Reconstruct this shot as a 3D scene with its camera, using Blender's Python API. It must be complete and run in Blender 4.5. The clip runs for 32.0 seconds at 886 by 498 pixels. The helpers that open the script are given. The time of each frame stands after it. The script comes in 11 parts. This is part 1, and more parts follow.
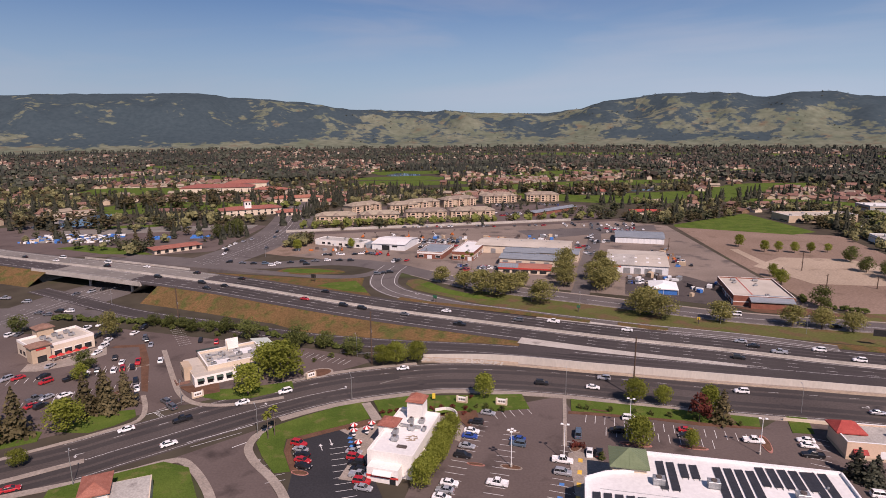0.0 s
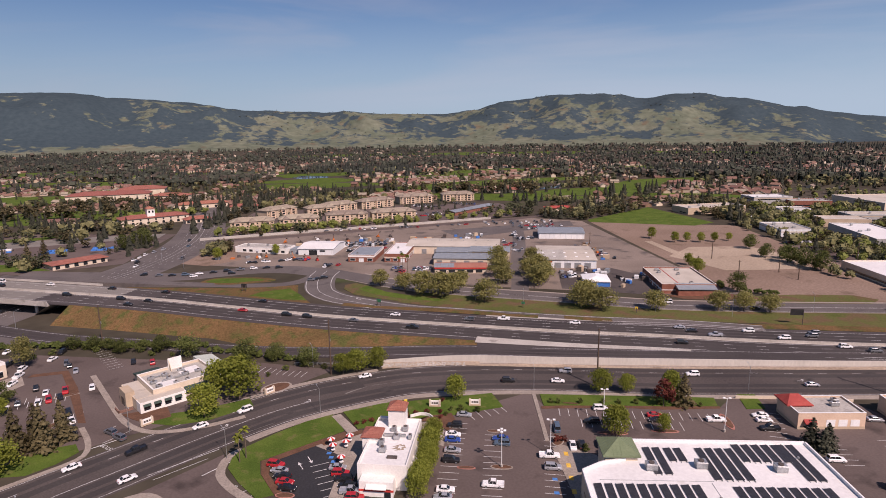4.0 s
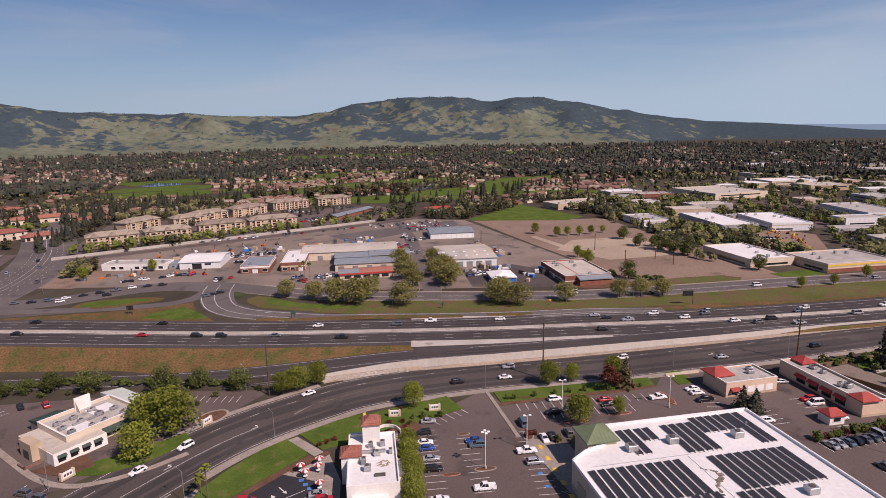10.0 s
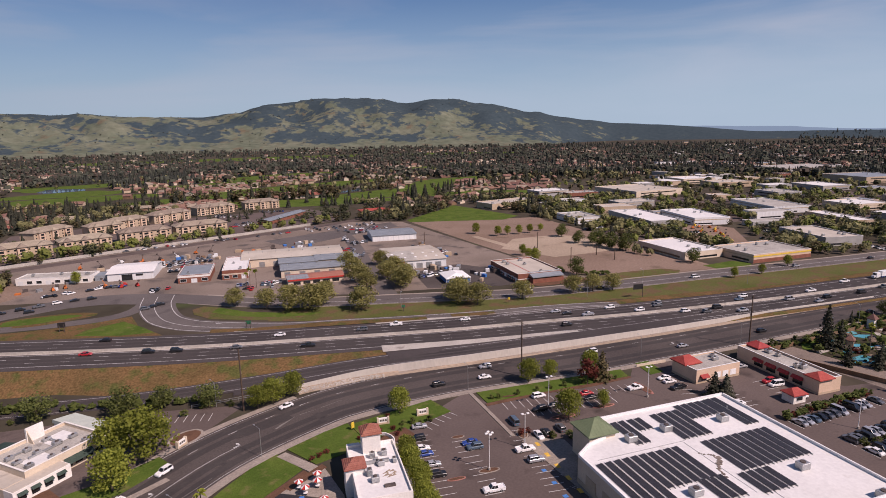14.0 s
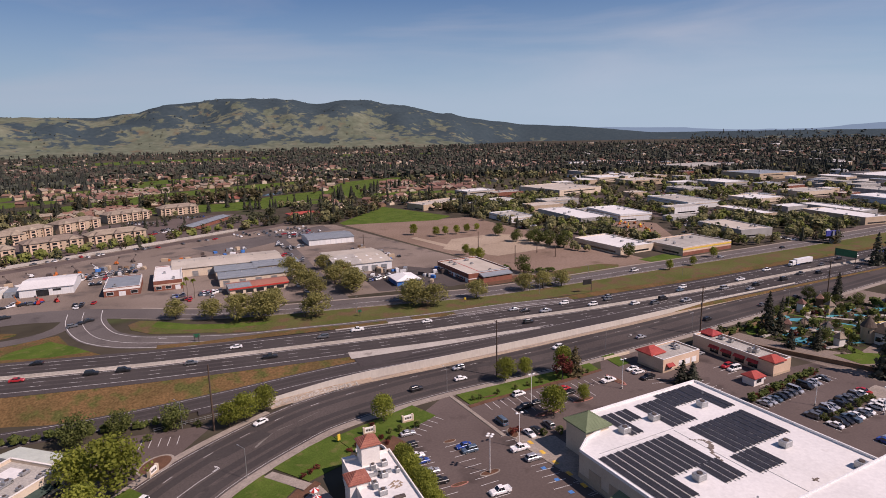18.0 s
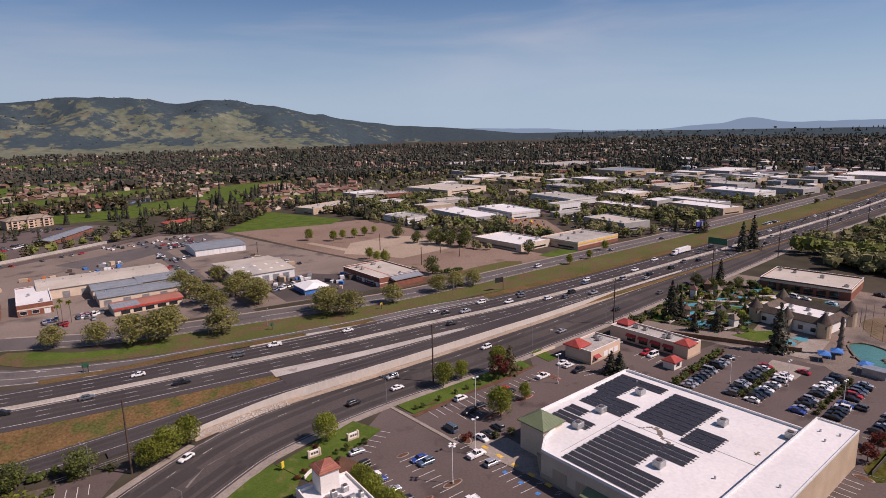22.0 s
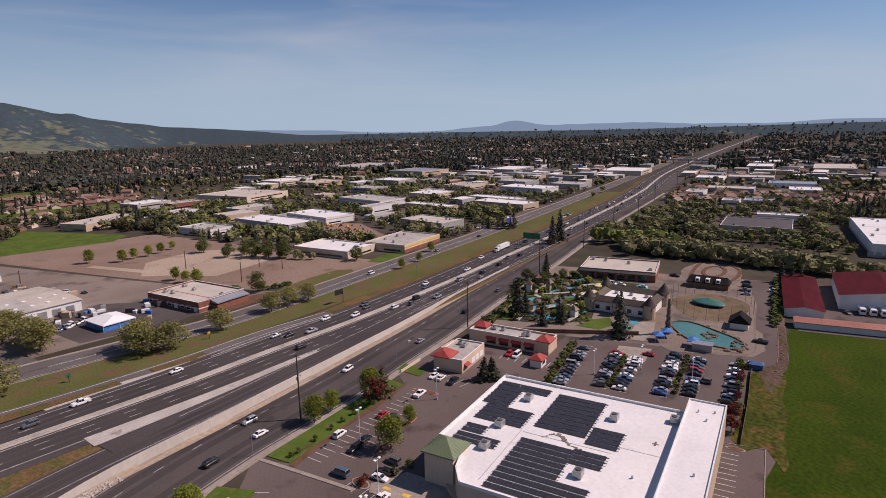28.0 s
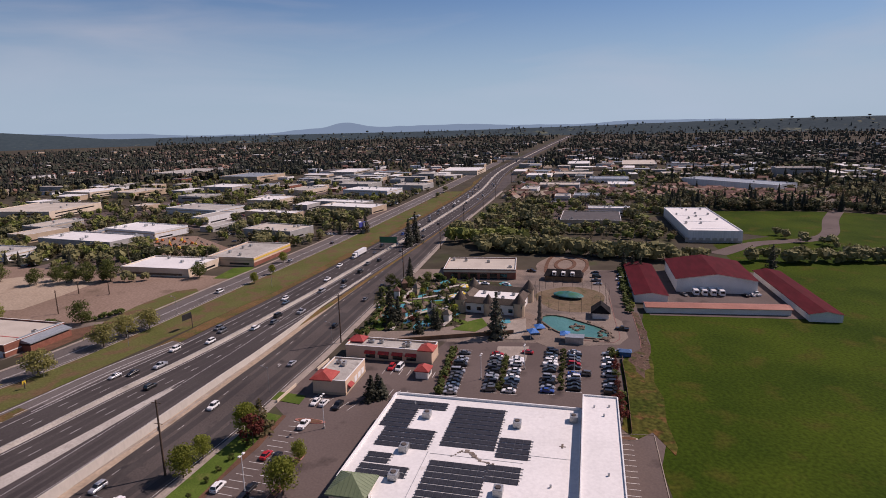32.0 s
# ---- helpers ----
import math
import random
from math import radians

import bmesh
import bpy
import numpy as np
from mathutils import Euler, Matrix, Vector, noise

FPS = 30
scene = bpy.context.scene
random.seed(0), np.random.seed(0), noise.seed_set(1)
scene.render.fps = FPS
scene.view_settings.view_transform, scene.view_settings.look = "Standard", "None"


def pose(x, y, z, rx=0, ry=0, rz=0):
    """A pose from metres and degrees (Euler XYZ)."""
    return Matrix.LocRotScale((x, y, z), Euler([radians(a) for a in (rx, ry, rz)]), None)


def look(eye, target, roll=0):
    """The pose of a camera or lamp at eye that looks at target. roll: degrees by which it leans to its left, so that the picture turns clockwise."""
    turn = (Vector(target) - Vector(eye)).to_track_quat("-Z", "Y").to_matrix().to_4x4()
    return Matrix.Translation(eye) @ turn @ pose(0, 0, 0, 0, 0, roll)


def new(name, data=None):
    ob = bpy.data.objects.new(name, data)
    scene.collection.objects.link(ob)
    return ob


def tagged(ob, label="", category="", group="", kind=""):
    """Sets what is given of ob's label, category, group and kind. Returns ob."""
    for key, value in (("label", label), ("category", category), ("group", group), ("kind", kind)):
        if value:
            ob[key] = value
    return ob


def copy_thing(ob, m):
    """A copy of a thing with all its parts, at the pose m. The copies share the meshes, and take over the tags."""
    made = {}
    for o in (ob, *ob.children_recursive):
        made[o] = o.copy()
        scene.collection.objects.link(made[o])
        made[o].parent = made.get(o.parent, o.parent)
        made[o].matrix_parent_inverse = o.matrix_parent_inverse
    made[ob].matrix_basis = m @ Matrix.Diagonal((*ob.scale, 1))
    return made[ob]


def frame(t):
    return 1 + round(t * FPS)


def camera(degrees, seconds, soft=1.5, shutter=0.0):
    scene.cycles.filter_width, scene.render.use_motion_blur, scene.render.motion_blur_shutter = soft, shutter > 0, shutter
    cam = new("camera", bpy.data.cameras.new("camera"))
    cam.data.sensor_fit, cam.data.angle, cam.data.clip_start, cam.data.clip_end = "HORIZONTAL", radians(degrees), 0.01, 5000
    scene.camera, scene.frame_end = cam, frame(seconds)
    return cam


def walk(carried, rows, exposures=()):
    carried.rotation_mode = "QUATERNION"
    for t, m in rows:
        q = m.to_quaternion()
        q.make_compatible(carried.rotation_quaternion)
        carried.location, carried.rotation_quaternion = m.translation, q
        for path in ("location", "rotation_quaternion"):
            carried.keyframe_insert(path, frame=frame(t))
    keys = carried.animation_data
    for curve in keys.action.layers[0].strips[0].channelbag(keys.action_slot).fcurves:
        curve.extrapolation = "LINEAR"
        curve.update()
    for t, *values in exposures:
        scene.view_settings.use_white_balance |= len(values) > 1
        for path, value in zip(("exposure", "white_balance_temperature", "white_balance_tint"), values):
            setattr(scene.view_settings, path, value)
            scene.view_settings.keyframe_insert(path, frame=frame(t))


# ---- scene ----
cam = camera(73.38, 32.0, soft=0.9)
PATH = [
    (0, (-6.97, 4.61, 87.21), (-6.50, 102.67, 67.60), -0.44),
    (0.5, (-9.51, 5.23, 87.20), (-7.39, 103.26, 67.57), -0.49),
    (1, (-12.06, 5.84, 87.19), (-8.17, 103.82, 67.54), -0.54),
    (1.5, (-14.67, 6.40, 87.18), (-8.87, 104.28, 67.53), -0.59),
    (2, (-17.30, 6.96, 87.18), (-9.55, 104.70, 67.52), -0.63),
    (2.5, (-19.92, 7.53, 87.18), (-9.91, 105.06, 67.52), -0.68),
    (3, (-22.53, 8.12, 87.18), (-10.17, 105.39, 67.52), -0.72),
    (3.5, (-25.11, 8.76, 87.18), (-10.42, 105.70, 67.53), -0.76),
    (4, (-27.65, 9.44, 87.19), (-10.74, 106.02, 67.54), -0.80),
    (5, (-32.63, 10.97, 87.21), (-11.32, 106.68, 67.56), -0.87),
    (5.5, (-35.06, 11.82, 87.22), (-11.61, 107.03, 67.58), -0.90),
    (6, (-37.45, 12.73, 87.23), (-11.78, 107.37, 67.59), -0.93),
    (6.5, (-39.81, 13.70, 87.25), (-12.05, 107.74, 67.60), -0.96),
    (7, (-42.14, 14.72, 87.26), (-12.45, 108.17, 67.61), -0.99),
    (7.5, (-44.44, 15.80, 87.27), (-12.90, 108.64, 67.62), -1.01),
    (8, (-46.72, 16.93, 87.27), (-13.42, 109.15, 67.62), -1.03),
    (8.5, (-48.98, 18.11, 87.28), (-13.95, 109.69, 67.63), -1.05),
    (9, (-51.22, 19.34, 87.28), (-14.48, 110.25, 67.63), -1.06),
    (10, (-55.66, 21.93, 87.27), (-15.60, 111.42, 67.61), -1.09),
    (11, (-60.05, 24.69, 87.24), (-17.02, 112.80, 67.59), -1.10),
    (12, (-64.39, 27.61, 87.20), (-18.41, 114.22, 67.55), -1.11),
    (12.5, (-66.53, 29.13, 87.18), (-18.99, 114.89, 67.53), -1.12),
    (13, (-68.66, 30.69, 87.15), (-19.46, 115.51, 67.50), -1.12),
    (13.5, (-70.76, 32.29, 87.12), (-19.96, 116.16, 67.47), -1.12),
    (14, (-72.84, 33.94, 87.09), (-20.52, 116.86, 67.44), -1.12),
    (14.5, (-74.88, 35.63, 87.06), (-21.10, 117.61, 67.41), -1.12),
    (15, (-76.88, 37.36, 87.03), (-21.75, 118.44, 67.38), -1.13),
    (16, (-80.71, 40.96, 86.97), (-22.81, 120.09, 67.31), -1.13),
    (16.5, (-82.53, 42.84, 86.94), (-23.20, 120.90, 67.28), -1.14),
    (17, (-84.28, 44.77, 86.92), (-23.41, 121.63, 67.24), -1.15),
    (17.5, (-85.94, 46.76, 86.89), (-23.55, 122.38, 67.20), -1.15),
    (18, (-87.51, 48.80, 86.87), (-23.55, 123.09, 67.16), -1.16),
    (18.5, (-88.98, 50.90, 86.85), (-23.37, 123.74, 67.12), -1.17),
    (19, (-90.34, 53.05, 86.84), (-22.92, 124.22, 67.09), -1.19),
    (19.5, (-91.57, 55.26, 86.82), (-22.30, 124.62, 67.05), -1.20),
    (20, (-92.68, 57.53, 86.81), (-21.55, 124.97, 67.02), -1.21),
    (20.5, (-93.66, 59.85, 86.80), (-20.69, 125.30, 66.99), -1.22),
    (21, (-94.49, 62.22, 86.80), (-19.77, 125.66, 66.95), -1.23),
    (21.5, (-95.18, 64.64, 86.80), (-18.78, 126.03, 66.91), -1.24),
    (22, (-95.71, 67.11, 86.79), (-17.62, 126.32, 66.87), -1.24),
    (22.5, (-96.09, 69.62, 86.79), (-16.41, 126.67, 66.83), -1.25),
    (23, (-96.31, 72.17, 86.78), (-15.10, 127.00, 66.79), -1.25),
    (23.5, (-96.37, 74.74, 86.78), (-13.65, 127.25, 66.75), -1.25),
    (24, (-96.27, 77.33, 86.77), (-12.02, 127.32, 66.71), -1.24),
    (24.5, (-96.02, 79.93, 86.76), (-10.34, 127.42, 66.67), -1.23),
    (25, (-95.62, 82.54, 86.75), (-8.60, 127.51, 66.62), -1.21),
    (25.5, (-95.07, 85.14, 86.73), (-6.71, 127.42, 66.57), -1.19),
    (26, (-94.38, 87.73, 86.71), (-4.77, 127.25, 66.52), -1.17),
    (27, (-92.63, 92.81, 86.65), (-0.75, 126.71, 66.41), -1.12),
    (27.5, (-91.59, 95.28, 86.62), (1.29, 126.32, 66.36), -1.09),
    (28, (-90.45, 97.68, 86.59), (3.32, 125.88, 66.31), -1.06),
    (28.5, (-89.24, 100.01, 86.55), (5.35, 125.31, 66.26), -1.03),
    (29, (-87.97, 102.26, 86.52), (7.34, 124.64, 66.21), -1.01),
    (29.5, (-86.66, 104.42, 86.49), (9.35, 123.62, 66.17), -1.00),
    (30, (-85.34, 106.47, 86.48), (11.27, 122.39, 66.13), -1.00),
    (30.5, (-84.01, 108.41, 86.48), (13.07, 121.12, 66.11), -1.03),
    (31, (-82.71, 110.25, 86.51), (14.72, 119.76, 66.10), -1.08),
    (31.5, (-81.48, 111.94, 86.58), (16.16, 118.13, 66.12), -1.17),
    (32, (-80.27, 113.58, 86.66), (17.59, 114.91, 66.15), -1.28),
]
walk(cam, [(t, look(eye, target, roll)) for t, eye, target, roll in PATH], [(0, 0.0, 7150, 34), (14, -0.1, 7100, 33), (25, -0.15, 7050, 32), (32, -0.22, 7050, 32)])

# ---- world, sun ----
SUN_AZ, SUN_EL = 157.0, 46.0
world = bpy.data.worlds.new("sky")
scene.world = world
world.use_nodes = True
wn, wl = world.node_tree.nodes, world.node_tree.links
bg = wn["Background"]
sky = wn.new("ShaderNodeTexSky")
sky.sky_type = 'NISHITA'
sky.sun_disc = False
sky.sun_elevation, sky.sun_rotation = radians(SUN_EL), radians(SUN_AZ)
sky.air_density, sky.dust_density, sky.ozone_density = 1.2, 0.3, 6.0
# thin cirrus drawn out along one wind direction
geo = wn.new("ShaderNodeTexCoord")
mp = wn.new("ShaderNodeMapping")
mp.inputs["Rotation"].default_value = (0.12, 0.0, 0.5)
mp.inputs["Scale"].default_value = (1.2, 1.6, 9.0)
cn = wn.new("ShaderNodeTexNoise")
cn.inputs["Scale"].default_value, cn.inputs["Detail"].default_value, cn.inputs["Distortion"].default_value = 1.3, 7.0, 0.6
cr = wn.new("ShaderNodeValToRGB")
cr.color_ramp.elements[0].position, cr.color_ramp.elements[1].position = 0.46, 0.80
mul = wn.new("ShaderNodeMath")
mul.operation = 'MULTIPLY'
mul.inputs[1].default_value = 0.7
mix = wn.new("ShaderNodeMix")
mix.data_type = 'RGBA'
mix.inputs["B"].default_value = (5.2, 5.9, 6.6, 1)
wl.new(geo.outputs["Generated"], mp.inputs[0])
wl.new(mp.outputs[0], cn.inputs["Vector"])
wl.new(cn.outputs["Fac"], cr.inputs[0])
wl.new(cr.outputs[0], mul.inputs[0])
wl.new(mul.outputs[0], mix.inputs["Factor"])
deep = wn.new("ShaderNodeMix")
deep.data_type, deep.blend_type = 'RGBA', 'MULTIPLY'
deep.inputs["Factor"].default_value = 1.0
deep.inputs["B"].default_value = (0.43, 0.70, 0.90, 1)
wl.new(sky.outputs[0], deep.inputs["A"])
wl.new(deep.outputs["Result"], mix.inputs["A"])
# pale haze low over the horizon
sep = wn.new("ShaderNodeSeparateXYZ")
wl.new(geo.outputs["Generated"], sep.inputs[0])
hz = wn.new("ShaderNodeMapRange")
hz.interpolation_type = 'SMOOTHSTEP'
hz.inputs[1].default_value, hz.inputs[2].default_value, hz.inputs[3].default_value, hz.inputs[4].default_value = -0.02, 0.26, 0.85, 0.0
wl.new(sep.outputs["Z"], hz.inputs[0])
mix2 = wn.new("ShaderNodeMix")
mix2.data_type = 'RGBA'
mix2.inputs["B"].default_value = (4.5, 6.9, 8.6, 1)
wl.new(hz.outputs[0], mix2.inputs["Factor"])
wl.new(mix.outputs["Result"], mix2.inputs["A"])
# brighter towards the sun's side
sunward = wn.new("ShaderNodeMapRange")
sunward.inputs[1].default_value, sunward.inputs[2].default_value, sunward.inputs[3].default_value, sunward.inputs[4].default_value = -0.4, 1.0, 0.96, 1.22
wl.new(sep.outputs["X"], sunward.inputs[0])
vs = wn.new("ShaderNodeVectorMath")
vs.operation = 'SCALE'
wl.new(mix2.outputs["Result"], vs.inputs[0])
wl.new(sunward.outputs[0], vs.inputs["Scale"])
wl.new(vs.outputs[0], bg.inputs["Color"])
bg.inputs["Strength"].default_value = 0.075
sun = new("sun", bpy.data.lights.new("sun", 'SUN'))
sun.data.energy, sun.data.angle, sun.data.color = 5.0, radians(0.6), (1.0, 0.95, 0.87)
_s = Vector((math.sin(radians(SUN_AZ)) * math.cos(radians(SUN_EL)), math.cos(radians(SUN_AZ)) * math.cos(radians(SUN_EL)), math.sin(radians(SUN_EL))))
sun.matrix_world = look(_s * 300, (0, 0, 0))


# ---- materials ----
def rgb(h):
    """Linear colour from a triple."""
    return (*h, 1.0)


def surface(name, a, b=None, rough=0.85, coarse=0.05, fine=1.5, bump=0.15, metal=0.0, vary=0.0, c=None, amount=0.5, spec=0.3, streak=None, grain=0.2):
    """A surface of two scales of variation: colours a and b mixed by a coarse noise, speckled by a fine one, with stains c; vary: change from piece to piece."""
    m = bpy.data.materials.new(name)
    m.use_nodes = True
    n, l = m.node_tree.nodes, m.node_tree.links
    p = n["Principled BSDF"]
    p.inputs["Roughness"].default_value, p.inputs["Metallic"].default_value = rough, metal
    p.inputs["Specular IOR Level"].default_value = spec
    b = b or tuple(min(1, v * 1.25) for v in a)
    tc = n.new("ShaderNodeTexCoord")
    vec = tc.outputs["Object"]
    if streak:
        mpn = n.new("ShaderNodeMapping")
        mpn.inputs["Scale"].default_value = streak
        l.new(vec, mpn.inputs[0])
        vec = mpn.outputs[0]
    n1 = n.new("ShaderNodeTexNoise")
    n1.inputs["Scale"].default_value, n1.inputs["Detail"].default_value = coarse, 5.0
    n2 = n.new("ShaderNodeTexNoise")
    n2.inputs["Scale"].default_value, n2.inputs["Detail"].default_value = fine, 4.0
    l.new(vec, n1.inputs["Vector"])
    l.new(vec, n2.inputs["Vector"])
    r1 = n.new("ShaderNodeMapRange")
    r1.inputs[1].default_value, r1.inputs[2].default_value = 0.35, 0.65
    l.new(n1.outputs["Fac"], r1.inputs[0])
    mx = n.new("ShaderNodeMix")
    mx.data_type = 'RGBA'
    mx.inputs["A"].default_value, mx.inputs["B"].default_value = rgb(a), rgb(b)
    l.new(r1.outputs[0], mx.inputs["Factor"])
    out = mx.outputs["Result"]
    if c:
        r2 = n.new("ShaderNodeMapRange")
        r2.inputs[1].default_value, r2.inputs[2].default_value = 1.0 - amount, 1.0 - amount + 0.14
        n3 = n.new("ShaderNodeTexNoise")
        n3.inputs["Scale"].default_value, n3.inputs["Detail"].default_value = coarse * 3.1, 6.0
        l.new(vec, n3.inputs["Vector"])
        l.new(n3.outputs["Fac"], r2.inputs[0])
        m2 = n.new("ShaderNodeMix")
        m2.data_type = 'RGBA'
        m2.inputs["B"].default_value = rgb(c)
        l.new(out, m2.inputs["A"])
        l.new(r2.outputs[0], m2.inputs["Factor"])
        out = m2.outputs["Result"]
    hs = n.new("ShaderNodeHueSaturation")
    r3 = n.new("ShaderNodeMapRange")
    r3.inputs[1].default_value, r3.inputs[2].default_value, r3.inputs[3].default_value, r3.inputs[4].default_value = 0.3, 0.7, 1 - grain, 1 + grain
    l.new(n2.outputs["Fac"], r3.inputs[0])
    val = r3.outputs[0]
    if vary:
        oi = n.new("ShaderNodeObjectInfo")
        gi = n.new("ShaderNodeNewGeometry")
        ad = n.new("ShaderNodeMath")
        ad.operation = 'ADD'
        l.new(oi.outputs["Random"], ad.inputs[0])
        l.new(gi.outputs["Random Per Island"], ad.inputs[1])
        fr = n.new("ShaderNodeMath")
        fr.operation = 'FRACT'
        l.new(ad.outputs[0], fr.inputs[0])
        r4 = n.new("ShaderNodeMapRange")
        r4.inputs[3].default_value, r4.inputs[4].default_value = 1 - vary, 1 + vary
        l.new(fr.outputs[0], r4.inputs[0])
        mm = n.new("ShaderNodeMath")
        mm.operation = 'MULTIPLY'
        l.new(val, mm.inputs[0])
        l.new(r4.outputs[0], mm.inputs[1])
        val = mm.outputs[0]
        r5 = n.new("ShaderNodeMapRange")
        r5.inputs[3].default_value, r5.inputs[4].default_value = 0.5 - vary * 0.06, 0.5 + vary * 0.06
        l.new(fr.outputs[0], r5.inputs[0])
        l.new(r5.outputs[0], hs.inputs["Hue"])
    l.new(val, hs.inputs["Value"])
    l.new(out, hs.inputs["Color"])
    l.new(hs.outputs[0], p.inputs["Base Color"])
    if bump:
        bp = n.new("ShaderNodeBump")
        bp.inputs["Strength"].default_value = bump
        bp.inputs["Distance"].default_value = 0.15
        l.new(n2.outputs["Fac"], bp.inputs["Height"])
        l.new(bp.outputs[0], p.inputs["Normal"])
    return m


def leaf_surface(name, a, b, vary=0.35, thin=0.3):
    """Foliage: two greens mixed leaf by leaf, a little light passing through."""
    m = bpy.data.materials.new(name)
    m.use_nodes = True
    n, l = m.node_tree.nodes, m.node_tree.links
    p = n["Principled BSDF"]
    p.inputs["Roughness"].default_value = 0.75
    p.inputs["Specular IOR Level"].default_value = 0.15
    gi, oi = n.new("ShaderNodeNewGeometry"), n.new("ShaderNodeObjectInfo")
    mx = n.new("ShaderNodeMix")
    mx.data_type = 'RGBA'
    mx.inputs["A"].default_value, mx.inputs["B"].default_value = rgb(a), rgb(b)
    l.new(gi.outputs["Random Per Island"], mx.inputs["Factor"])
    hs = n.new("ShaderNodeHueSaturation")
    r = n.new("ShaderNodeMapRange")
    r.inputs[3].default_value, r.inputs[4].default_value = 1 - vary, 1 + vary
    l.new(oi.outputs["Random"], r.inputs[0])
    l.new(r.outputs[0], hs.inputs["Value"])
    l.new(mx.outputs["Result"], hs.inputs["Color"])
    l.new(hs.outputs[0], p.inputs["Base Color"])
    tr = n.new("ShaderNodeBsdfTranslucent")
    l.new(hs.outputs[0], tr.inputs["Color"])
    ms = n.new("ShaderNodeMixShader")
    ms.inputs[0].default_value = thin
    l.new(p.outputs[0], ms.inputs[1])
    l.new(tr.outputs[0], ms.inputs[2])
    l.new(ms.outputs[0], n["Material Output"].inputs["Surface"])
    return m


ASPHALT = surface("asphalt", (0.072, 0.060, 0.056), (0.099, 0.083, 0.076), 0.9, 0.03, 2.0, 0.2, c=(0.033, 0.031, 0.032), amount=0.40, spec=0.12)
ASPHALT_NEW = surface("fresh_asphalt", (0.026, 0.026, 0.029), (0.034, 0.033, 0.036), 0.85, 0.05, 2.0, 0.15)
ASPHALT_OLD = surface("worn_asphalt", (0.104, 0.080, 0.072), (0.134, 0.104, 0.094), 0.92, 0.03, 1.5, 0.15, c=(0.060, 0.047, 0.043), amount=0.42, grain=0.1, spec=0.12)
FREEWAY = surface("freeway_asphalt", (0.059, 0.050, 0.050), (0.079, 0.068, 0.066), 0.88, 0.02, 2.0, 0.15, c=(0.078, 0.073, 0.071), amount=0.36, spec=0.12)
ROAD_GREY = surface("sun_bleached_asphalt", (0.108, 0.094, 0.089), (0.138, 0.121, 0.114), 0.9, 0.03, 2.0, 0.15, c=(0.078, 0.069, 0.066), amount=0.42, spec=0.12)
CONCRETE = surface("concrete", (0.36, 0.33, 0.29), (0.45, 0.415, 0.37), 0.9, 0.08, 2.0, 0.15, c=(0.27, 0.245, 0.215), amount=0.40)
SIDEWALK = surface("sidewalk_concrete", (0.255, 0.214, 0.178), (0.32, 0.272, 0.230), 0.9, 0.2, 2.0, 0.15, c=(0.20, 0.175, 0.152), amount=0.38)
KERB_RED = surface("painted_red_kerb", (0.33, 0.13, 0.10), (0.42, 0.2, 0.16), 0.8, 0.5, 2.0, 0.1)
PAINT_W = surface("white_road_paint", (0.52, 0.51, 0.49), (0.66, 0.65, 0.63), 0.8, 0.4, 3.0, 0.05, c=(0.26, 0.25, 0.245), amount=0.44)
PAINT_Y = surface("yellow_road_paint", (0.62, 0.36, 0.05), (0.72, 0.45, 0.08), 0.8, 0.4, 3.0, 0.05)
PAINT_B = surface("blue_road_paint", (0.04, 0.16, 0.42), (0.06, 0.22, 0.52), 0.8, 0.4, 3.0, 0.05)
LAWN = surface("mown_lawn", (0.058, 0.098, 0.018), (0.090, 0.132, 0.026), 0.95, 0.09, 3.0, 0.4, c=(0.125, 0.128, 0.042), amount=0.44, spec=0.04)
FIELD = surface("spring_grass_field", (0.024, 0.045, 0.004), (0.044, 0.069, 0.006), 0.95, 0.022, 0.9, 0.8, c=(0.058, 0.060, 0.010), amount=0.45, grain=0.30, spec=0.04)
DRYGRASS = surface("dry_verge_grass", (0.160, 0.094, 0.044), (0.112, 0.076, 0.034), 0.95, 0.06, 1.4, 0.8, c=(0.082, 0.084, 0.028), amount=0.50, grain=0.35, spec=0.04)
VERGE = surface("green_verge_grass", (0.082, 0.096, 0.028), (0.118, 0.112, 0.044), 0.95, 0.035, 1.2, 0.5, c=(0.132, 0.088, 0.050), amount=0.52, spec=0.04)
DIRT = surface("bare_dirt_lot", (0.205, 0.145, 0.110), (0.25, 0.18, 0.140), 0.95, 0.02, 0.8, 0.3, c=(0.155, 0.112, 0.083), amount=0.42, spec=0.04)
SAND = surface("pale_graded_sand", (0.33, 0.26, 0.195), (0.39, 0.31, 0.235), 0.95, 0.02, 0.8, 0.25, c=(0.22, 0.165, 0.12), amount=0.4, spec=0.04)
BARK_MULCH = surface("bark_mulch", (0.10, 0.050, 0.03), (0.14, 0.07, 0.042), 0.95, 0.3, 3.0, 0.5)
GRAVEL = surface("gravel_yard", (0.18, 0.144, 0.120), (0.24, 0.193, 0.162), 0.95, 0.02, 1.5, 0.3, c=(0.115, 0.097, 0.088), amount=0.46, spec=0.04)
TOWN = surface("valley_ground", (0.056, 0.050, 0.036), (0.082, 0.068, 0.052), 0.95, 0.006, 0.08, 0.3, c=(0.054, 0.070, 0.026), amount=0.42, spec=0.04)
# Grass tones pulled towards blue-grey: distance haze put into the base colour.
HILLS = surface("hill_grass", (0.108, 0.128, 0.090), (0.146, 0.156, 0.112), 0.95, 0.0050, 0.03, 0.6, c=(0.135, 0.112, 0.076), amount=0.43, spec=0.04)


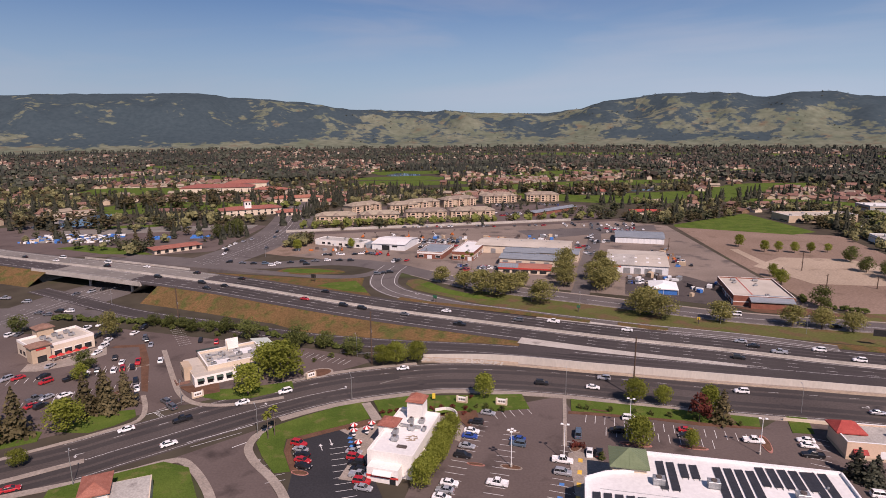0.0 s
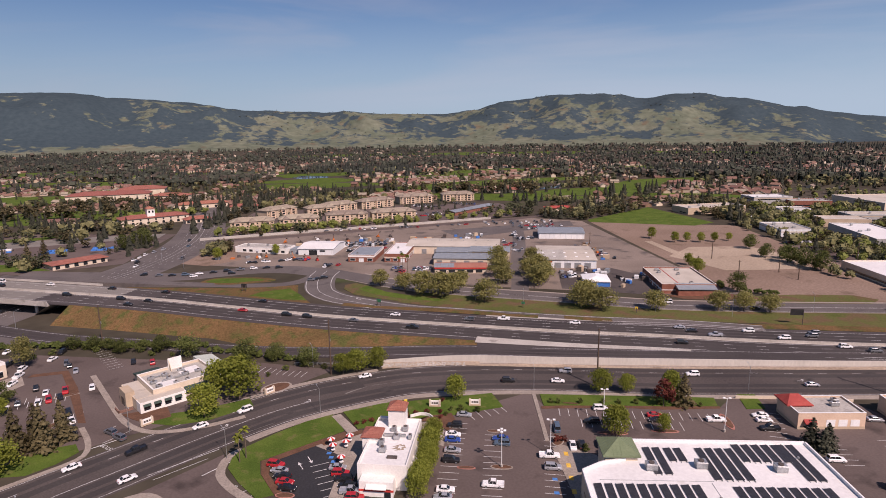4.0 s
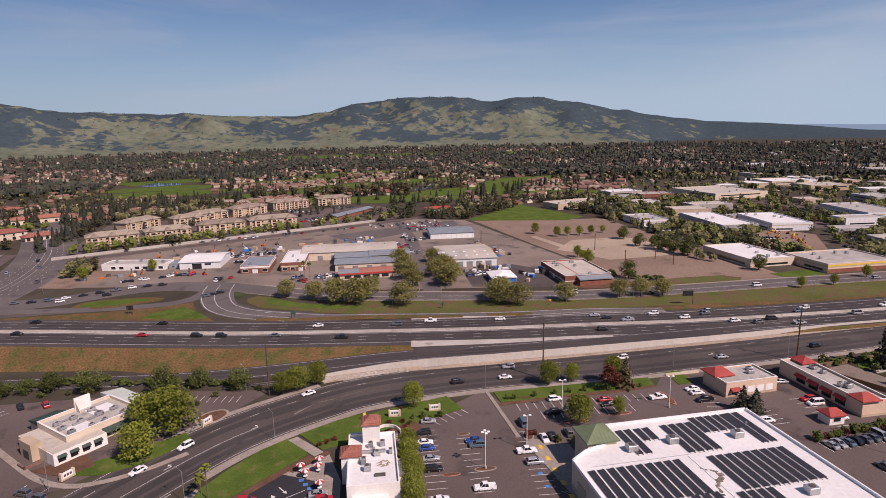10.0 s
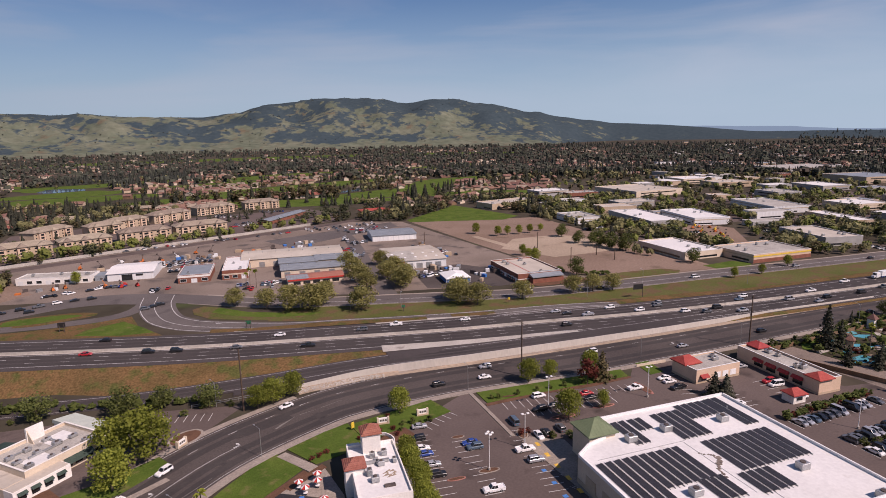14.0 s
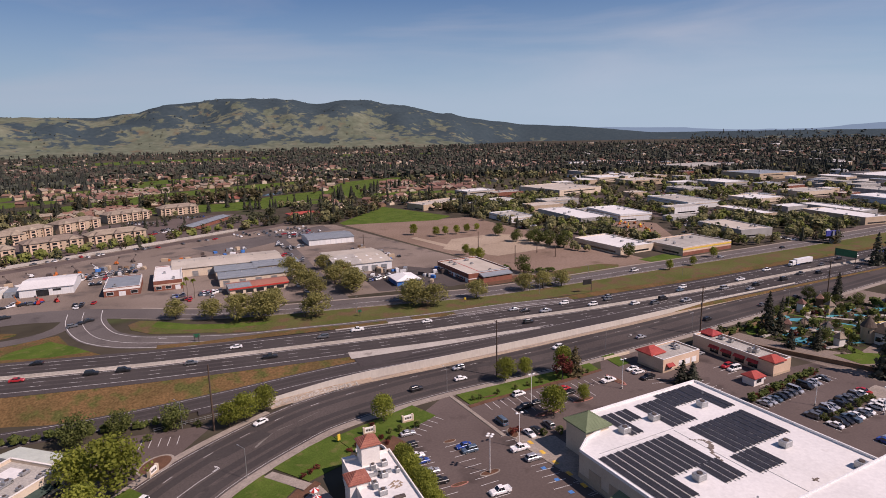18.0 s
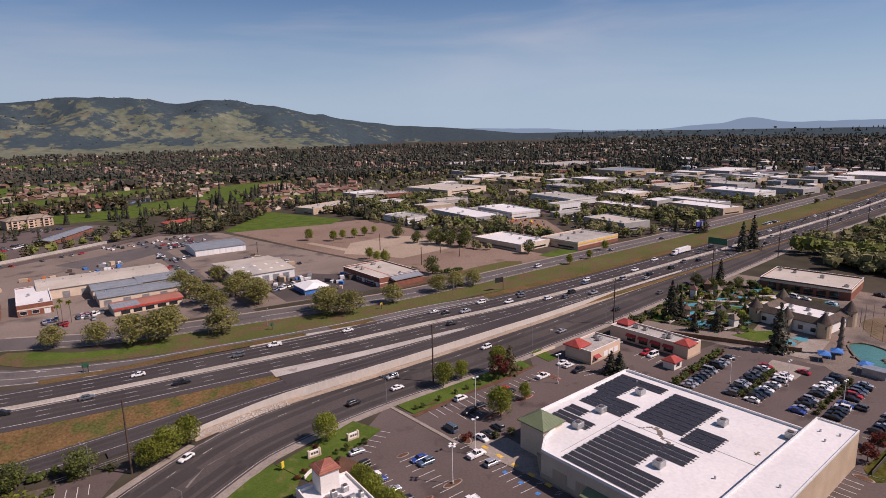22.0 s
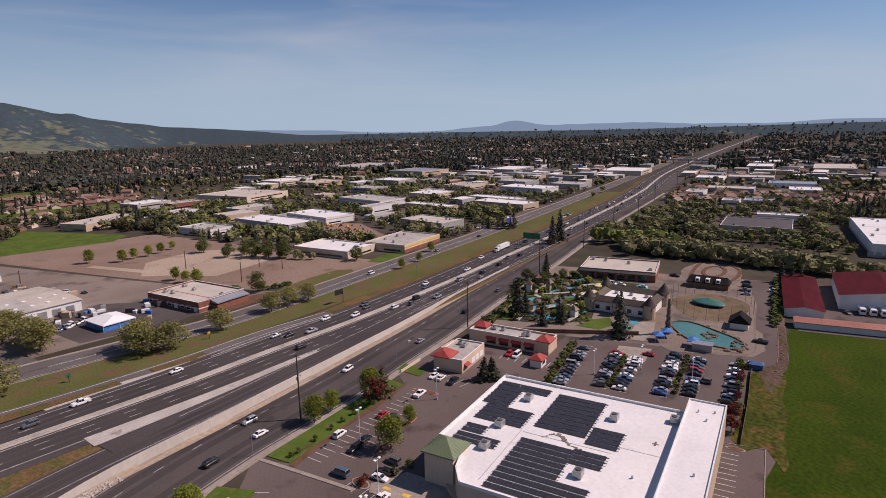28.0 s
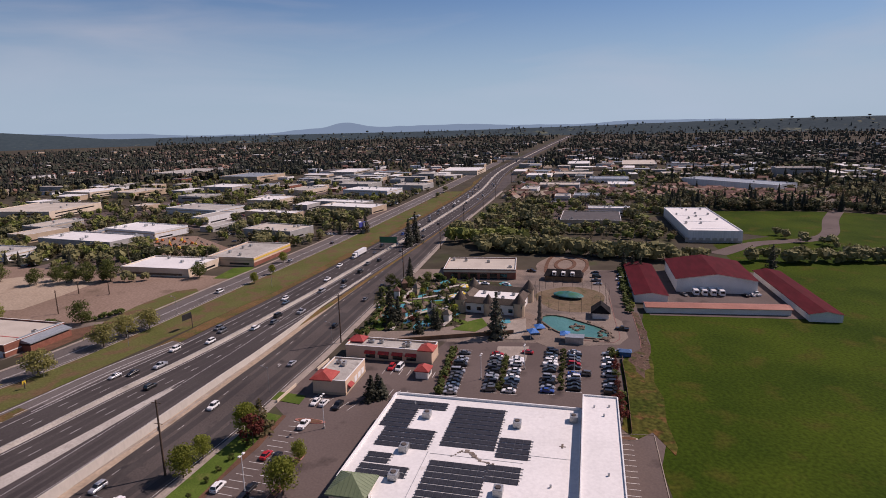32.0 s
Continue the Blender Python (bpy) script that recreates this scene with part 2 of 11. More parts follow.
def wood_cover(m, wood_a, wood_b):
    """Woods over a hill's grass, where the mesh says it is wooded, with a ragged edge and lone groves."""
    n, l = m.node_tree.nodes, m.node_tree.links
    p = n["Principled BSDF"]
    tc, at_, n1, n2 = n.new("ShaderNodeTexCoord"), n.new("ShaderNodeAttribute"), n.new("ShaderNodeTexNoise"), n.new("ShaderNodeTexNoise")
    at_.attribute_name = "cover"
    n1.inputs["Scale"].default_value, n1.inputs["Detail"].default_value, n1.inputs["Roughness"].default_value = 0.0065, 8.0, 0.68
    n2.inputs["Scale"].default_value, n2.inputs["Detail"].default_value = 0.045, 3.0
    for q in (n1, n2):
        l.new(tc.outputs["Object"], q.inputs["Vector"])
    add = n.new("ShaderNodeMath")
    l.new(at_.outputs["Fac"], add.inputs[0])
    # lone trees and ragged edges: a fine noise beside the broad one
    n3, fine = n.new("ShaderNodeTexNoise"), n.new("ShaderNodeMath")
    n3.inputs["Scale"].default_value, n3.inputs["Detail"].default_value = 0.022, 4.0
    l.new(tc.outputs["Object"], n3.inputs["Vector"])
    fine.operation = 'MULTIPLY_ADD'
    fine.inputs[1].default_value = 0.55
    l.new(n3.outputs["Fac"], fine.inputs[0])
    l.new(n1.outputs["Fac"], fine.inputs[2])
    l.new(fine.outputs[0], add.inputs[1])
    r = n.new("ShaderNodeMapRange")
    r.inputs[1].default_value, r.inputs[2].default_value = 1.23, 1.31
    l.new(add.outputs[0], r.inputs[0])
    wd, mx = n.new("ShaderNodeMix"), n.new("ShaderNodeMix")
    wd.data_type = mx.data_type = 'RGBA'
    wd.inputs["A"].default_value, wd.inputs["B"].default_value = rgb(wood_a), rgb(wood_b)
    l.new(n2.outputs["Fac"], wd.inputs["Factor"])
    src = p.inputs["Base Color"].links[0].from_socket
    l.new(src, mx.inputs["A"])
    l.new(wd.outputs["Result"], mx.inputs["B"])
    l.new(r.outputs[0], mx.inputs["Factor"])
    l.new(mx.outputs["Result"], p.inputs["Base Color"])


# Wood tones are bluish and lifted to carry haze in their colour.
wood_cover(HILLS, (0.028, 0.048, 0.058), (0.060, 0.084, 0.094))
LANE_WEAR = surface("tyre_worn_asphalt", (0.048, 0.042, 0.041), (0.066, 0.058, 0.055), 0.85, 0.03, 1.5, 0.1, c=(0.068, 0.059, 0.055), amount=0.42, grain=0.1, spec=0.12)
PARK_SOIL = surface("planted_park_soil", (0.040, 0.036, 0.024), (0.070, 0.058, 0.040), 0.95, 0.15, 2.0, 0.4, c=(0.045, 0.075, 0.022), amount=0.46, spec=0.04)
PALE_ROAD = surface("worn_concrete_paving", (0.17, 0.155, 0.138), (0.215, 0.195, 0.172), 0.9, 0.04, 1.5, 0.1, c=(0.125, 0.115, 0.105), amount=0.4, streak=(1, 1, 1), grain=0.1)
# Blue haze over the farthest hills, made by dark colour plus emission.
FAR_HILL_GLOW = surface("distant_blue_hills", (0.02, 0.03, 0.04), (0.03, 0.04, 0.05), 1.0, 0.001, 0.01, 0.0, grain=0.05)
FAR_HILL_GLOW.node_tree.nodes["Principled BSDF"].inputs["Emission Color"].default_value = (0.20, 0.31, 0.43, 1)
FAR_HILL_GLOW.node_tree.nodes["Principled BSDF"].inputs["Emission Strength"].default_value = 1.0
# Blue of the sky's reflection is mixed into the pond's base colour.
WATER = surface("pond_water", (0.045, 0.095, 0.145), (0.055, 0.115, 0.17), 0.08, 0.05, 1.0, 0.04, spec=0.5)
POOL = surface("green_pool_water", (0.050, 0.165, 0.135), (0.075, 0.215, 0.180), 0.10, 0.1, 2.0, 0.05, spec=0.5)
AQUA = surface("turquoise_water", (0.06, 0.30, 0.36), (0.09, 0.38, 0.44), 0.10, 0.2, 2.0, 0.05, spec=0.5)
ROOF_W = surface("white_membrane_roof", (0.64, 0.63, 0.61), (0.70, 0.69, 0.67), 0.7, 0.06, 1.2, 0.05, c=(0.55, 0.53, 0.50), amount=0.34, grain=0.07)
ROOF_G = surface("grey_gravel_roof", (0.33, 0.31, 0.28), (0.42, 0.40, 0.36), 0.9, 0.1, 2.0, 0.2, c=(0.25, 0.23, 0.21), amount=0.42)
ROOF_T = surface("tan_cap_roof", (0.42, 0.375, 0.315), (0.50, 0.45, 0.385), 0.85, 0.08, 1.5, 0.1, c=(0.33, 0.29, 0.245), amount=0.38, grain=0.07)
ROOF_M = surface("grey_blue_metal_roof", (0.25, 0.28, 0.30), (0.33, 0.36, 0.38), 0.5, 0.15, 1.0, 0.05, metal=0.3, c=(0.2, 0.21, 0.22), amount=0.4, streak=(1, 6, 1))
ROOF_DARK = surface("dark_roof_sheet", (0.06, 0.055, 0.055), (0.09, 0.08, 0.078), 0.8, 0.2, 2.0, 0.1)
TILE_R = surface("clay_roof_tile", (0.27, 0.096, 0.066), (0.34, 0.135, 0.096), 0.8, 0.5, 4.0, 0.4, vary=0.12)
TILE_D = surface("dull_brown_tile", (0.17, 0.092, 0.070), (0.23, 0.128, 0.098), 0.85, 0.5, 4.0, 0.3, vary=0.15)
TILE_RED = surface("red_roof_tile", (0.32, 0.048, 0.040), (0.39, 0.070, 0.056), 0.7, 0.5, 4.0, 0.3, vary=0.1)
MAROON = surface("maroon_metal_roof", (0.068, 0.006, 0.009), (0.096, 0.009, 0.014), 0.8, 0.08, 1.0, 0.05, streak=(1, 5, 1), grain=0.07, spec=0.08)
MAROON_LT = surface("faded_red_metal_roof", (0.30, 0.115, 0.080), (0.37, 0.155, 0.110), 0.6, 0.1, 1.0, 0.05, grain=0.07)
GREEN_M = surface("green_standing_seam", (0.135, 0.175, 0.095), (0.165, 0.205, 0.115), 0.5, 0.3, 2.0, 0.05, grain=0.07)
SHINGLE = surface("brown_shingle", (0.235, 0.19, 0.145), (0.30, 0.245, 0.19), 0.9, 0.3, 2.0, 0.3, vary=0.2)
SHINGLE_D = surface("dark_brown_shingle", (0.085, 0.066, 0.052), (0.12, 0.092, 0.072), 0.9, 0.3, 2.0, 0.3, vary=0.2)
WALL_CONC = surface("cast_wall_concrete", (0.45, 0.415, 0.365), (0.50, 0.465, 0.41), 0.9, 0.05, 1.5, 0.08, c=(0.38, 0.35, 0.305), amount=0.36, streak=(1, 1, 0.3), grain=0.08)
STUCCO_W = surface("white_stucco", (0.70, 0.67, 0.62), (0.78, 0.75, 0.70), 0.85, 0.15, 2.0, 0.1, c=(0.60, 0.56, 0.50), amount=0.34, grain=0.07)
STUCCO_C = surface("cream_stucco", (0.56, 0.46, 0.35), (0.64, 0.54, 0.42), 0.85, 0.15, 2.0, 0.1, c=(0.48, 0.38, 0.28), amount=0.36, grain=0.07)
STUCCO_T = surface("tan_stucco", (0.42, 0.32, 0.22), (0.50, 0.39, 0.28), 0.85, 0.15, 2.0, 0.1, grain=0.07)
STUCCO_P = surface("peach_stucco", (0.58, 0.42, 0.30), (0.66, 0.49, 0.36), 0.85, 0.15, 2.0, 0.1, grain=0.07)
# Cool grey puts the shaded look of unit walls into their colour.
SHADE_GREY_WALL = surface("grey_painted_wall", (0.30, 0.295, 0.28), (0.37, 0.365, 0.345), 0.85, 0.15, 2.0, 0.1, grain=0.07)
BRICK = surface("red_brown_brick", (0.20, 0.075, 0.05), (0.26, 0.105, 0.07), 0.9, 0.4, 6.0, 0.3)
METAL_W = surface("white_metal_siding", (0.62, 0.63, 0.62), (0.72, 0.73, 0.72), 0.5, 0.2, 1.0, 0.05, streak=(6, 6, 0.3), grain=0.07)
METAL_G = surface("galvanised_metal", (0.36, 0.37, 0.37), (0.45, 0.46, 0.46), 0.4, 0.5, 3.0, 0.05, metal=0.6)
STEEL_D = surface("dark_weathered_steel", (0.07, 0.055, 0.05), (0.10, 0.08, 0.07), 0.7, 0.5, 3.0, 0.1)
GLASS_D = surface("dark_glass", (0.012, 0.015, 0.018), (0.02, 0.024, 0.028), 0.06, 0.3, 1.0, 0.0, spec=0.7)
PANEL = surface("solar_cell_glass", (0.034, 0.034, 0.039), (0.044, 0.044, 0.050), 0.35, 0.3, 1.0, 0.0, spec=0.3, vary=0.15)
WOOD = surface("weathered_wood", (0.16, 0.095, 0.055), (0.22, 0.14, 0.085), 0.9, 0.4, 3.0, 0.2)
POLE_WOOD = surface("creosoted_pole_wood", (0.075, 0.05, 0.036), (0.105, 0.072, 0.052), 0.9, 0.6, 4.0, 0.2)
RUBBER = surface("tyre_rubber", (0.018, 0.018, 0.018), (0.026, 0.026, 0.026), 0.9, 1.0, 5.0, 0.0)
TARP_B = surface("blue_tarpaulin", (0.035, 0.15, 0.42), (0.05, 0.20, 0.52), 0.6, 0.5, 2.0, 0.2)
PLASTIC_R = surface("red_painted_metal", (0.45, 0.035, 0.03), (0.55, 0.06, 0.045), 0.5, 0.5, 2.0, 0.05)
ORANGE = surface("orange_painted_steel", (0.50, 0.13, 0.03), (0.58, 0.18, 0.05), 0.6, 0.5, 2.0, 0.05)
YELLOW = surface("yellow_painted_steel", (0.62, 0.42, 0.04), (0.7, 0.5, 0.07), 0.6, 0.5, 2.0, 0.05)
SIGN_GREEN = surface("green_sign_sheet", (0.02, 0.14, 0.07), (0.025, 0.17, 0.085), 0.5, 0.5, 2.0, 0.0)
WHITE = surface("white_enamel", (0.72, 0.72, 0.70), (0.78, 0.78, 0.76), 0.5, 0.5, 2.0, 0.0, grain=0.07)
BLACK = surface("black_enamel", (0.02, 0.02, 0.02), (0.03, 0.03, 0.03), 0.5, 0.5, 2.0, 0.0)
SHED_GREEN = surface("dark_green_roof_sheet", (0.030, 0.052, 0.042), (0.045, 0.070, 0.056), 0.7, 0.3, 2.0, 0.1)
ROOF_PALE_GREEN = surface("pale_green_metal_roof", (0.46, 0.50, 0.44), (0.53, 0.57, 0.50), 0.5, 0.3, 2.0, 0.05, grain=0.07)
ROCK = surface("artificial_rock", (0.13, 0.098, 0.074), (0.20, 0.152, 0.115), 0.95, 0.4, 2.0, 0.5, c=(0.075, 0.058, 0.048), amount=0.45)
LEAF_BRIGHT = leaf_surface("bright_spring_leaf", (0.185, 0.215, 0.034), (0.300, 0.325, 0.062), 0.25, 0.48)
LEAF_OLIVE = leaf_surface("olive_young_leaf", (0.215, 0.205, 0.070), (0.35, 0.325, 0.12), 0.2, 0.48)
LEAF_GREEN = leaf_surface("green_leaf", (0.074, 0.094, 0.028), (0.150, 0.168, 0.052), 0.35, 0.42)
LEAF_DARK = leaf_surface("dark_conifer_needle", (0.036, 0.042, 0.030), (0.082, 0.082, 0.056), 0.3, 0.18)
LEAF_BROWNISH = leaf_surface("brown_green_needle", (0.078, 0.066, 0.032), (0.142, 0.116, 0.058), 0.3, 0.25)
LEAF_HEDGE = leaf_surface("hedge_leaf", (0.060, 0.084, 0.022), (0.125, 0.150, 0.040), 0.3, 0.15)
LEAF_RED = leaf_surface("purple_red_leaf", (0.11, 0.030, 0.024), (0.20, 0.055, 0.038), 0.3)
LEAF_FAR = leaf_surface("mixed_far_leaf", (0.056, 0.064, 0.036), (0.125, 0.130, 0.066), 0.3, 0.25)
LEAF_BELT = leaf_surface("grey_olive_leaf", (0.19, 0.182, 0.082), (0.31, 0.292, 0.135), 0.2, 0.15)
LEAF_SPRING = leaf_surface("fresh_street_leaf", (0.13, 0.150, 0.038), (0.21, 0.232, 0.064), 0.2, 0.15)
# Far copies of the foliage, greyed so that haze lies in the colour.
LEAF_HAZED_GREEN = leaf_surface("grey_green_leaf", (0.052, 0.058, 0.042), (0.080, 0.086, 0.062), 0.25, 0.1)
LEAF_HAZED_DARK = leaf_surface("blue_green_needle", (0.036, 0.041, 0.034), (0.064, 0.069, 0.057), 0.25, 0.1)
LEAF_HAZED_DUN = leaf_surface("dun_spring_twig", (0.076, 0.063, 0.050), (0.108, 0.090, 0.070), 0.25, 0.1)
BARK = surface("tree_bark", (0.10, 0.075, 0.055), (0.15, 0.115, 0.085), 0.95, 1.0, 6.0, 0.4)


# ---- mesh tools ----
class Shape:
    """Collects vertices and faces of one mesh."""

    def __init__(self):
        self.v, self.f, self.s = [], [], []

    def add(self, verts, faces, slot=0):
        k = len(self.v)
        self.v += [tuple(p) for p in verts]
        self.f += [tuple(i + k for i in f) for f in faces]
        self.s += [slot] * len(faces)
        return self

    def prism(self, pts, z0, z1, slot=0, bottom=False):
        n = len(pts)
        if sum(pts[i][0] * pts[(i + 1) % n][1] - pts[(i + 1) % n][0] * pts[i][1] for i in range(n)) < 0:
            pts = pts[::-1]
        v = [(x, y, z0) for x, y in pts] + [(x, y, z1) for x, y in pts]
        f = [(i, (i + 1) % n, n + (i + 1) % n, n + i) for i in range(n)] + [tuple(range(n, 2 * n))]
        if bottom:
            f.append(tuple(range(n - 1, -1, -1)))
        return self.add(v, f, slot)

    def box(self, x0, y0, z0, x1, y1, z1, slot=0):
        return self.prism([(x0, y0), (x1, y0), (x1, y1), (x0, y1)], z0, z1, slot, True)

    def chamfer_box(self, x0, y0, z0, x1, y1, z1, b, slot=0):
        a = [(x0, y0), (x1, y0), (x1, y1), (x0, y1)]
        c = [(x0 + b, y0 + b), (x1 - b, y0 + b), (x1 - b, y1 - b), (x0 + b, y1 - b)]
        v = [(x, y, z0) for x, y in a] + [(x, y, z1 - b) for x, y in a] + [(x, y, z1) for x, y in c]
        f = [(3, 2, 1, 0)] + [(i, (i + 1) % 4, 4 + (i + 1) % 4, 4 + i) for i in range(4)] + [(4 + i, 4 + (i + 1) % 4, 8 + (i + 1) % 4, 8 + i) for i in range(4)] + [(8, 9, 10, 11)]
        return self.add(v, f, slot)

    def tube(self, p, q, r0, r1=None, n=8, slot=0):
        r1 = r0 if r1 is None else r1
        p, q = Vector(p), Vector(q)
        d = (q - p).normalized()
        a = d.orthogonal().normalized()
        b = d.cross(a)
        ring = [a * math.cos(2 * math.pi * i / n) + b * math.sin(2 * math.pi * i / n) for i in range(n)]
        v = [p + c * r0 for c in ring] + [q + c * r1 for c in ring]
        f = [(i, (i + 1) % n, n + (i + 1) % n, n + i) for i in range(n)] + [tuple(range(n - 1, -1, -1)), tuple(range(n, 2 * n))]
        return self.add(v, f, slot)

    def hip(self, x0, y0, x1, y1, z0, z1, inset=None, thick=0.25, slot=0):
        """A hipped roof with a fascia; inset: how far the ridge stops short."""
        w, d = x1 - x0, y1 - y0
        k = min(w, d) / 2 if inset is None else inset
        if w >= d:
            r = [(x0 + k, (y0 + y1) / 2, z1), (x1 - k, (y0 + y1) / 2, z1)]
        else:
            r = [((x0 + x1) / 2, y0 + k, z1), ((x0 + x1) / 2, y1 - k, z1)]
        b = [(x0, y0), (x1, y0), (x1, y1), (x0, y1)]
        v = [(x, y, z0 - thick) for x, y in b] + [(x, y, z0) for x, y in b] + r
        f = [(3, 2, 1, 0)] + [(i, (i + 1) % 4, 4 + (i + 1) % 4, 4 + i) for i in range(4)]
        f += [(4, 5, 9, 8), (5, 6, 9), (6, 7, 8, 9), (7, 4, 8)] if w >= d else [(4, 5, 8), (5, 6, 9, 8), (6, 7, 9), (7, 4, 8, 9)]
        return self.add(v, f, slot)

    def mesh(self, name, *mats, smooth=False):
        m = bpy.data.meshes.new(name)
        m.from_pydata(self.v, [], self.f)
        for k in mats:
            m.materials.append(k)
        if len(mats) > 1:
            m.polygons.foreach_set("material_index", self.s)
        if smooth:
            m.polygons.foreach_set("use_smooth", [True] * len(m.polygons))
        m.update()
        return m


def part(name, shape, material, parent=None, label="", m=None, smooth=False):
    """One mesh object, under a thing or a part if given; m: its place in the parent's frame."""
    mats = material if isinstance(material, (tuple, list)) else (material,)
    data = shape if isinstance(shape, bpy.types.Mesh) else shape.mesh(name, *mats, smooth=smooth)
    ob = new(name, data)
    if parent is not None:
        ob.parent = parent
    if m is not None:
        ob.matrix_basis = m
    if label:
        ob["label"] = label
    return ob


def thing(name, label, category, m=None, group="", kind=""):
    ob = new(name)
    ob.empty_display_size = 0.5
    if m is not None:
        ob.matrix_basis = m
    return tagged(ob, label, category, group, kind)


def at(x, y, z=0.0, turn=0.0):
    return pose(x, y, z, 0, 0, turn)


def struct(name, shape, material, label="", category="", kind="structure", smooth=False):
    return tagged(part(name, shape, material, smooth=smooth), label, category, "", kind)


def smooth_line(pts, step=8.0):
    """Catmull-Rom through the points, at about even steps."""
    p = [Vector((*q, 0.0)) if len(q) == 2 else Vector(q) for q in pts]
    p = [2 * p[0] - p[1]] + p + [2 * p[-1] - p[-2]]
    out = []
    for i in range(1, len(p) - 2):
        n = max(1, int((p[i + 1] - p[i]).length / step))
        for k in range(n):
            t = k / n
            out.append(0.5 * (2 * p[i] + (p[i + 1] - p[i - 1]) * t + (2 * p[i - 1] - 5 * p[i] + 4 * p[i + 1] - p[i + 2]) * t * t + (3 * p[i] - p[i - 1] - 3 * p[i + 1] + p[i + 2]) * t ** 3))
    out.append(p[-2])
    return out


def sides(line):
    """The level unit vectors to the right of a line at its points."""
    out = []
    for i in range(len(line)):
        d = line[min(i + 1, len(line) - 1)] - line[max(i - 1, 0)]
        d.z = 0
        d.normalize()
        out.append(Vector((d.y, -d.x, 0)))
    return out


def ribbon(shape, line, a, b, dz=0.0, slot=0, depth=0.0):
    """A strip along a line between two offsets to its right (numbers or functions of the share along it); with depth it is a slab."""
    n = len(line)
    sd = sides(line)
    fa = a if callable(a) else (lambda u: a)
    fb = b if callable(b) else (lambda u: b)
    rows = []
    for i, p in enumerate(line):
        u = i / (n - 1)
        rows.append((p + sd[i] * fa(u) + Vector((0, 0, dz)), p + sd[i] * fb(u) + Vector((0, 0, dz))))
    v, f = [], []
    for l_, r_ in rows:
        v += [l_, r_]
        if depth:
            v += [l_ - Vector((0, 0, depth)), r_ - Vector((0, 0, depth))]
    k = 4 if depth else 2
    for i in range(n - 1):
        o, q = i * k, (i + 1) * k
        f.append((o, o + 1, q + 1, q))
        if depth:
            f += [(o + 2, o, q, q + 2), (o + 1, o + 3, q + 3, q + 1)]
    if depth:
        f += [(0, 2, 3, 1), ((n - 1) * k, (n - 1) * k + 1, (n - 1) * k + 3, (n - 1) * k + 2)]
    return shape.add(v, f, slot)


def dashes(shape, line, off, length=3.0, gap=9.0, width=0.14, dz=0.02):
    sd = sides(line)
    along = 0.0
    for i in range(len(line) - 1):
        seg = line[i + 1] - line[i]
        L = seg.length
        d = seg / L
        s = 0.0
        while s < L:
            ph = (along + s) % (length + gap)
            if ph < length:
                e = min(L, s + length - ph)
                o = sd[i] * off + Vector((0, 0, dz))
                w = sd[i] * (width / 2)
                p, q = line[i] + d * s + o, line[i] + d * e + o
                shape.add([p - w, p + w, q + w, q - w], [(0, 1, 2, 3)])
                s = e + 0.01
            else:
                s += length + gap - ph
        along += L


def plane(name, pts, z, material, label="", category="ground", kind="structure"):
    s = Shape()
    n = len(pts)
    if sum(pts[i][0] * pts[(i + 1) % n][1] - pts[(i + 1) % n][0] * pts[i][1] for i in range(n)) < 0:
        pts = pts[::-1]
    s.prism(pts, z - 0.25, z)
    return struct(name, s, material, label, category, kind)


def inside(x, y, pts):
    c = False
    j = len(pts) - 1
    for i in range(len(pts)):
        (xi, yi), (xj, yj) = pts[i], pts[j]
        if (yi > y) != (yj > y) and x < (xj - xi) * (y - yi) / (yj - yi) + xi:
            c = not c
        j = i
    return c


def oval(x, y, a, b, turn, n=28, wob=0.12, seed=0):
    r = random.Random(seed)
    t = radians(turn)
    ph = r.uniform(0, 6)
    out = []
    for k in range(n):
        u = 2 * math.pi * k / n
        w = 1 + wob * math.sin(3 * u + ph) + wob * 0.6 * math.sin(5 * u + 2 * ph)
        p, q = a * w * math.cos(u), b * w * math.sin(u)
        out.append((x + p * math.cos(t) - q * math.sin(t), y + p * math.sin(t) + q * math.cos(t)))
    return out


# ---- ground, hills ----
def smoothstep(a, b, x):
    t = min(1.0, max(0.0, (x - a) / (b - a)))
    return t * t * (3 - 2 * t)


# skyline: azimuth in degrees (clockwise from ahead) and height in degrees above the eye's level
SKYLINE = [(-75, 2.2), (-55, 2.6), (-35, 2.8), (-27, 3.1), (-22, 3.25), (-18, 2.85), (-13, 2.55), (-8, 1.9), (-4, 1.72), (0, 1.6), (4.5, 1.4), (9.7, 1.45), (12.3, 1.67),
           (15.8, 2.5), (20, 3.0), (25, 2.9), (28, 2.5), (31.5, 2.8), (36, 2.25), (39.6, 1.5), (42.7, 0.95), (44.6, 0.68), (47.7, 0.3), (51, 0.12), (54, -0.08), (60, -0.2), (66, -0.5), (71, -0.5),
           (76.2, -0.12), (78.8, 0.36), (82, -0.1), (86, -0.05), (90.4, 0.0), (95, -0.2), (101, -0.25), (106, 0.0), (113, -0.05), (119, -0.2), (126, -0.5), (150, -0.6)]
EYE_H = 87.0


def skyline(az):
    for (a, h), (b, k) in zip(SKYLINE, SKYLINE[1:]):
        if az <= b:
            return h + (k - h) * smoothstep(0, 1, max(0.0, (az - a) / (b - a)))
    return SKYLINE[-1][1]


R0, R1 = 3000.0, 4600.0


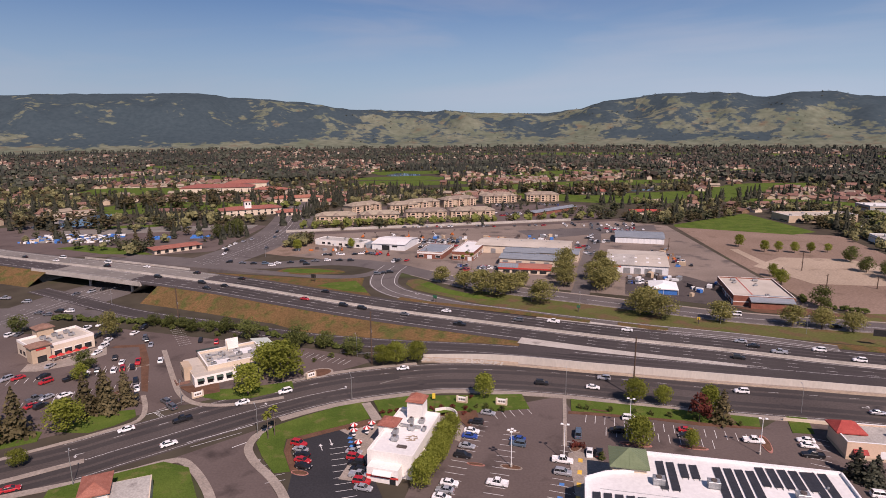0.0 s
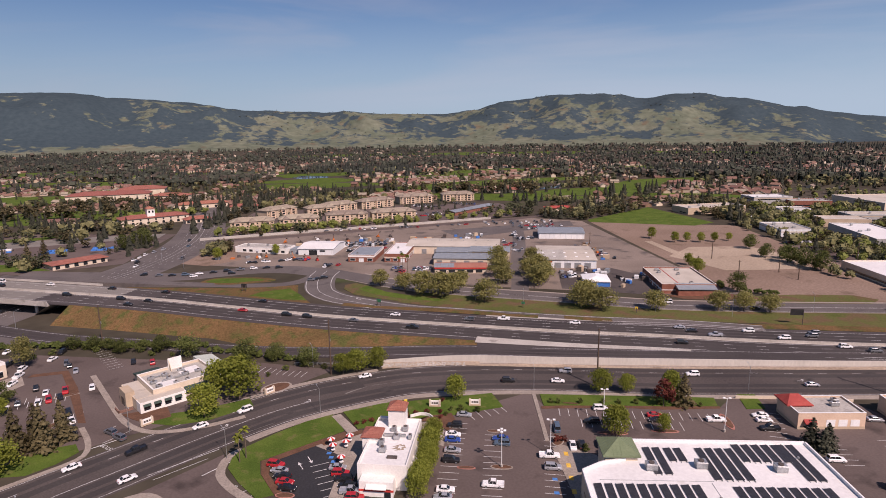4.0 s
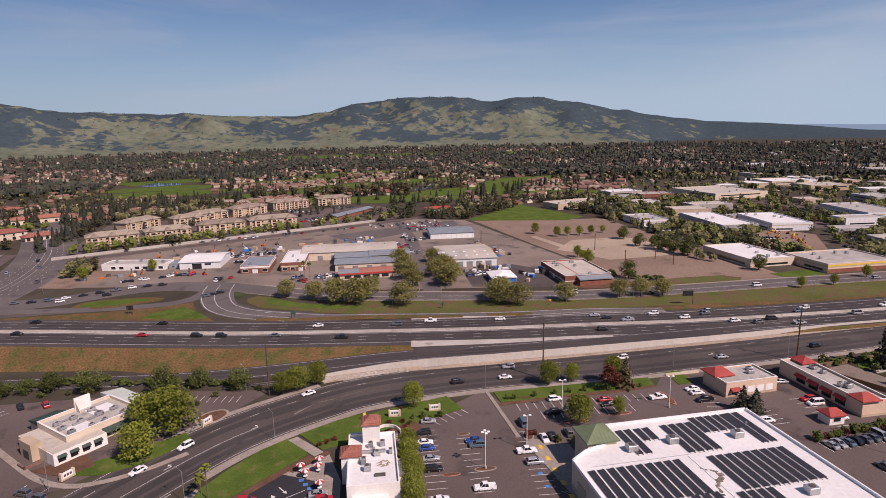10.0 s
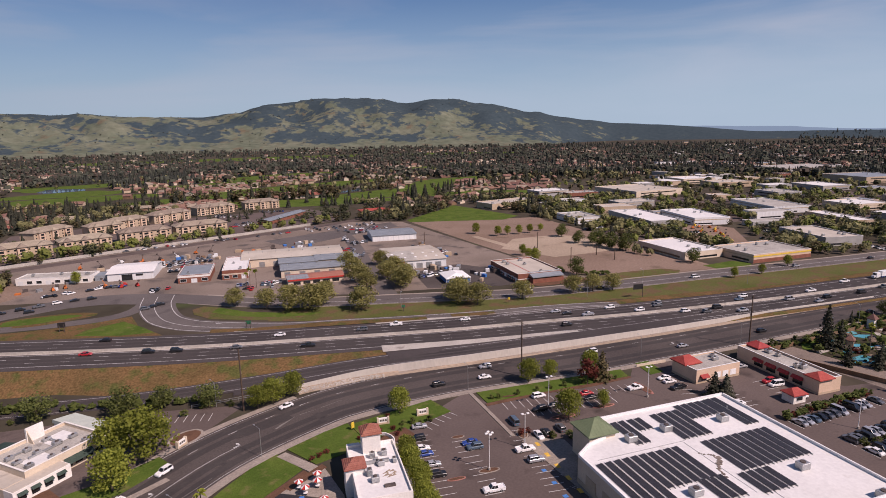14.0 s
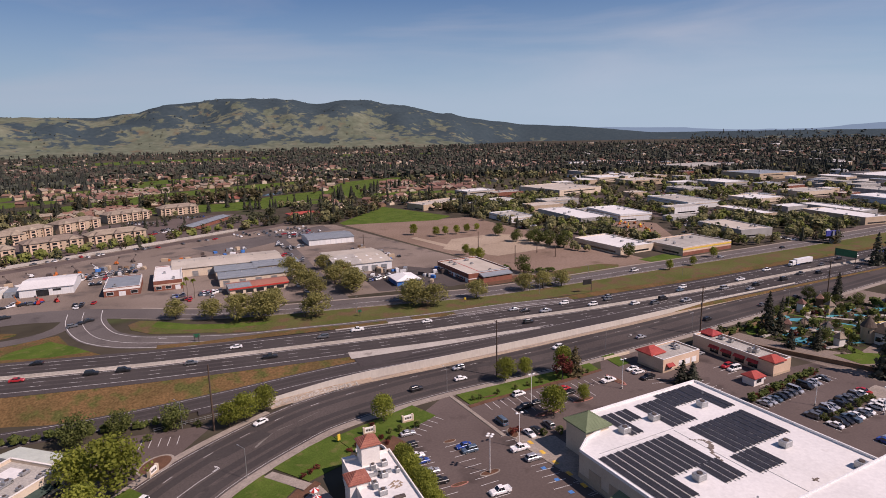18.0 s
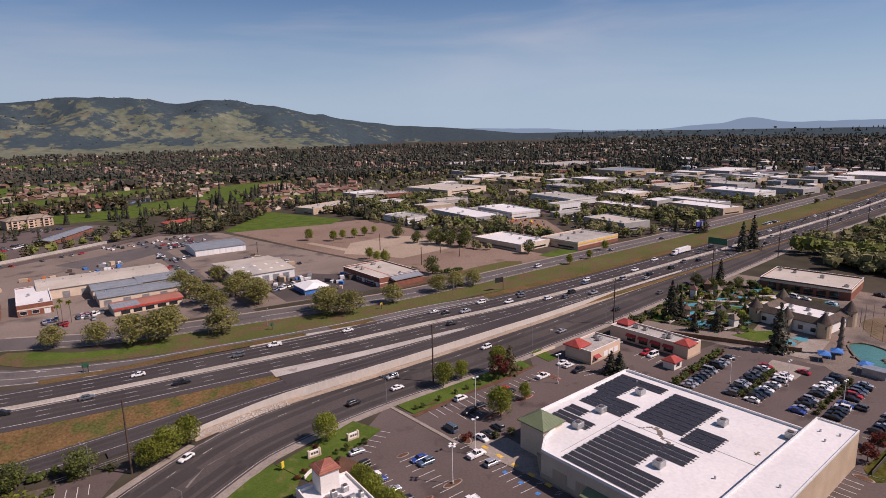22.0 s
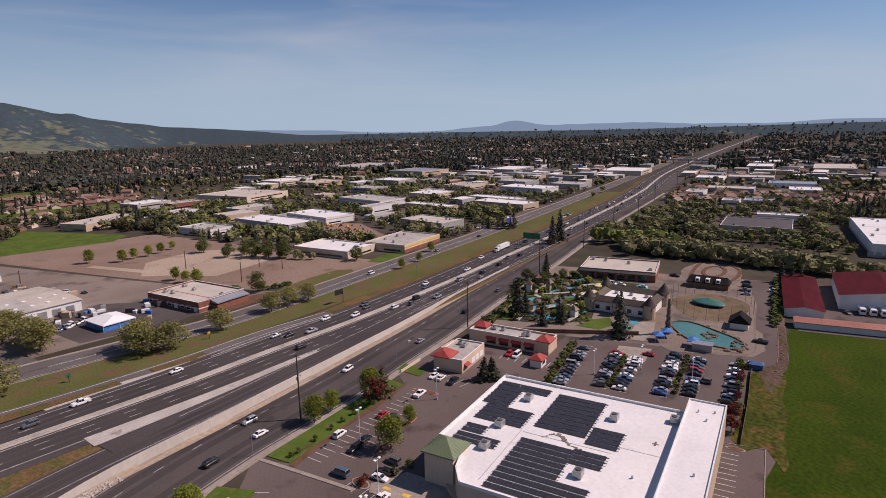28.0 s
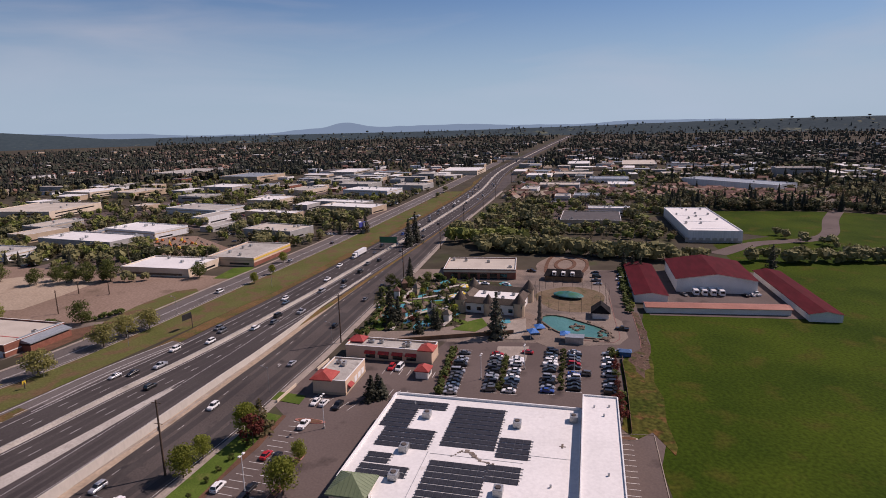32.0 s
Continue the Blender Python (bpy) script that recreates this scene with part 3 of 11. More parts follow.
def land(az, r):
    """Height of the land far out: nearly level, then hills up to the skyline."""
    low = smoothstep(53, 60, az)
    top = EYE_H + math.tan(radians(skyline(az) * (1 - low) + (-0.62 + 0.56 * smoothstep(84, 126, az)) * low)) * (R1 - 250)
    big = smoothstep(0.2, 1.6, skyline(az))
    start = R0 + 900 * (1 - big)
    t = smoothstep(start, R1 - 250, r)
    x, y = r * math.sin(radians(az)), r * math.cos(radians(az))
    f = noise.fractal(Vector((x / 520, y / 520, 3.1)), 1.0, 2.1, 6)
    ridge = 1 - abs(noise.noise(Vector((x / 330, y / 330, 7.7)))) * 2
    h = top * t ** 1.15
    bump = (f * 66 + ridge * 62) * big * smoothstep(R0 + 300, R0 + 800, r) * (1 - smoothstep(R1 - 800, R1 - 150, r) * 0.85) * (1 - 0.75 * smoothstep(34, 42, az))
    crest = noise.fractal(Vector((x / 90, y / 90, 1.3)), 1.0, 2.0, 3) * 7 * t * (0.3 + big)
    fall = smoothstep(R1 - 150, R1 + 250, r) * 60
    return max(0.0, h + bump * (0.25 + t * (1 - t) * 3) + crest - fall) * smoothstep(R0 - 150, R0 + 350, r)


s = Shape()
azs = [(-80 + i * 0.5) for i in range(461)]
rs = [R0 - 150 + (R1 + 250 - R0 + 150) * k / 54 for k in range(55)]
for r in rs:
    for a in azs:
        s.v.append((r * math.sin(radians(a)), r * math.cos(radians(a)), land(a, r) - 1.5))
W = len(azs)
s.f = [(k * W + i, k * W + i + 1, (k + 1) * W + i + 1, (k + 1) * W + i) for k in range(len(rs) - 1) for i in range(W - 1)]
s.f = [f[::-1] for f in s.f]
def cover(x, y, az, r):
    """How wooded a slope is."""
    return noise.fractal(Vector((x / 240, y / 240, 9.0)), 0.8, 2.1, 5) + (0.34 if az < -8 else 0.02 if az < 38 else 0.9) + 0.25 * smoothstep(4100, 4500, r) - 0.30 * (1 - smoothstep(3150, 3400, r))


def wooded(a, r):
    x, y = r * math.sin(radians(a)), r * math.cos(radians(a))
    f = noise.fractal(Vector((x / 420, y / 420, 6.0)), 0.7, 2.1, 4)
    side = 0.15 * (1 - smoothstep(-16, -4, a)) + 0.03 * smoothstep(34, 44, a) + 0.03 * smoothstep(16, 26, a) + 0.10 * smoothstep(12, 20, a) * smoothstep(3500, 4000, r)
    return 0.475 + side + 0.16 * f + 0.10 * smoothstep(3900, 4400, r) - 0.30 * (1 - smoothstep(3150, 3400, r)) * (1 - smoothstep(38, 44, a))


s.s = [0] * len(s.f)
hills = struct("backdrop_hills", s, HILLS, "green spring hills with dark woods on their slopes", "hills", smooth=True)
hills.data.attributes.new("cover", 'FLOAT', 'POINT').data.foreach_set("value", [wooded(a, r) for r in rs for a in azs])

s = Shape()
ring = [(4900 * math.cos(2 * math.pi * i / 96), 4900 * math.sin(2 * math.pi * i / 96)) for i in range(96)]
s.prism(ring, -1.0, 0.0)
struct("ground", s, TOWN, "valley floor of mixed grass, soil and paving", "ground")

# Strip of farthest hills whose haze is an emissive blue.
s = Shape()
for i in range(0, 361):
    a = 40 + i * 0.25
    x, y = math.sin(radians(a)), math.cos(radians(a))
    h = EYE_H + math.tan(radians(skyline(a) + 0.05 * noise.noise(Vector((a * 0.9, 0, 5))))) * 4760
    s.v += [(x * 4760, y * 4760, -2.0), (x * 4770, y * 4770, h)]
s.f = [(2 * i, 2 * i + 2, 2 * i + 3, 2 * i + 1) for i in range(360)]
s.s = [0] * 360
struct("backdrop_far_hills", s, FAR_HILL_GLOW, "thin blue line of distant hills on the horizon", "hills")

# ---- freeway ----
# ramp lines
WALL = smooth_line([(-14, 224.0, 0.8), (-2, 222.5, 1.4), (17, 219, 2.15), (48, 210.5, 2.2), (82, 202.3, 2.0), (116, 194.3, 1.75), (143, 188, 1.55), (200, 176, 1.2), (262, 161.5, 0.6)], 6.0)
RAMP = smooth_line([(-235, 332, 0.1), (-160, 287, 0.1), (-109, 266, 0.1), (-62, 248, 0.1), (-26, 238, 0.6), (0, 231.5, 1.5), (20, 225.5, 2.25), (50, 216.3, 2.25), (82, 208.3, 2.0), (116, 200.2, 1.75), (143, 193.8, 1.5), (200, 181.8, 1.15), (262, 167.3, 0.8), (330, 151, 0.65)], 6.0)


def at_x(line, x):
    for a, b in zip(line, line[1:]):
        if a.x <= x <= b.x:
            return a + (b - a) * ((x - a.x) / (b.x - a.x))
    return line[0] if x < line[0].x else line[-1]



FWY = smooth_line([(-900, 640, 2), (-600, 520, 3), (-420, 456, 5), (-297, 393, 6.6), (-200, 351, 6.8), (-122, 316.5, 6.3), (-85, 298, 5.7), (-35, 275, 4.4), (9, 259, 3.1), (31, 250.5, 2.7), (65, 237.3, 2.3), (102, 225, 1.9), (142, 210.5, 1.5), (200, 193, 1.2), (255, 178.5, 0.9), (450, 129, 0.5),
                   (700, 73, 0.35), (1110, 0, 0.35), (2087, -238, 0.35), (3600, -620, 0.35)], 12.0)


def run(line, x0, x1):
    return [p for p in line if x0 <= p.x <= x1]


s = Shape()
ribbon(s, FWY, -16.5, 17.0, 0.0, 0, 0.6)
struct("freeway", s, FREEWAY, "dark asphalt freeway with two carriageways of four lanes", "road")
s = Shape()
sd = sides(FWY)
for k, sgn in ((0, 1), (1, -1)):
    v, f = [], []
    for p, q in zip(FWY, sd):
        w = 17.0 if sgn > 0 else 16.5
        e = p + q * (w + 0.1) * sgn - Vector((0, 0, 0.06))
        slope = max(0.3, p.z * (1.9 if sgn > 0 else 2.4))
        foot = Vector((e.x, e.y, -0.3)) + q * slope * sgn
        if sgn > 0 and -70 < p.x < 40:
            rp = at_x(RAMP, p.x + q.x * 24)
            foot = Vector((rp.x - q.x * 5.3, rp.y - q.y * 5.3, rp.z - 0.05))
        v += [e, foot]
    n = len(FWY)
    f = [(2 * i, 2 * i + 1, 2 * i + 3, 2 * i + 2) for i in range(n - 1)]
    keep = [q for i, q in enumerate(f) if not (-243 < FWY[i].x < -162)]
    s.add(v, keep)
struct("embankment", s, DRYGRASS, "grassed freeway embankment with dry orange and green patches", "embankment")
s = Shape()
ribbon(s, FWY, -1.3, 1.3, 0.05)
struct("median_strip", s, CONCRETE, "pale concrete median shoulder between the carriageways", "median")
s = Shape()
ribbon(s, FWY, -0.32, 0.32, 0.5, 0, 0.45)
ribbon(s, FWY, -0.14, 0.14, 0.95, 0, 0.5)
struct("median_barrier", s, CONCRETE, "low concrete median barrier", "barrier")
s = Shape()
for o in (-13.4, -2.2, 2.2, 13.6):
    ribbon(s, run(FWY, -700, 1500), o - 0.1, o + 0.1, 0.03)
for o in (5.9, 9.7, -5.9, -9.7):
    dashes(s, run(FWY, -500, 900), o, 3.6, 8.4, 0.15, 0.03)
struct("lane_lines", s, PAINT_W, "white freeway lane dashes and edge lines", "road marking")

s = Shape()
ribbon(s, run(FWY, -700, -138), -15.6, -1.4, 0.012)
ribbon(s, run(FWY, -240, -166), 1.4, 16.2, 0.012)
struct("concrete_carriageway", s, PALE_ROAD, "pale worn concrete lanes over the bridge", "road")

# bridge
s = Shape()
B = [p for p in FWY if -247 <= p.x <= -158]
ribbon(s, B, -17.4, 17.9, -0.03, 0, 1.5)
for a, b in ((-17.4, -17.0), (17.5, 17.9)):
    ribbon(s, B, a, b, 0.95, 0, 1.0)
bridge = struct("overpass", s, CONCRETE, "concrete freeway overpass with a solid parapet", "bridge")
for off in (-14, -5, 5, 14):
    for px_, py_ in ((-204, 353), (-173, 339.5)):
        d = Vector((0.42, 0.91)) * off
        c = Shape().tube((px_ + d.x, py_ + d.y, -0.2), (px_ + d.x, py_ + d.y, 5.4), 0.75, 0.75, 12)
        part("bridge_pier", c, CONCRETE, bridge)
for end, sg in ((B[0], -1), (B[-1], 1)):
    q = Vector((0.42, 0.91, 0))
    e = Shape()
    t = Vector((0.91, -0.42, 0)) * sg
    a, b = end + q * 17, end - q * 17.5
    e.add([a - Vector((0, 0, 1.4)), b - Vector((0, 0, 1.4)), b - t * 9 - Vector((0, 0, b.z)), a - t * 9 - Vector((0, 0, a.z))], [(0, 1, 2, 3)])
    part("abutment_slope", e, CONCRETE, bridge)

# ---- on-ramp with its retaining wall, service road ----
s = Shape()
ribbon(s, RAMP, lambda u: -5.5, lambda u: 5.7, 0.02, 0, 0.4)
ribbon(s, run(RAMP, -34, 24), 5.5, lambda u: 8.9 - 2.5 * u, 0.0, 0, 0.5)
struct("on_ramp", s, FREEWAY, "asphalt on-ramp climbing beside the freeway", "road")
s = Shape()
n = len(WALL)
sd = sides(WALL)
v = []
for p, q in zip(WALL, sd):
    b = Vector((p.x, p.y, -0.3))
    v += [b + q * 0.3, p + q * 0.15 + Vector((0, 0, 0.75)), p - q * 0.2 + Vector((0, 0, 0.75)), Vector((p.x, p.y, p.z - 0.5)) - q * 0.35]
f = []
for i in range(n - 1):
    o = i * 4
    f += [(o + 1, o, o + 4, o + 5), (o + 2, o + 1, o + 5, o + 6), (o + 3, o + 2, o + 6, o + 7)]
f += [(0, 1, 2, 3), (4 * n - 1, 4 * n - 2, 4 * n - 3, 4 * n - 4)]
s.add(v, f)
struct("retaining_wall", s, WALL_CONC, "long pale concrete retaining wall beside the frontage road", "wall")
s = Shape()
ribbon(s, WALL, 0.3, 3.2, 0.0)
s.v = [(x, y, 0.10) for x, y, z in s.v]
struct("wall_foot_strip", s, SAND, "bare sandy strip at the foot of the wall", "verge")
s = Shape()

pad = Shape()
fs = sides(FWY)
seq = [(p + q * 14.0, at_x(WALL, p.x + q.x * 26)) for p, q in zip(FWY, fs) if 20 < p.x < 268]
pad.v = [(w.x, w.y, w.z - o) for a, b in seq for w, o in ((a, 0.03), (b + (a - b).normalized() * 0.3, 0.04))]
pad.f = [(2 * i, 2 * i + 1, 2 * i + 3, 2 * i + 2) for i in range(len(seq) - 1)]
pad.s = [0] * len(pad.f)
struct("merge_pad", pad, FREEWAY, "asphalt between the freeway and its on-ramp", "road")
ribbon(s, run(FWY, 28, 128), lambda u: 12.4 + 2.0 * u, lambda u: 19.6 - 4.2 * u, 0.05)
ribbon(s, run(FWY, 22, 84), lambda u: -21.0 + 4.0 * u, lambda u: -15.4 - 1.2 * u, 0.05)
struct("gore_strip", s, CONCRETE, "pale concrete gores where ramps meet the freeway", "road")

rr_ = Shape()
ribbon(rr_, run(WALL, -14, 24), 0.3, lambda u: 5.0 - 2.5 * u, 0.0)
rr_.v = [(x, y, 0.16 if i % 2 else 0.6) for i, (x, y, z) in enumerate(rr_.v)]
struct("riprap_bank", rr_, SAND, "low bank of stones at the wall's end", "bank")
stn = Shape()
_q = random.Random(5)
wl_pts = run(WALL, -14, 22)
for k in range(260):
    i = _q.randrange(len(wl_pts) - 1)
    p = wl_pts[i] + (wl_pts[i + 1] - wl_pts[i]) * _q.random()
    o = _q.uniform(0.8, 3.6)
    c, e = Vector((p.x - 0.25 * o, p.y - o, 0.62 - 0.1 * o)), _q.uniform(0.15, 0.36)
    stn.chamfer_box(c.x - e, c.y - e * 0.8, c.z - e * 0.5, c.x + e, c.y + e * 0.8, c.z + e * 0.5, e * 0.4)
struct("riprap_stones", stn, CONCRETE, "loose pale stones on the bank", "stones", "stuff")

# ---- near frontage road ----
FRONT = smooth_line([(-190, 115), (-121, 144), (-96, 161), (-70, 181), (-47, 195.5), (-20, 204), (0, 206.2), (36, 201), (80, 188.5), (115, 181), (142, 175), (205, 163), (258, 151), (319, 139.5), (418, 121), (640, 70), (1000, -10)], 6.0)
s = Shape()
ribbon(s, FRONT, -12.0, 11.5, 0.06, 0, 0.3)
struct("frontage_road", s, ASPHALT, "broad asphalt frontage road curving past the lots", "road")
s = Shape()
ribbon(s, run(FRONT, -68, 700), 11.5, 14.2, 0.18, 0, 0.4)
ribbon(s, smooth_line([(-58.2, 170.4), (-60.6, 168.2), (-62.3, 164.6), (-62.5, 157.4), (-58.6, 150.1), (-51.8, 142.1), (-47, 134.9), (-42, 124)], 2.0), -2.4, 0.0, 0.185, 0, 0.4)
ribbon(s, smooth_line([(-135, 128), (-115.3, 136.6), (-92.6, 146), (-82.1, 152), (-77.1, 152.7), (-72.5, 149), (-67, 142.4), (-62, 134.7), (-57, 124)], 2.0), 0.0, 2.4, 0.185, 0, 0.4)
struct("pavement_near", s, SIDEWALK, "concrete pavement with a kerb", "pavement")
s = Shape()
ribbon(s, run(FRONT, -66, -10), -14.2, -12.0, 0.18, 0, 0.4)
ribbon(s, smooth_line([(-60, 190.9), (-70.1, 187), (-79.8, 185.5), (-87.9, 187.3), (-94.9, 193.9), (-101.3, 204.2), (-108.8, 217.3), (-119, 235.3)], 2.5), -1.9, 0.0, 0.185, 0, 0.4)
ribbon(s, smooth_line([(-160, 132), (-135, 147), (-116.2, 160), (-107.2, 166.9), (-100.9, 172.3), (-99.7, 177.3), (-102.2, 184.4), (-107, 192.8)], 2.5), -1.6, 0.0, 0.185, 0, 0.4)
ribbon(s, run(FRONT, -10, 700), -13.0, -12.0, 0.18, 0, 0.4)
struct("pavement_far", s, SIDEWALK, "concrete pavement and kerb below the wall", "pavement")
s = Shape()
F1 = run(FRONT, -110, 500)
for o in (-11.2, 10.6):
    ribbon(s, F1, o - 0.07, o + 0.07, 0.085)
ribbon(s, run(FRONT, -110, -40), 1.6, 1.76, 0.085)
for o in (-6.6,):
    dashes(s, F1, o, 3, 9, 0.14, 0.085)
struct("frontage_lane_lines", s, PAINT_W, "white lane lines on the frontage road", "road marking")

s = Shape()
for o in (-9.8, -5.6, 2.6, 6.6):
    ribbon(s, run(FRONT, -150, 700), o, o + 2.7, 0.068)
ribbon(s, RAMP, -2.6, -0.4, 0.03)
ribbon(s, RAMP, 0.6, 2.4, 0.03)
for o in (-12.9, -9.1, -5.3, 2.7, 6.5, 10.3):
    ribbon(s, run(FWY, -130, 1500), o, o + 2.5, 0.010)
struct("lane_wear", s, LANE_WEAR, "darker tyre-worn tracks along the lanes", "road wear", "stuff")
s = Shape()
for o in (-4.3, 4.4):
    ribbon(s, RAMP, o - 0.07, o + 0.07, 0.045)
for k in range(3):
    ribbon(s, run(FWY, 120, 330), 15.2 + 0.5 * k, 15.3 + 0.5 * k, 0.05) if k < 2 else None
struct("ramp_lines", s, PAINT_W, "white edge lines of the on-ramp", "road marking")

# ---- far frontage road, side street, loop ramp ----
FARF = smooth_line([(-75, 400), (-45, 389), (-20, 366), (0, 345), (18, 330), (42, 316), (72, 301), (110, 281), (131, 271), (170, 258.5), (241, 240), (318, 219), (430, 191), (860, 94), (1500, -45)], 8.0)
s = Shape()
ribbon(s, FARF, -8, 8, 0.06, 0, 0.3)
struct("far_frontage_road", s, ROAD_GREY, "asphalt road on the far side of the freeway", "road")
s = Shape()
ribbon(s, run(FARF, -20, 1500), 8, 8.5, 0.16, 0, 0.3)
ribbon(s, run(FARF, -20, 1500), -9.6, -8, 0.16, 0, 0.3)
struct("far_pavement", s, SIDEWALK, "concrete kerb and pavement", "pavement")
s = Shape()
for o in (-0.3, 0.3):
    ribbon(s, run(FARF, -10, 700), o - 0.08, o + 0.08, 0.08)
ribbon(s, run(FARF, -10, 700), 6.6, 6.75, 0.08)
struct("far_road_lines", s, PAINT_W, "white and yellow centre lines", "road marking")
LOOP = smooth_line([(-36, 385), (-40, 368), (-41, 350), (-39, 335), (-32, 322), (-20, 310.5), (-4, 298), (7, 289, 0.6), (25, 278, 1.5), (47, 266, 2.0), (82, 251.5, 2.0), (120, 239, 1.75), (150, 226, 1.45)], 5.0)
s = Shape()
ribbon(s, LOOP, lambda u: -9.5 + 6 * u, lambda u: 9 - 5.5 * u, 0.10, 0, 0.3)
struct("loop_ramp", s, ROAD_GREY, "curved asphalt off-ramp with white lines", "road")
s = Shape()
ribbon(s, LOOP, lambda u: 8 - 5.5 * u, lambda u: 8.3 - 5.5 * u, 0.125)
ribbon(s, LOOP, lambda u: 1, lambda u: 1.25, 0.125)
ribbon(s, LOOP, lambda u: -7.3 + 4 * u, lambda u: -7 + 4 * u, 0.125)
struct("loop_lines", s, PAINT_W, "white ramp edge lines", "road marking")
ELL = oval(-90, 372, 22, 8.5, -8, 26, 0.06, 3)
s = Shape()
ribbon(s, smooth_line([(-230, 420), (-170, 402), (-128, 391), (-104, 395), (-80, 399), (-58, 394), (-38, 380)], 6), -10, 10, 0.07, 0, 0.3)
ribbon(s, smooth_line([(-230, 396, 4.5), (-170, 380, 3), (-125, 370, 1.0), (-100, 364), (-80, 358.5), (-62, 357), (-50, 364), (-43, 378)], 6), -4.2, 4.2, 0.08, 0, 5.0)
struct("ramp_loop_road", s, ROAD_GREY, "asphalt ramp ring beside the overpass", "road")
plane("loop_island", ELL, 0.16, DRYGRASS, "dry grass island inside the ramp ring", "verge")
plane("island_green", oval(-92, 373, 17, 5.5, -8, 22, 0.1, 4), 0.19, LAWN, "greener middle of the ramp island", "verge")
plane("loop_grass", [(-175, 378), (-135, 366), (-95, 356), (-72, 352), (-53, 353), (-52, 335), (-44, 312), (-30, 301), (0, 283), (20, 272), (10, 262), (-20, 270), (-60, 290), (-100, 310), (-160, 340)], 0.12, DRYGRASS, "dry orange grass beside the loop ramp", "verge")
plane("loop_green_patch", [(-78, 336), (-70, 343), (-57, 346), (-50, 330), (-47, 320), (-60, 324)], 0.14, LAWN, "bright green grass patch inside the loop", "verge")
plane("loop_inner_green", [(-14, 343), (-4, 327), (12, 313), (26, 304), (20, 303), (6, 309), (-10, 322), (-19, 336)], 0.17, LAWN, "bright green grass strip inside the loop", "verge")
plane("loop_inner_grass", [(-26, 347), (-27, 338), (-22, 326), (-8, 314), (8, 302), (30, 291), (30, 299), (12, 312), (-4, 326), (-14, 343), (-20, 350)], 0.14, VERGE, "green and dry grass between ramp and road", "verge")
s = Shape()
ribbon(s, run(FWY, 60, 900), lambda u: -22.5 + 1.5 * math.sin(40 * u), -16.9, -0.02)
ribbon(s, run(FWY, -42, 60), lambda u: -21.8 + 1.2 * math.sin(9 * u), -17.0, 0.07)
struct("dry_edge", s, DRYGRASS, "dry brown verge along the freeway", "verge")
s = Shape()
SIDE = smooth_line([(64, 303), (72, 325), (88, 381), (107, 440), (123, 495), (133, 535), (140, 565)], 8)
ribbon(s, SIDE, -5, 5, 0.08, 0, 0.3)
struct("side_street", s, ROAD_GREY, "side street between yards", "road")
s = Shape()
CROSS = smooth_line([(-240, 225), (-214, 270), (-200, 320), (-185, 360), (-160, 415), (-148, 480), (-150, 560), (-170, 680), (-200, 800)], 8)
ribbon(s, CROSS, -20, 20, 0.10, 0, 0.3)
ribbon(s, smooth_line([(-330, 330), (-270, 290), (-215, 288), (-150, 280)], 6), -8, 8, 0.11, 0, 0.3)
struct("cross_street", s, ROAD_GREY, "wide cross street passing under the freeway", "road")
s = Shape()
for o in (-10, -6, 6, 10):
    dashes(s, CROSS, o, 3, 6, 0.18, 0.13)
for o in (-2, 2):
    ribbon(s, CROSS, o - 0.1, o + 0.1, 0.13)
struct("cross_street_lines", s, PAINT_W, "white lane lines on the cross street", "road marking")

# ---- lots, lawns, fields ----
plane("verge_far", [(0, 306), (25, 289), (60, 271), (110, 252), (170, 231), (260, 198), (430, 152), (700, 96), (700, 118), (430, 182), (318, 210), (241, 231), (170, 249.5), (131, 262), (110, 272), (72, 292), (40, 308), (16, 322)], 0.10, VERGE, "grass verge between freeway and road", "verge")
plane("industrial_yard", [(-125, 425), (-60, 395), (-15, 368), (20, 341), (62, 322), (150, 285), (185, 268), (178, 300), (200, 540), (150, 580), (-140, 520)], 0.04, GRAVEL, "mixed gravel and asphalt industrial yard", "yard")
plane("yard_asphalt", [(92, 312), (128, 292), (140, 290), (150, 330), (140, 352), (104, 350)], 0.075, ASPHALT, "dark asphalt yard round the marquee", "yard")
plane("rear_asphalt", [(70, 478), (128, 500), (182, 515), (190, 545), (60, 520)], 0.075, ROAD_GREY, "asphalt court behind the sheds", "yard")
plane("dirt_lot", [(180, 290), (200, 262), (262, 236), (320, 480), (205, 530), (190, 400)], 0.054, DIRT, "bare brown dirt lot", "lot")
plane("sand_lot", [(193.8, 375.7), (224.9, 400.9), (248.6, 397.3), (265.3, 392.4), (273.8, 379.9), (268.0, 352.4), (259.2, 321.8), (228.2, 325.8), (204.6, 330.4), (198.7, 360.8)], 0.09, SAND, "pale graded sand patch on the dirt lot", "lot")
plane("lot_grass", [(180.9, 275.6), (206.1, 273.2), (233.4, 265.4), (238.5, 255.9), (230.0, 250.8), (195.8, 259.1), (176.8, 267.0)], 0.10, VERGE, "rough grass at the dirt lot's edge", "verge")
plane("unit_lawn", [(260.4, 255.2), (287, 252.4), (289, 241), (282.1, 236.1), (259.6, 245.0)], 0.10, LAWN, "green lawn patch before a business unit", "lawn")
plane("green_strip", [(208, 545), (309, 615), (312, 500), (285, 488), (205, 532)], 0.08, LAWN, "bright green grass plot", "field")
plane("main_lot", [(-22, 110), (-6, 175), (33, 189), (34, 178), (88, 166), (95, 171), (130, 164), (140, 120), (160, 112), (150, 40), (70, 55), (15, 80)], 0.05, ASPHALT_OLD, "worn reddish-brown asphalt parking lot", "parking lot")
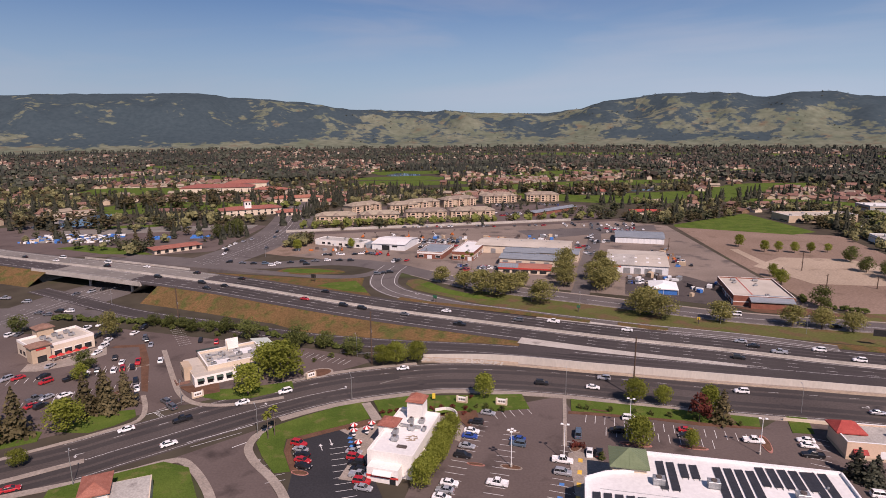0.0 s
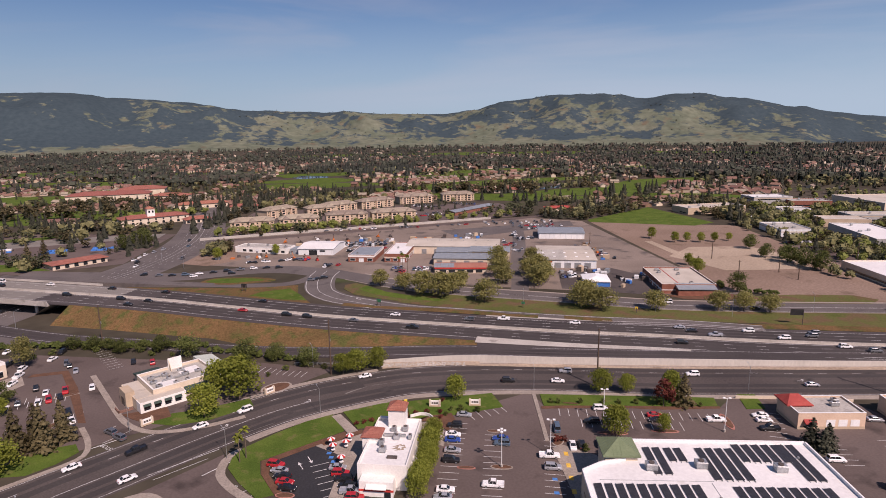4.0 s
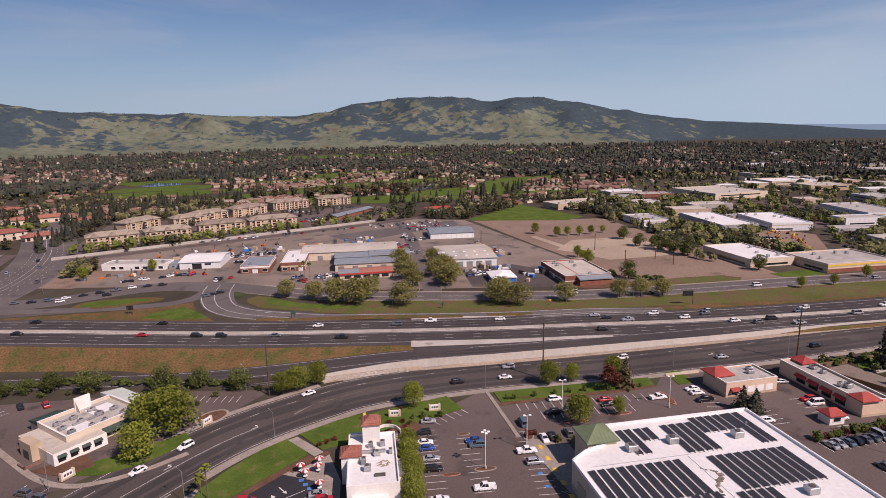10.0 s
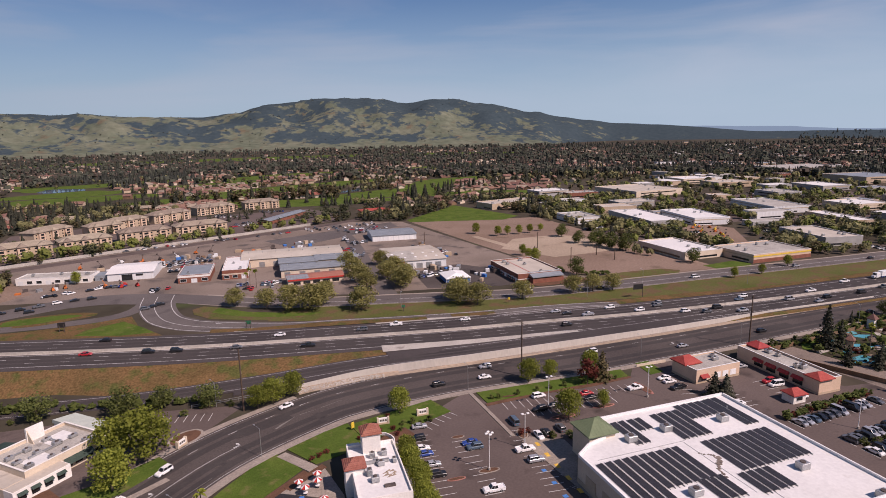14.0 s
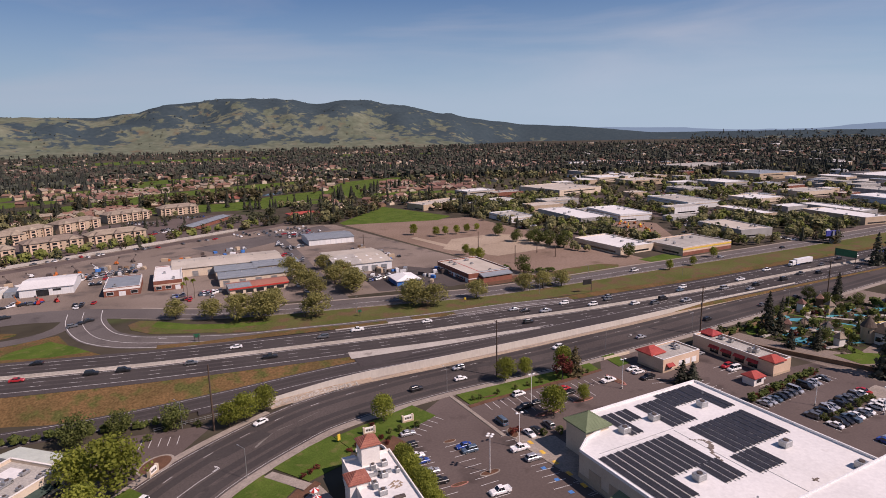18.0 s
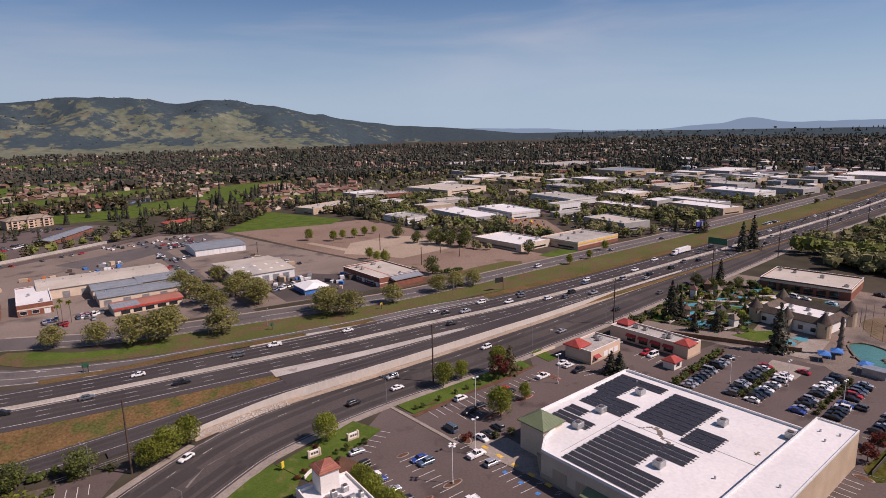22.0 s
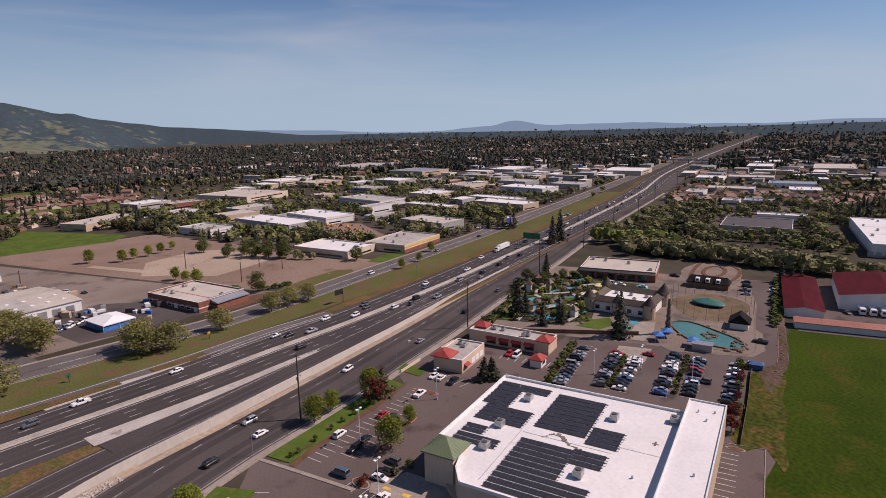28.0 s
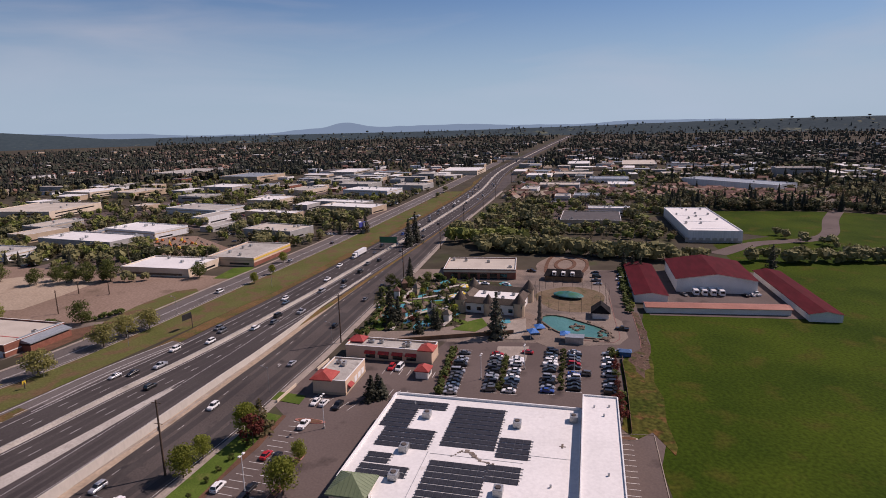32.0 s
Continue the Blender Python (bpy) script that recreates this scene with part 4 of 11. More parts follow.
plane("lawn_east", [(35.5, 186.5), (90, 172.3), (87.5, 166.5), (34, 178.3)], 0.20, LAWN, "mown green lawn strip behind the pavement", "lawn")
plane("lawn_west", [(-59.6, 165.5), (-57.4, 170.0), (-49.5, 176.6), (-41, 182.4), (-32.6, 185.7), (-29.2, 174.6), (-39.2, 169.2), (-51.9, 162.5), (-51, 155.7), (-46.7, 145.8), (-50.9, 145.1), (-56.1, 152.9), (-59.9, 160.4)], 0.20, LAWN, "mown green lawn at the road's bend", "lawn")
plane("lawn_corner", [(-29.4, 186.8), (-17, 190.2), (-9.2, 191.2), (-9.2, 180), (-14, 176), (-25.3, 175)], 0.20, LAWN, "mown green lawn before the restaurant", "lawn")
plane("lot_bed", [(-51.5, 162.2), (-39.2, 168.9), (-28.8, 174), (-28.5, 171.5), (-38.5, 166.8), (-49, 161), (-48.8, 155), (-44.6, 146), (-46.5, 145.5), (-50.8, 155.5)], 0.17, BARK_MULCH, "bark bed round the black lot", "bed")
plane("lawn_mid", [(-9, 190), (20, 190.5), (21, 180), (-9, 176)], 0.21, LAWN, "mown lawn beside the driveway", "lawn")
plane("black_lot", [(-49, 161.5), (-37.5, 168), (-33, 166), (-20, 130), (-44, 125), (-46, 145)], 0.09, ASPHALT_NEW, "fresh black asphalt parking lot", "parking lot")
plane("west_lot", [(-240, 250), (-150, 262), (-112, 250), (-60, 235), (-32, 222), (-50, 208), (-66, 199), (-100, 180), (-130, 160), (-240, 130)], 0.05, ASPHALT_OLD, "asphalt parking lot with painted bays", "parking lot")
plane("green_field", [(126, 47), (181, 26), (172, -40), (330, -70), (420, -260), (-100, -260), (20, 66), (96, 56)], 0.033, FIELD, "lush green spring field", "field")
plane("far_field", [(372, -106), (488, -133), (466, -238), (400, -330), (250, -330), (300, -190), (335, -142)], 0.07, FIELD, "green field beyond the warehouse", "field")
plane("park_ground", [(152, 150), (275, 140), (262, 20), (160, 35), (146, 80)], 0.055, GRAVEL, "paved and planted ground of the miniature golf park", "ground")


# ---- buildings: tools ----
def corner(ax, ay, bx, by):
    """The frame whose x axis runs from a to b; y lies to its left."""
    return pose(ax, ay, 0, 0, 0, math.degrees(math.atan2(by - ay, bx - ax)))


def opening(t, name, size, side, a, b, z0, z1, mat, label="", proud=0.05, frame=True):
    """A window, door or sign on one side (S, N, E, W) of a block of that size, from a to b along it."""
    w, d = size
    s = Shape()
    e = proud
    if side == "S":
        s.box(a, -e, z0, b, 0.02, z1)
    elif side == "N":
        s.box(a, d - 0.02, z0, b, d + e, z1)
    elif side == "W":
        s.box(-e, a, z0, 0.02, b, z1)
    else:
        s.box(w - 0.02, a, z0, w + e, b, z1)
    ob = part(name, s, mat, t, label)
    if frame and name.startswith("window"):
        f = Shape()
        g_ = 0.12
        for p, q, r, u in ((a - g_, a, z0 - g_, z1 + g_), (b, b + g_, z0 - g_, z1 + g_), (a, b, z1, z1 + g_), (a, b, z0 - g_, z0)):
            k = e + 0.05
            if side == "S":
                f.box(p, -k, r, q, 0.01, u)
            elif side == "N":
                f.box(p, d - 0.01, r, q, d + k, u)
            elif side == "W":
                f.box(-k, p, r, 0.01, q, u)
            else:
                f.box(w - 0.01, p, r, w + k, q, u)
        part("window_frame", f, WHITE, ob)
    return ob


def hvac(t, x, y, z, w=2.0, d=1.6, h=1.3, cowl=True):
    """A rooftop air handler with a fan cowl and legs."""
    s = Shape().chamfer_box(x, y, z + 0.25, x + w, y + d, z + 0.25 + h, 0.06)
    for p, q in ((0.1, 0.1), (w - 0.2, 0.1), (0.1, d - 0.2), (w - 0.2, d - 0.2)):
        s.box(x + p, y + q, z - 0.02, x + p + 0.1, y + q + 0.1, z + 0.26)
    u = part("rooftop_unit", s, METAL_G, t)
    if cowl:
        part("fan_cowl", Shape().tube((x + w * 0.5, y + d * 0.5, z + 0.2 + h), (x + w * 0.5, y + d * 0.5, z + 0.45 + h), min(w, d) * 0.32, None, 14), STEEL_D, u)
    return u


def block(name, label, category, m, w, d, h, wall, roof, parapet=0.6, group="", band=None, units=0, windows="", seed=0, cap=None, far=False):
    """A flat-roofed block: walls, roof sheet, parapet with a cap, windows by a string of sides, rooftop units."""
    t = thing(name, label, category, m, group)
    part("wall", Shape().box(0, 0, -0.2, w, d, h), wall, t)
    part("roof", Shape().box(0.3, 0.3, h - 0.1, w - 0.3, d - 0.3, h + 0.05), roof, t)
    if parapet:
        p, c = Shape(), Shape()
        for q in ((0, 0, w, 0.3), (0, d - 0.3, w, d), (0, 0.3, 0.3, d - 0.3), (w - 0.3, 0.3, w, d - 0.3)):
            p.box(q[0], q[1], h + 0.002, q[2], q[3], h + parapet)
            c.box(q[0] - 0.04, q[1] - 0.04, h + parapet, q[2] + 0.04, q[3] + 0.04, h + parapet + 0.08)
        part("parapet", p, wall, t)
        part("parapet_cap", c, cap or WHITE, t)
    if band:
        z0, z1, bm = band
        part("wall_band", Shape().box(-0.04, -0.04, z0, w + 0.04, d + 0.04, z1), bm, t)
    r = random.Random(seed + int(w * 7 + d * 3))
    for k in range(units):
        x, y = r.uniform(1.5, max(1.6, w - 4)), r.uniform(1.5, max(1.6, d - 4))
        hvac(t, x, y, h + 0.05, r.uniform(1.4, 2.4), r.uniform(1.2, 1.8), r.uniform(0.8, 1.3) * (1.4 if far else 1), not far)
    if far:
        for c in windows:
            L = w if c in "SN" else d
            for z in ([0.9] if h < 6.5 else [0.9, h - 2.8]):
                opening(t, "window_strip", (w, d), c, L * 0.1, L * (0.5 + 0.4 * r.random()), z, z + 1.2, GLASS_D, frame=False)
        return t
    for c in windows:
        n = int((w if c in "SN" else d) // 5)
        L = w if c in "SN" else d
        for k in range(n):
            a = (k + 0.22) * L / n
            if h > 6.5:
                opening(t, "window", (w, d), c, a, a + 0.56 * L / n, h - 2.6, h - 1.2, GLASS_D)
            opening(t, "window" if (k + seed) % 3 else "door", (w, d), c, a, a + 0.56 * L / n, 0.9 if (k + seed) % 3 else 0.05, 2.6, GLASS_D if (k + seed) % 3 else METAL_W)
    return t


def awning(t, x0, x1, y, z, out, drop, mat, name="awning"):
    """A sloped canopy on the south side."""
    s = Shape().add([(x0, y, z), (x1, y, z), (x1, y - out, z - drop), (x0, y - out, z - drop), (x0, y, z - drop - 0.2), (x1, y, z - drop - 0.2), (x1, y - out, z - drop - 0.2), (x0, y - out, z - drop - 0.2)],
                    [(3, 2, 1, 0), (2, 3, 7, 6), (0, 4, 7, 3), (1, 2, 6, 5), (4, 5, 6, 7)])
    return part(name, s, mat, t)


def tile_rows(t, parent, x0, y0, x1, y1, z0, z1, mat):
    """Raised courses on a pyramid roof."""
    for k in range(1, 6):
        f = k / 6.5
        cx, cy = (x0 + x1) / 2, (y0 + y1) / 2
        a, b = (x1 - x0) / 2 * (1 - f), (y1 - y0) / 2 * (1 - f)
        z = z0 + (z1 - z0) * f
        s = Shape().hip(cx - a - 0.1, cy - b - 0.1, cx + a + 0.1, cy + b + 0.1, z + 0.02, z + 0.12, None, 0.08)
        part("tile_course", s, mat, parent)


# ---- superstore with solar roof ----
ST = pose(30.0, 78.0, 0, 0, 0, -13.2)
HS = 7.0
store = thing("superstore", "big cream store with a white membrane roof and solar panels", "store", ST)
foot = [(-15.5, 9.8), (43.5, 9.8), (43.5, 64.5), (-2.0, 64.5), (-2.0, 56.0), (-10.5, 53.5), (-15.5, 50.0)]
part("wall", Shape().prism(foot, -0.2, HS - 0.05), STUCCO_C, store)
inner = [(-15.1, 10.2), (43.1, 10.2), (43.1, 64.1), (-1.6, 64.1), (-1.6, 55.6), (-10.2, 53.1), (-15.1, 49.7)]
part("roof", Shape().prism(inner, HS - 0.3, HS + 0.05), ROOF_W, store, "white roof membrane with faint stains")
par = Shape()
for (ax, ay), (bx, by) in zip(foot, foot[1:] + foot[:1]):
    d = Vector((bx - ax, by - ay)).normalized()
    nn = Vector((-d.y, d.x)) * 0.4
    par.prism([(ax, ay), (bx, by), (bx + nn.x, by + nn.y), (ax + nn.x, ay + nn.y)], HS - 0.04, HS + 0.75)
part("parapet", par, WHITE, store)
part("wall_base", Shape().prism([(-15.62, 9.7), (43.62, 9.7), (43.62, 64.62), (-2.0, 64.62), (-15.62, 50.0)], -0.2, 1.4), STUCCO_T, store)
part("annex", Shape().box(-15.5, 0.0, -0.2, 47.5, 9.7, 9.6), STUCCO_T, store, "taller tan side wing with a white roof")
part("annex_roof", Shape().box(-15.2, 0.3, 9.45, 47.2, 9.4, 9.66), ROOF_W, store)
ap = Shape()
for q in ((-15.5, 0, 47.5, 0.3), (-15.5, 9.4, 47.5, 9.7), (-15.5, 0.3, -15.2, 9.4), (47.2, 0.3, 47.5, 9.4)):
    ap.box(q[0], q[1], 9.602, q[2], q[3], 10.1)
part("annex_parapet", ap, METAL_W, store)
tw = part("tower", Shape().box(-9.0, 55.0, -0.2, -1.2, 63.0, 8.4), STUCCO_C, store, "cream corner tower")
part("tower_roof", Shape().hip(-9.7, 54.3, -0.5, 63.7, 8.6, 11.2, None, 0.35), GREEN_M, tw, "green standing-seam pyramid roof")
seam = Shape()
cx, cy = -5.1, 59.0
for k in range(-4, 5):
    f = k / 4.6
    for sx, sy in ((0, -1), (0, 1), (1, 0), (-1, 0)):
        b0 = (cx + f * 4.6 * abs(sy) + sx * 4.6, cy + f * 4.7 * abs(sx) + sy * 4.7, 8.63)
        m_ = 1 - abs(f)
        b1 = (b0[0] - sx * 4.6 * m_, b0[1] - sy * 4.7 * m_, 8.63 + 2.6 * m_)
        seam.tube(b0, b1, 0.05, 0.05, 4)
part("roof_seams", seam, GREEN_M, tw)
awning(store, -3, 1, 9.8, 3.5, 1.2, 0.8, GREEN_M)
for k in range(5):
    a = 14 + k * 7.0
    part("west_door" if k == 2 else "west_panel", Shape().box(-15.66, a, 0.0, -15.48, a + 4.2, 3.2 if k == 2 else 4.2), GLASS_D if k == 2 else STUCCO_T, store)
part("west_canopy", Shape().add([(-15.5, 26, 4.4), (-15.5, 36, 4.4), (-18.5, 36, 3.3), (-18.5, 26, 3.3), (-15.5, 26, 3.0), (-15.5, 36, 3.0), (-18.5, 36, 3.0), (-18.5, 26, 3.0)], [(0, 1, 2, 3), (3, 2, 6, 7), (0, 3, 7, 4), (1, 5, 6, 2), (4, 7, 6, 5)]), GREEN_M, store, "green metal entrance canopy")
for x, y in ((31, 51.5), (30.6, 26.4), (13.0, 52.6), (1.0, 51.4), (0.0, 27.0), (36.6, 11.8)):
    hvac(store, x - 1.2, y - 1.0, HS + 0.05, 2.6, 2.1, 1.5)
for x, y in ((38, 57), (5, 16), (36, 4), (40.5, 6.5), (41.5, 2.5), (8, 3.5)):
    part("roof_vent", Shape().tube((x, y, HS if y > 10 else 9.6), (x, y, (HS if y > 10 else 9.6) + 0.7), 0.25, 0.25, 10), METAL_G, store)
# solar arrays: x from, x to, y from, y to
ARRAYS = [(35.4, 40.6, 47.4, 62.8), (24.2, 35.2, 55.2, 62.8), (14.4, 24.0, 47.2, 62.2), (6.6, 12.0, 55.0, 62.2), (1.4, 6.4, 49.2, 62.4), (17.2, 40.2, 30.6, 45.8), (14.6, 25.0, 22.0, 30.4), (-13.8, 10.4, 31.0, 45.6), (4.2, 11.8, 23.2, 30.8), (-13.8, -4.4, 23.2, 30.8)]
PW, PL, PITCH, RISE = 1.76, 1.95, 2.45, 0.14
PANEL_FRAME = surface("panel_frame_metal", (0.07, 0.07, 0.075), (0.10, 0.10, 0.105), 0.45, 0.5, 3.0, 0.0, metal=0.5)
pm = Shape()
pm.add([(0, 0, 0), (PW, 0, RISE), (PW, PL, RISE), (0, PL, 0), (0, 0, -0.05), (PW, 0, RISE - 0.05), (PW, PL, RISE - 0.05), (0, PL, -0.05)],
       [(0, 1, 2, 3), (7, 6, 5, 4), (0, 4, 5, 1), (1, 5, 6, 2), (2, 6, 7, 3), (3, 7, 4, 0)], 1)
for ya, yb in ((0.05, PL / 2 - 0.03), (PL / 2 + 0.03, PL - 0.05)):
    for xa, xb in ((0.04, PW / 2 - 0.02), (PW / 2 + 0.02, PW - 0.04)):
        pm.add([(q, r, RISE * q / PW + 0.012) for q, r in ((xa, ya), (xb, ya), (xb, yb), (xa, yb))], [(0, 1, 2, 3)])
panel_mesh = pm.mesh("solar_panel", PANEL, PANEL_FRAME)
rail_q = random.Random(41)
for x0, x1, y0, y1 in ARRAYS:
    rails = Shape()
    x = x0
    while x + PW <= x1 + 0.7:
        y = y0
        while y + PL <= y1 + 0.5:
            ob = new("solar_panel", panel_mesh)
            ob.parent = store
            ob.matrix_basis = Matrix.Translation((x, y, HS + 0.24))
            y += PL + 0.04
        over = rail_q.uniform(0.2, 0.7)
        rails.box(x + 0.2, y0 - over, HS + 0.06, x + 0.28, y + 0.3, HS + 0.18)
        rails.box(x + 1.5, y0 - over, HS + 0.06, x + 1.58, y + 0.3, HS + 0.34)
        x += PITCH
    part("panel_rails", rails, METAL_G, store)
cond = Shape()
cond.box(-12, 46.6, HS + 0.05, 14, 46.7, HS + 0.12).box(13.2, 23, HS + 0.05, 13.3, 46, HS + 0.12).box(17, 12, HS + 0.05, 17.1, 22, HS + 0.12)
part("roof_conduit", cond, METAL_G, store)
# loose cable and torn sheet between the arrays
ROOF_DIRT = surface("roof_dirt", (0.10, 0.08, 0.065), (0.22, 0.18, 0.15), 0.95, 0.8, 4.0, 0.3)
mess = Shape()
for k in range(26):
    u = k / 25
    x, y = 13.0 + 3.2 * math.sin(u * 5.0) * (1 - 0.6 * u) + rail_q.uniform(-0.4, 0.4), 40.5 - 10.5 * u
    e = rail_q.uniform(0.12, 0.5) * (1.6 if 0.3 < u < 0.6 else 1.0)
    mess.chamfer_box(x - e, y - e * 0.8, HS + 0.03, x + e, y + e * 0.8, HS + 0.08 + 0.12 * e, 0.02)
part("roof_debris", mess, ROOF_DIRT, store, "brown torn roofing and loose cable")
part("roof_debris", Shape().box(22.0, 14.0, HS + 0.04, 24.0, 14.5, HS + 0.14).box(22.6, 13.4, HS + 0.04, 23.0, 15.0, HS + 0.1), ROOF_DIRT, store)

# ---- white restaurant with tiled towers ----
RS = pose(-26.3, 144.8, 0, 0, 0, -16.8)
rest = thing("restaurant", "white stucco restaurant with two red-tiled towers", "restaurant", RS)
part("wall", Shape().box(0, 0, -0.2, 12.4, 24.4, 6.0), STUCCO_W, rest)
part("roof", Shape().box(0.3, 0.3, 5.9, 12.1, 24.1, 6.05), ROOF_W, rest)
pp = Shape()
for q in ((0, 0, 12.4, 0.3), (0, 24.1, 12.4, 24.4), (0, 0.3, 0.3, 24.1), (12.1, 0.3, 12.4, 24.1)):
    pp.box(q[0], q[1], 6.002, q[2], q[3], 6.7)
part("parapet", pp, STUCCO_W, rest)
part("front_wing", Shape().box(1.2, -3.2, -0.2, 9.6, -0.02, 4.0), STUCCO_W, rest)
part("red_stripe", Shape().box(1.1, -3.3, 1.5, 9.7, -3.1, 2.0), PLASTIC_R, rest, "red painted stripe")
part("east_wing", Shape().box(12.42, 3.0, -0.2, 14.6, 15.5, 3.6), STUCCO_W, rest)
t1 = part("tall_tower", Shape().box(3.8, 20.0, 5.8, 8.4, 24.6, 11.4), STUCCO_W, rest)
part("tower_roof", Shape().hip(3.4, 19.6, 8.8, 25.0, 11.4, 13.3, None, 0.25), TILE_R, t1, "red clay-tile pyramid roof")
tile_rows(t1, t1, 3.4, 19.6, 8.8, 25.0, 11.4, 13.3, TILE_R)
part("tower_window", Shape().box(5.4, 24.58, 9.0, 6.8, 24.66, 10.6), GLASS_D, t1)
t2 = part("low_tower", Shape().box(-1.6, 11.6, -0.2, 3.2, 16.4, 7.6), STUCCO_W, rest)
part("tower_roof", Shape().hip(-2.0, 11.2, 3.6, 16.8, 7.6, 9.3, None, 0.25), TILE_R, t2, "red clay-tile pyramid roof")
tile_rows(t2, t2, -2.0, 11.2, 3.6, 16.8, 7.6, 9.3, TILE_R)
part("rear_block", Shape().box(0.2, 24.42, -0.2, 3.6, 26.0, 6.3), STUCCO_W, rest)
for x, y, w, d, h in ((5.2, 17.2, 1.3, 1.2, 1.3), (8.2, 17.6, 1.4, 1.5, 1.2), (6.6, 13.0, 1.6, 1.2, 1.1), (3.4, 9.4, 1.2, 1.8, 1.4), (4.0, 6.4, 1.8, 1.5, 1.2), (10.4, 13.6, 0.9, 1.4, 1.0)):
    hvac(rest, x, y, 6.05, w, d, h)
part("roof_duct", Shape().box(3.6, 14.6, 6.3, 9.6, 15.3, 6.9).box(6.3, 13.6, 6.3, 7.0, 16.6, 6.9), METAL_G, rest)
part("roof_hatch", Shape().chamfer_box(6.6, 4.0, 6.05, 9.2, 5.0, 6.5, 0.05), STEEL_D, rest)
ys = Shape()
for k in range(7):
    a = k * 0.9
    ys.prism([(8.6 + math.cos(a) * (1 + 0.1 * k) - 0.5, 9.6 + math.sin(a) * 1.3 - 0.4), (9.6 + math.cos(a), 9.5 + math.sin(a) * 1.2), (9.2 + math.cos(a), 10.4 + math.sin(a))], 6.052, 6.075)
part("roof_stain", ys, SAND, rest, "yellow-brown stain on the white roof")
for k in range(4):
    opening(rest, "window", (12.4, 24.4), "W", 1.2 + k * 2.5, 2.9 + k * 2.5, 0.8, 2.8, GLASS_D)
awning(rest, 3, 8, -3.2, 3.4, 1.0, 0.7, STUCCO_W, "front_canopy")
part("door", Shape().box(7.4, -3.28, 0, 9.0, -3.15, 2.2), GLASS_D, rest)
plane("patio", [(-38, 168), (-24, 172.5), (-24.5, 158), (-29.5, 141), (-33.5, 142), (-29.5, 160)], 0.15, SIDEWALK, "pale concrete patio beside the restaurant", "pavement")
plane("path_lawn", [(-33, 184.6), (-30.2, 185.4), (-24.5, 172.0), (-27.5, 171.0)], 0.235, SIDEWALK, "concrete path across the lawn", "pavement")
plane("drive_ring", [(-9, 176), (-3, 174), (0.5, 167), (-2, 160), (-6, 163), (-8, 168)], 0.23, SIDEWALK, "curved concrete walk", "pavement")
plane("mulch_bed", [(-12.5, 172), (-3, 178.5), (4, 179), (4.5, 173), (1, 168), (-3, 175.5), (-9.5, 176.5)], 0.26, BARK_MULCH, "red bark planting bed", "bed")
plane("mulch_bed_west", [(-36, 169), (-24, 174), (-23.5, 172), (-35, 167)], 0.26, BARK_MULCH, "red bark planting bed", "bed")
umb = Shape()
N8 = 8
for i in range(N8):
    a, b = 2 * math.pi * i / N8, 2 * math.pi * (i + 1) / N8
    umb.add([(0, 0, 2.9), (1.6 * math.cos(a), 1.6 * math.sin(a), 2.25), (1.6 * math.cos(b), 1.6 * math.sin(b), 2.25)], [(0, 1, 2)], i % 2)
    umb.add([(1.6 * math.cos(a), 1.6 * math.sin(a), 2.25), (1.6 * math.cos(a), 1.6 * math.sin(a), 2.05), (1.6 * math.cos(b), 1.6 * math.sin(b), 2.05), (1.6 * math.cos(b), 1.6 * math.sin(b), 2.25)], [(0, 1, 2, 3)], i % 2)


def umbrella(x, y, mats, label, z=0.15):
    t = thing("parasol", label, "parasol", at(x, y, z, _u.uniform(0, 45)), "patio parasols")
    part("canopy", umb, mats, t).matrix_basis = Matrix.Diagonal((0.72, 0.72, 1, 1))
    part("pole", Shape().tube((0, 0, 0), (0, 0, 2.9), 0.035, None, 6), WHITE, t)
    part("base", Shape().tube((0, 0, 0), (0, 0, 0.12), 0.32, None, 12), BLACK, t)
    part("table_top", Shape().tube((0, 0, 0.70), (0, 0, 0.75), 0.6, None, 14), WHITE, t)
    return t


_u = random.Random(3)
for x, y in [(-32.9, 166.4), (-28.8, 164.5), (-27.7, 167.5), (-30.2, 156.5), (-32.4, 163.2)]:
    umbrella(x, y, (PLASTIC_R, WHITE), "red and white striped parasol over a patio table")

# ---- taco shop, shop row ----
taco = block("drive_in_restaurant", "cream drive-in with a red hipped corner roof and garage doors", "restaurant", corner(101.0, 149.0, 120.0, 145.2), 19.4, 11.5, 4.6, STUCCO_P, ROOF_G, 0.5, "", None, 2, "", 1)
part("red_roof", Shape().hip(-0.8, 4.6, 7.0, 12.3, 5.3, 7.3, 2.6, 0.35), TILE_RED, taco, "bright red hipped tile roof")
for k in range(3):
    opening(taco, "garage_door", (19.4, 11.5), "S", 8.2 + k * 3.5, 10.8 + k * 3.5, 0.05, 3.0, WHITE)
opening(taco, "window", (19.4, 11.5), "S", 2.2, 4.6, 0.9, 2.5, GLASS_D)
awning(taco, 1.6, 5.0, -0.02, 3.2, 1.3, 0.8, TILE_RED)
part("wall_base", Shape().box(-0.06, -0.06, -0.1, 19.46, 11.56, 0.9), STUCCO_T, taco)
mall = block("shop_row", "long cream shop row with red tiled end roofs", "shops", corner(125.6, 122.0, 133.5, 155.0), 34, 9.5, 4.6, STUCCO_P, ROOF_G, 0.7, "", None, 5, "", 2)
mall.matrix_basis = corner(133.8, 154.5, 125.6, 121.0)
part("red_roof", Shape().hip(-0.8, 4.0, 5.6, 10.2, 5.4, 7.0, 2.4, 0.35), TILE_RED, mall, "red hipped tile roof")
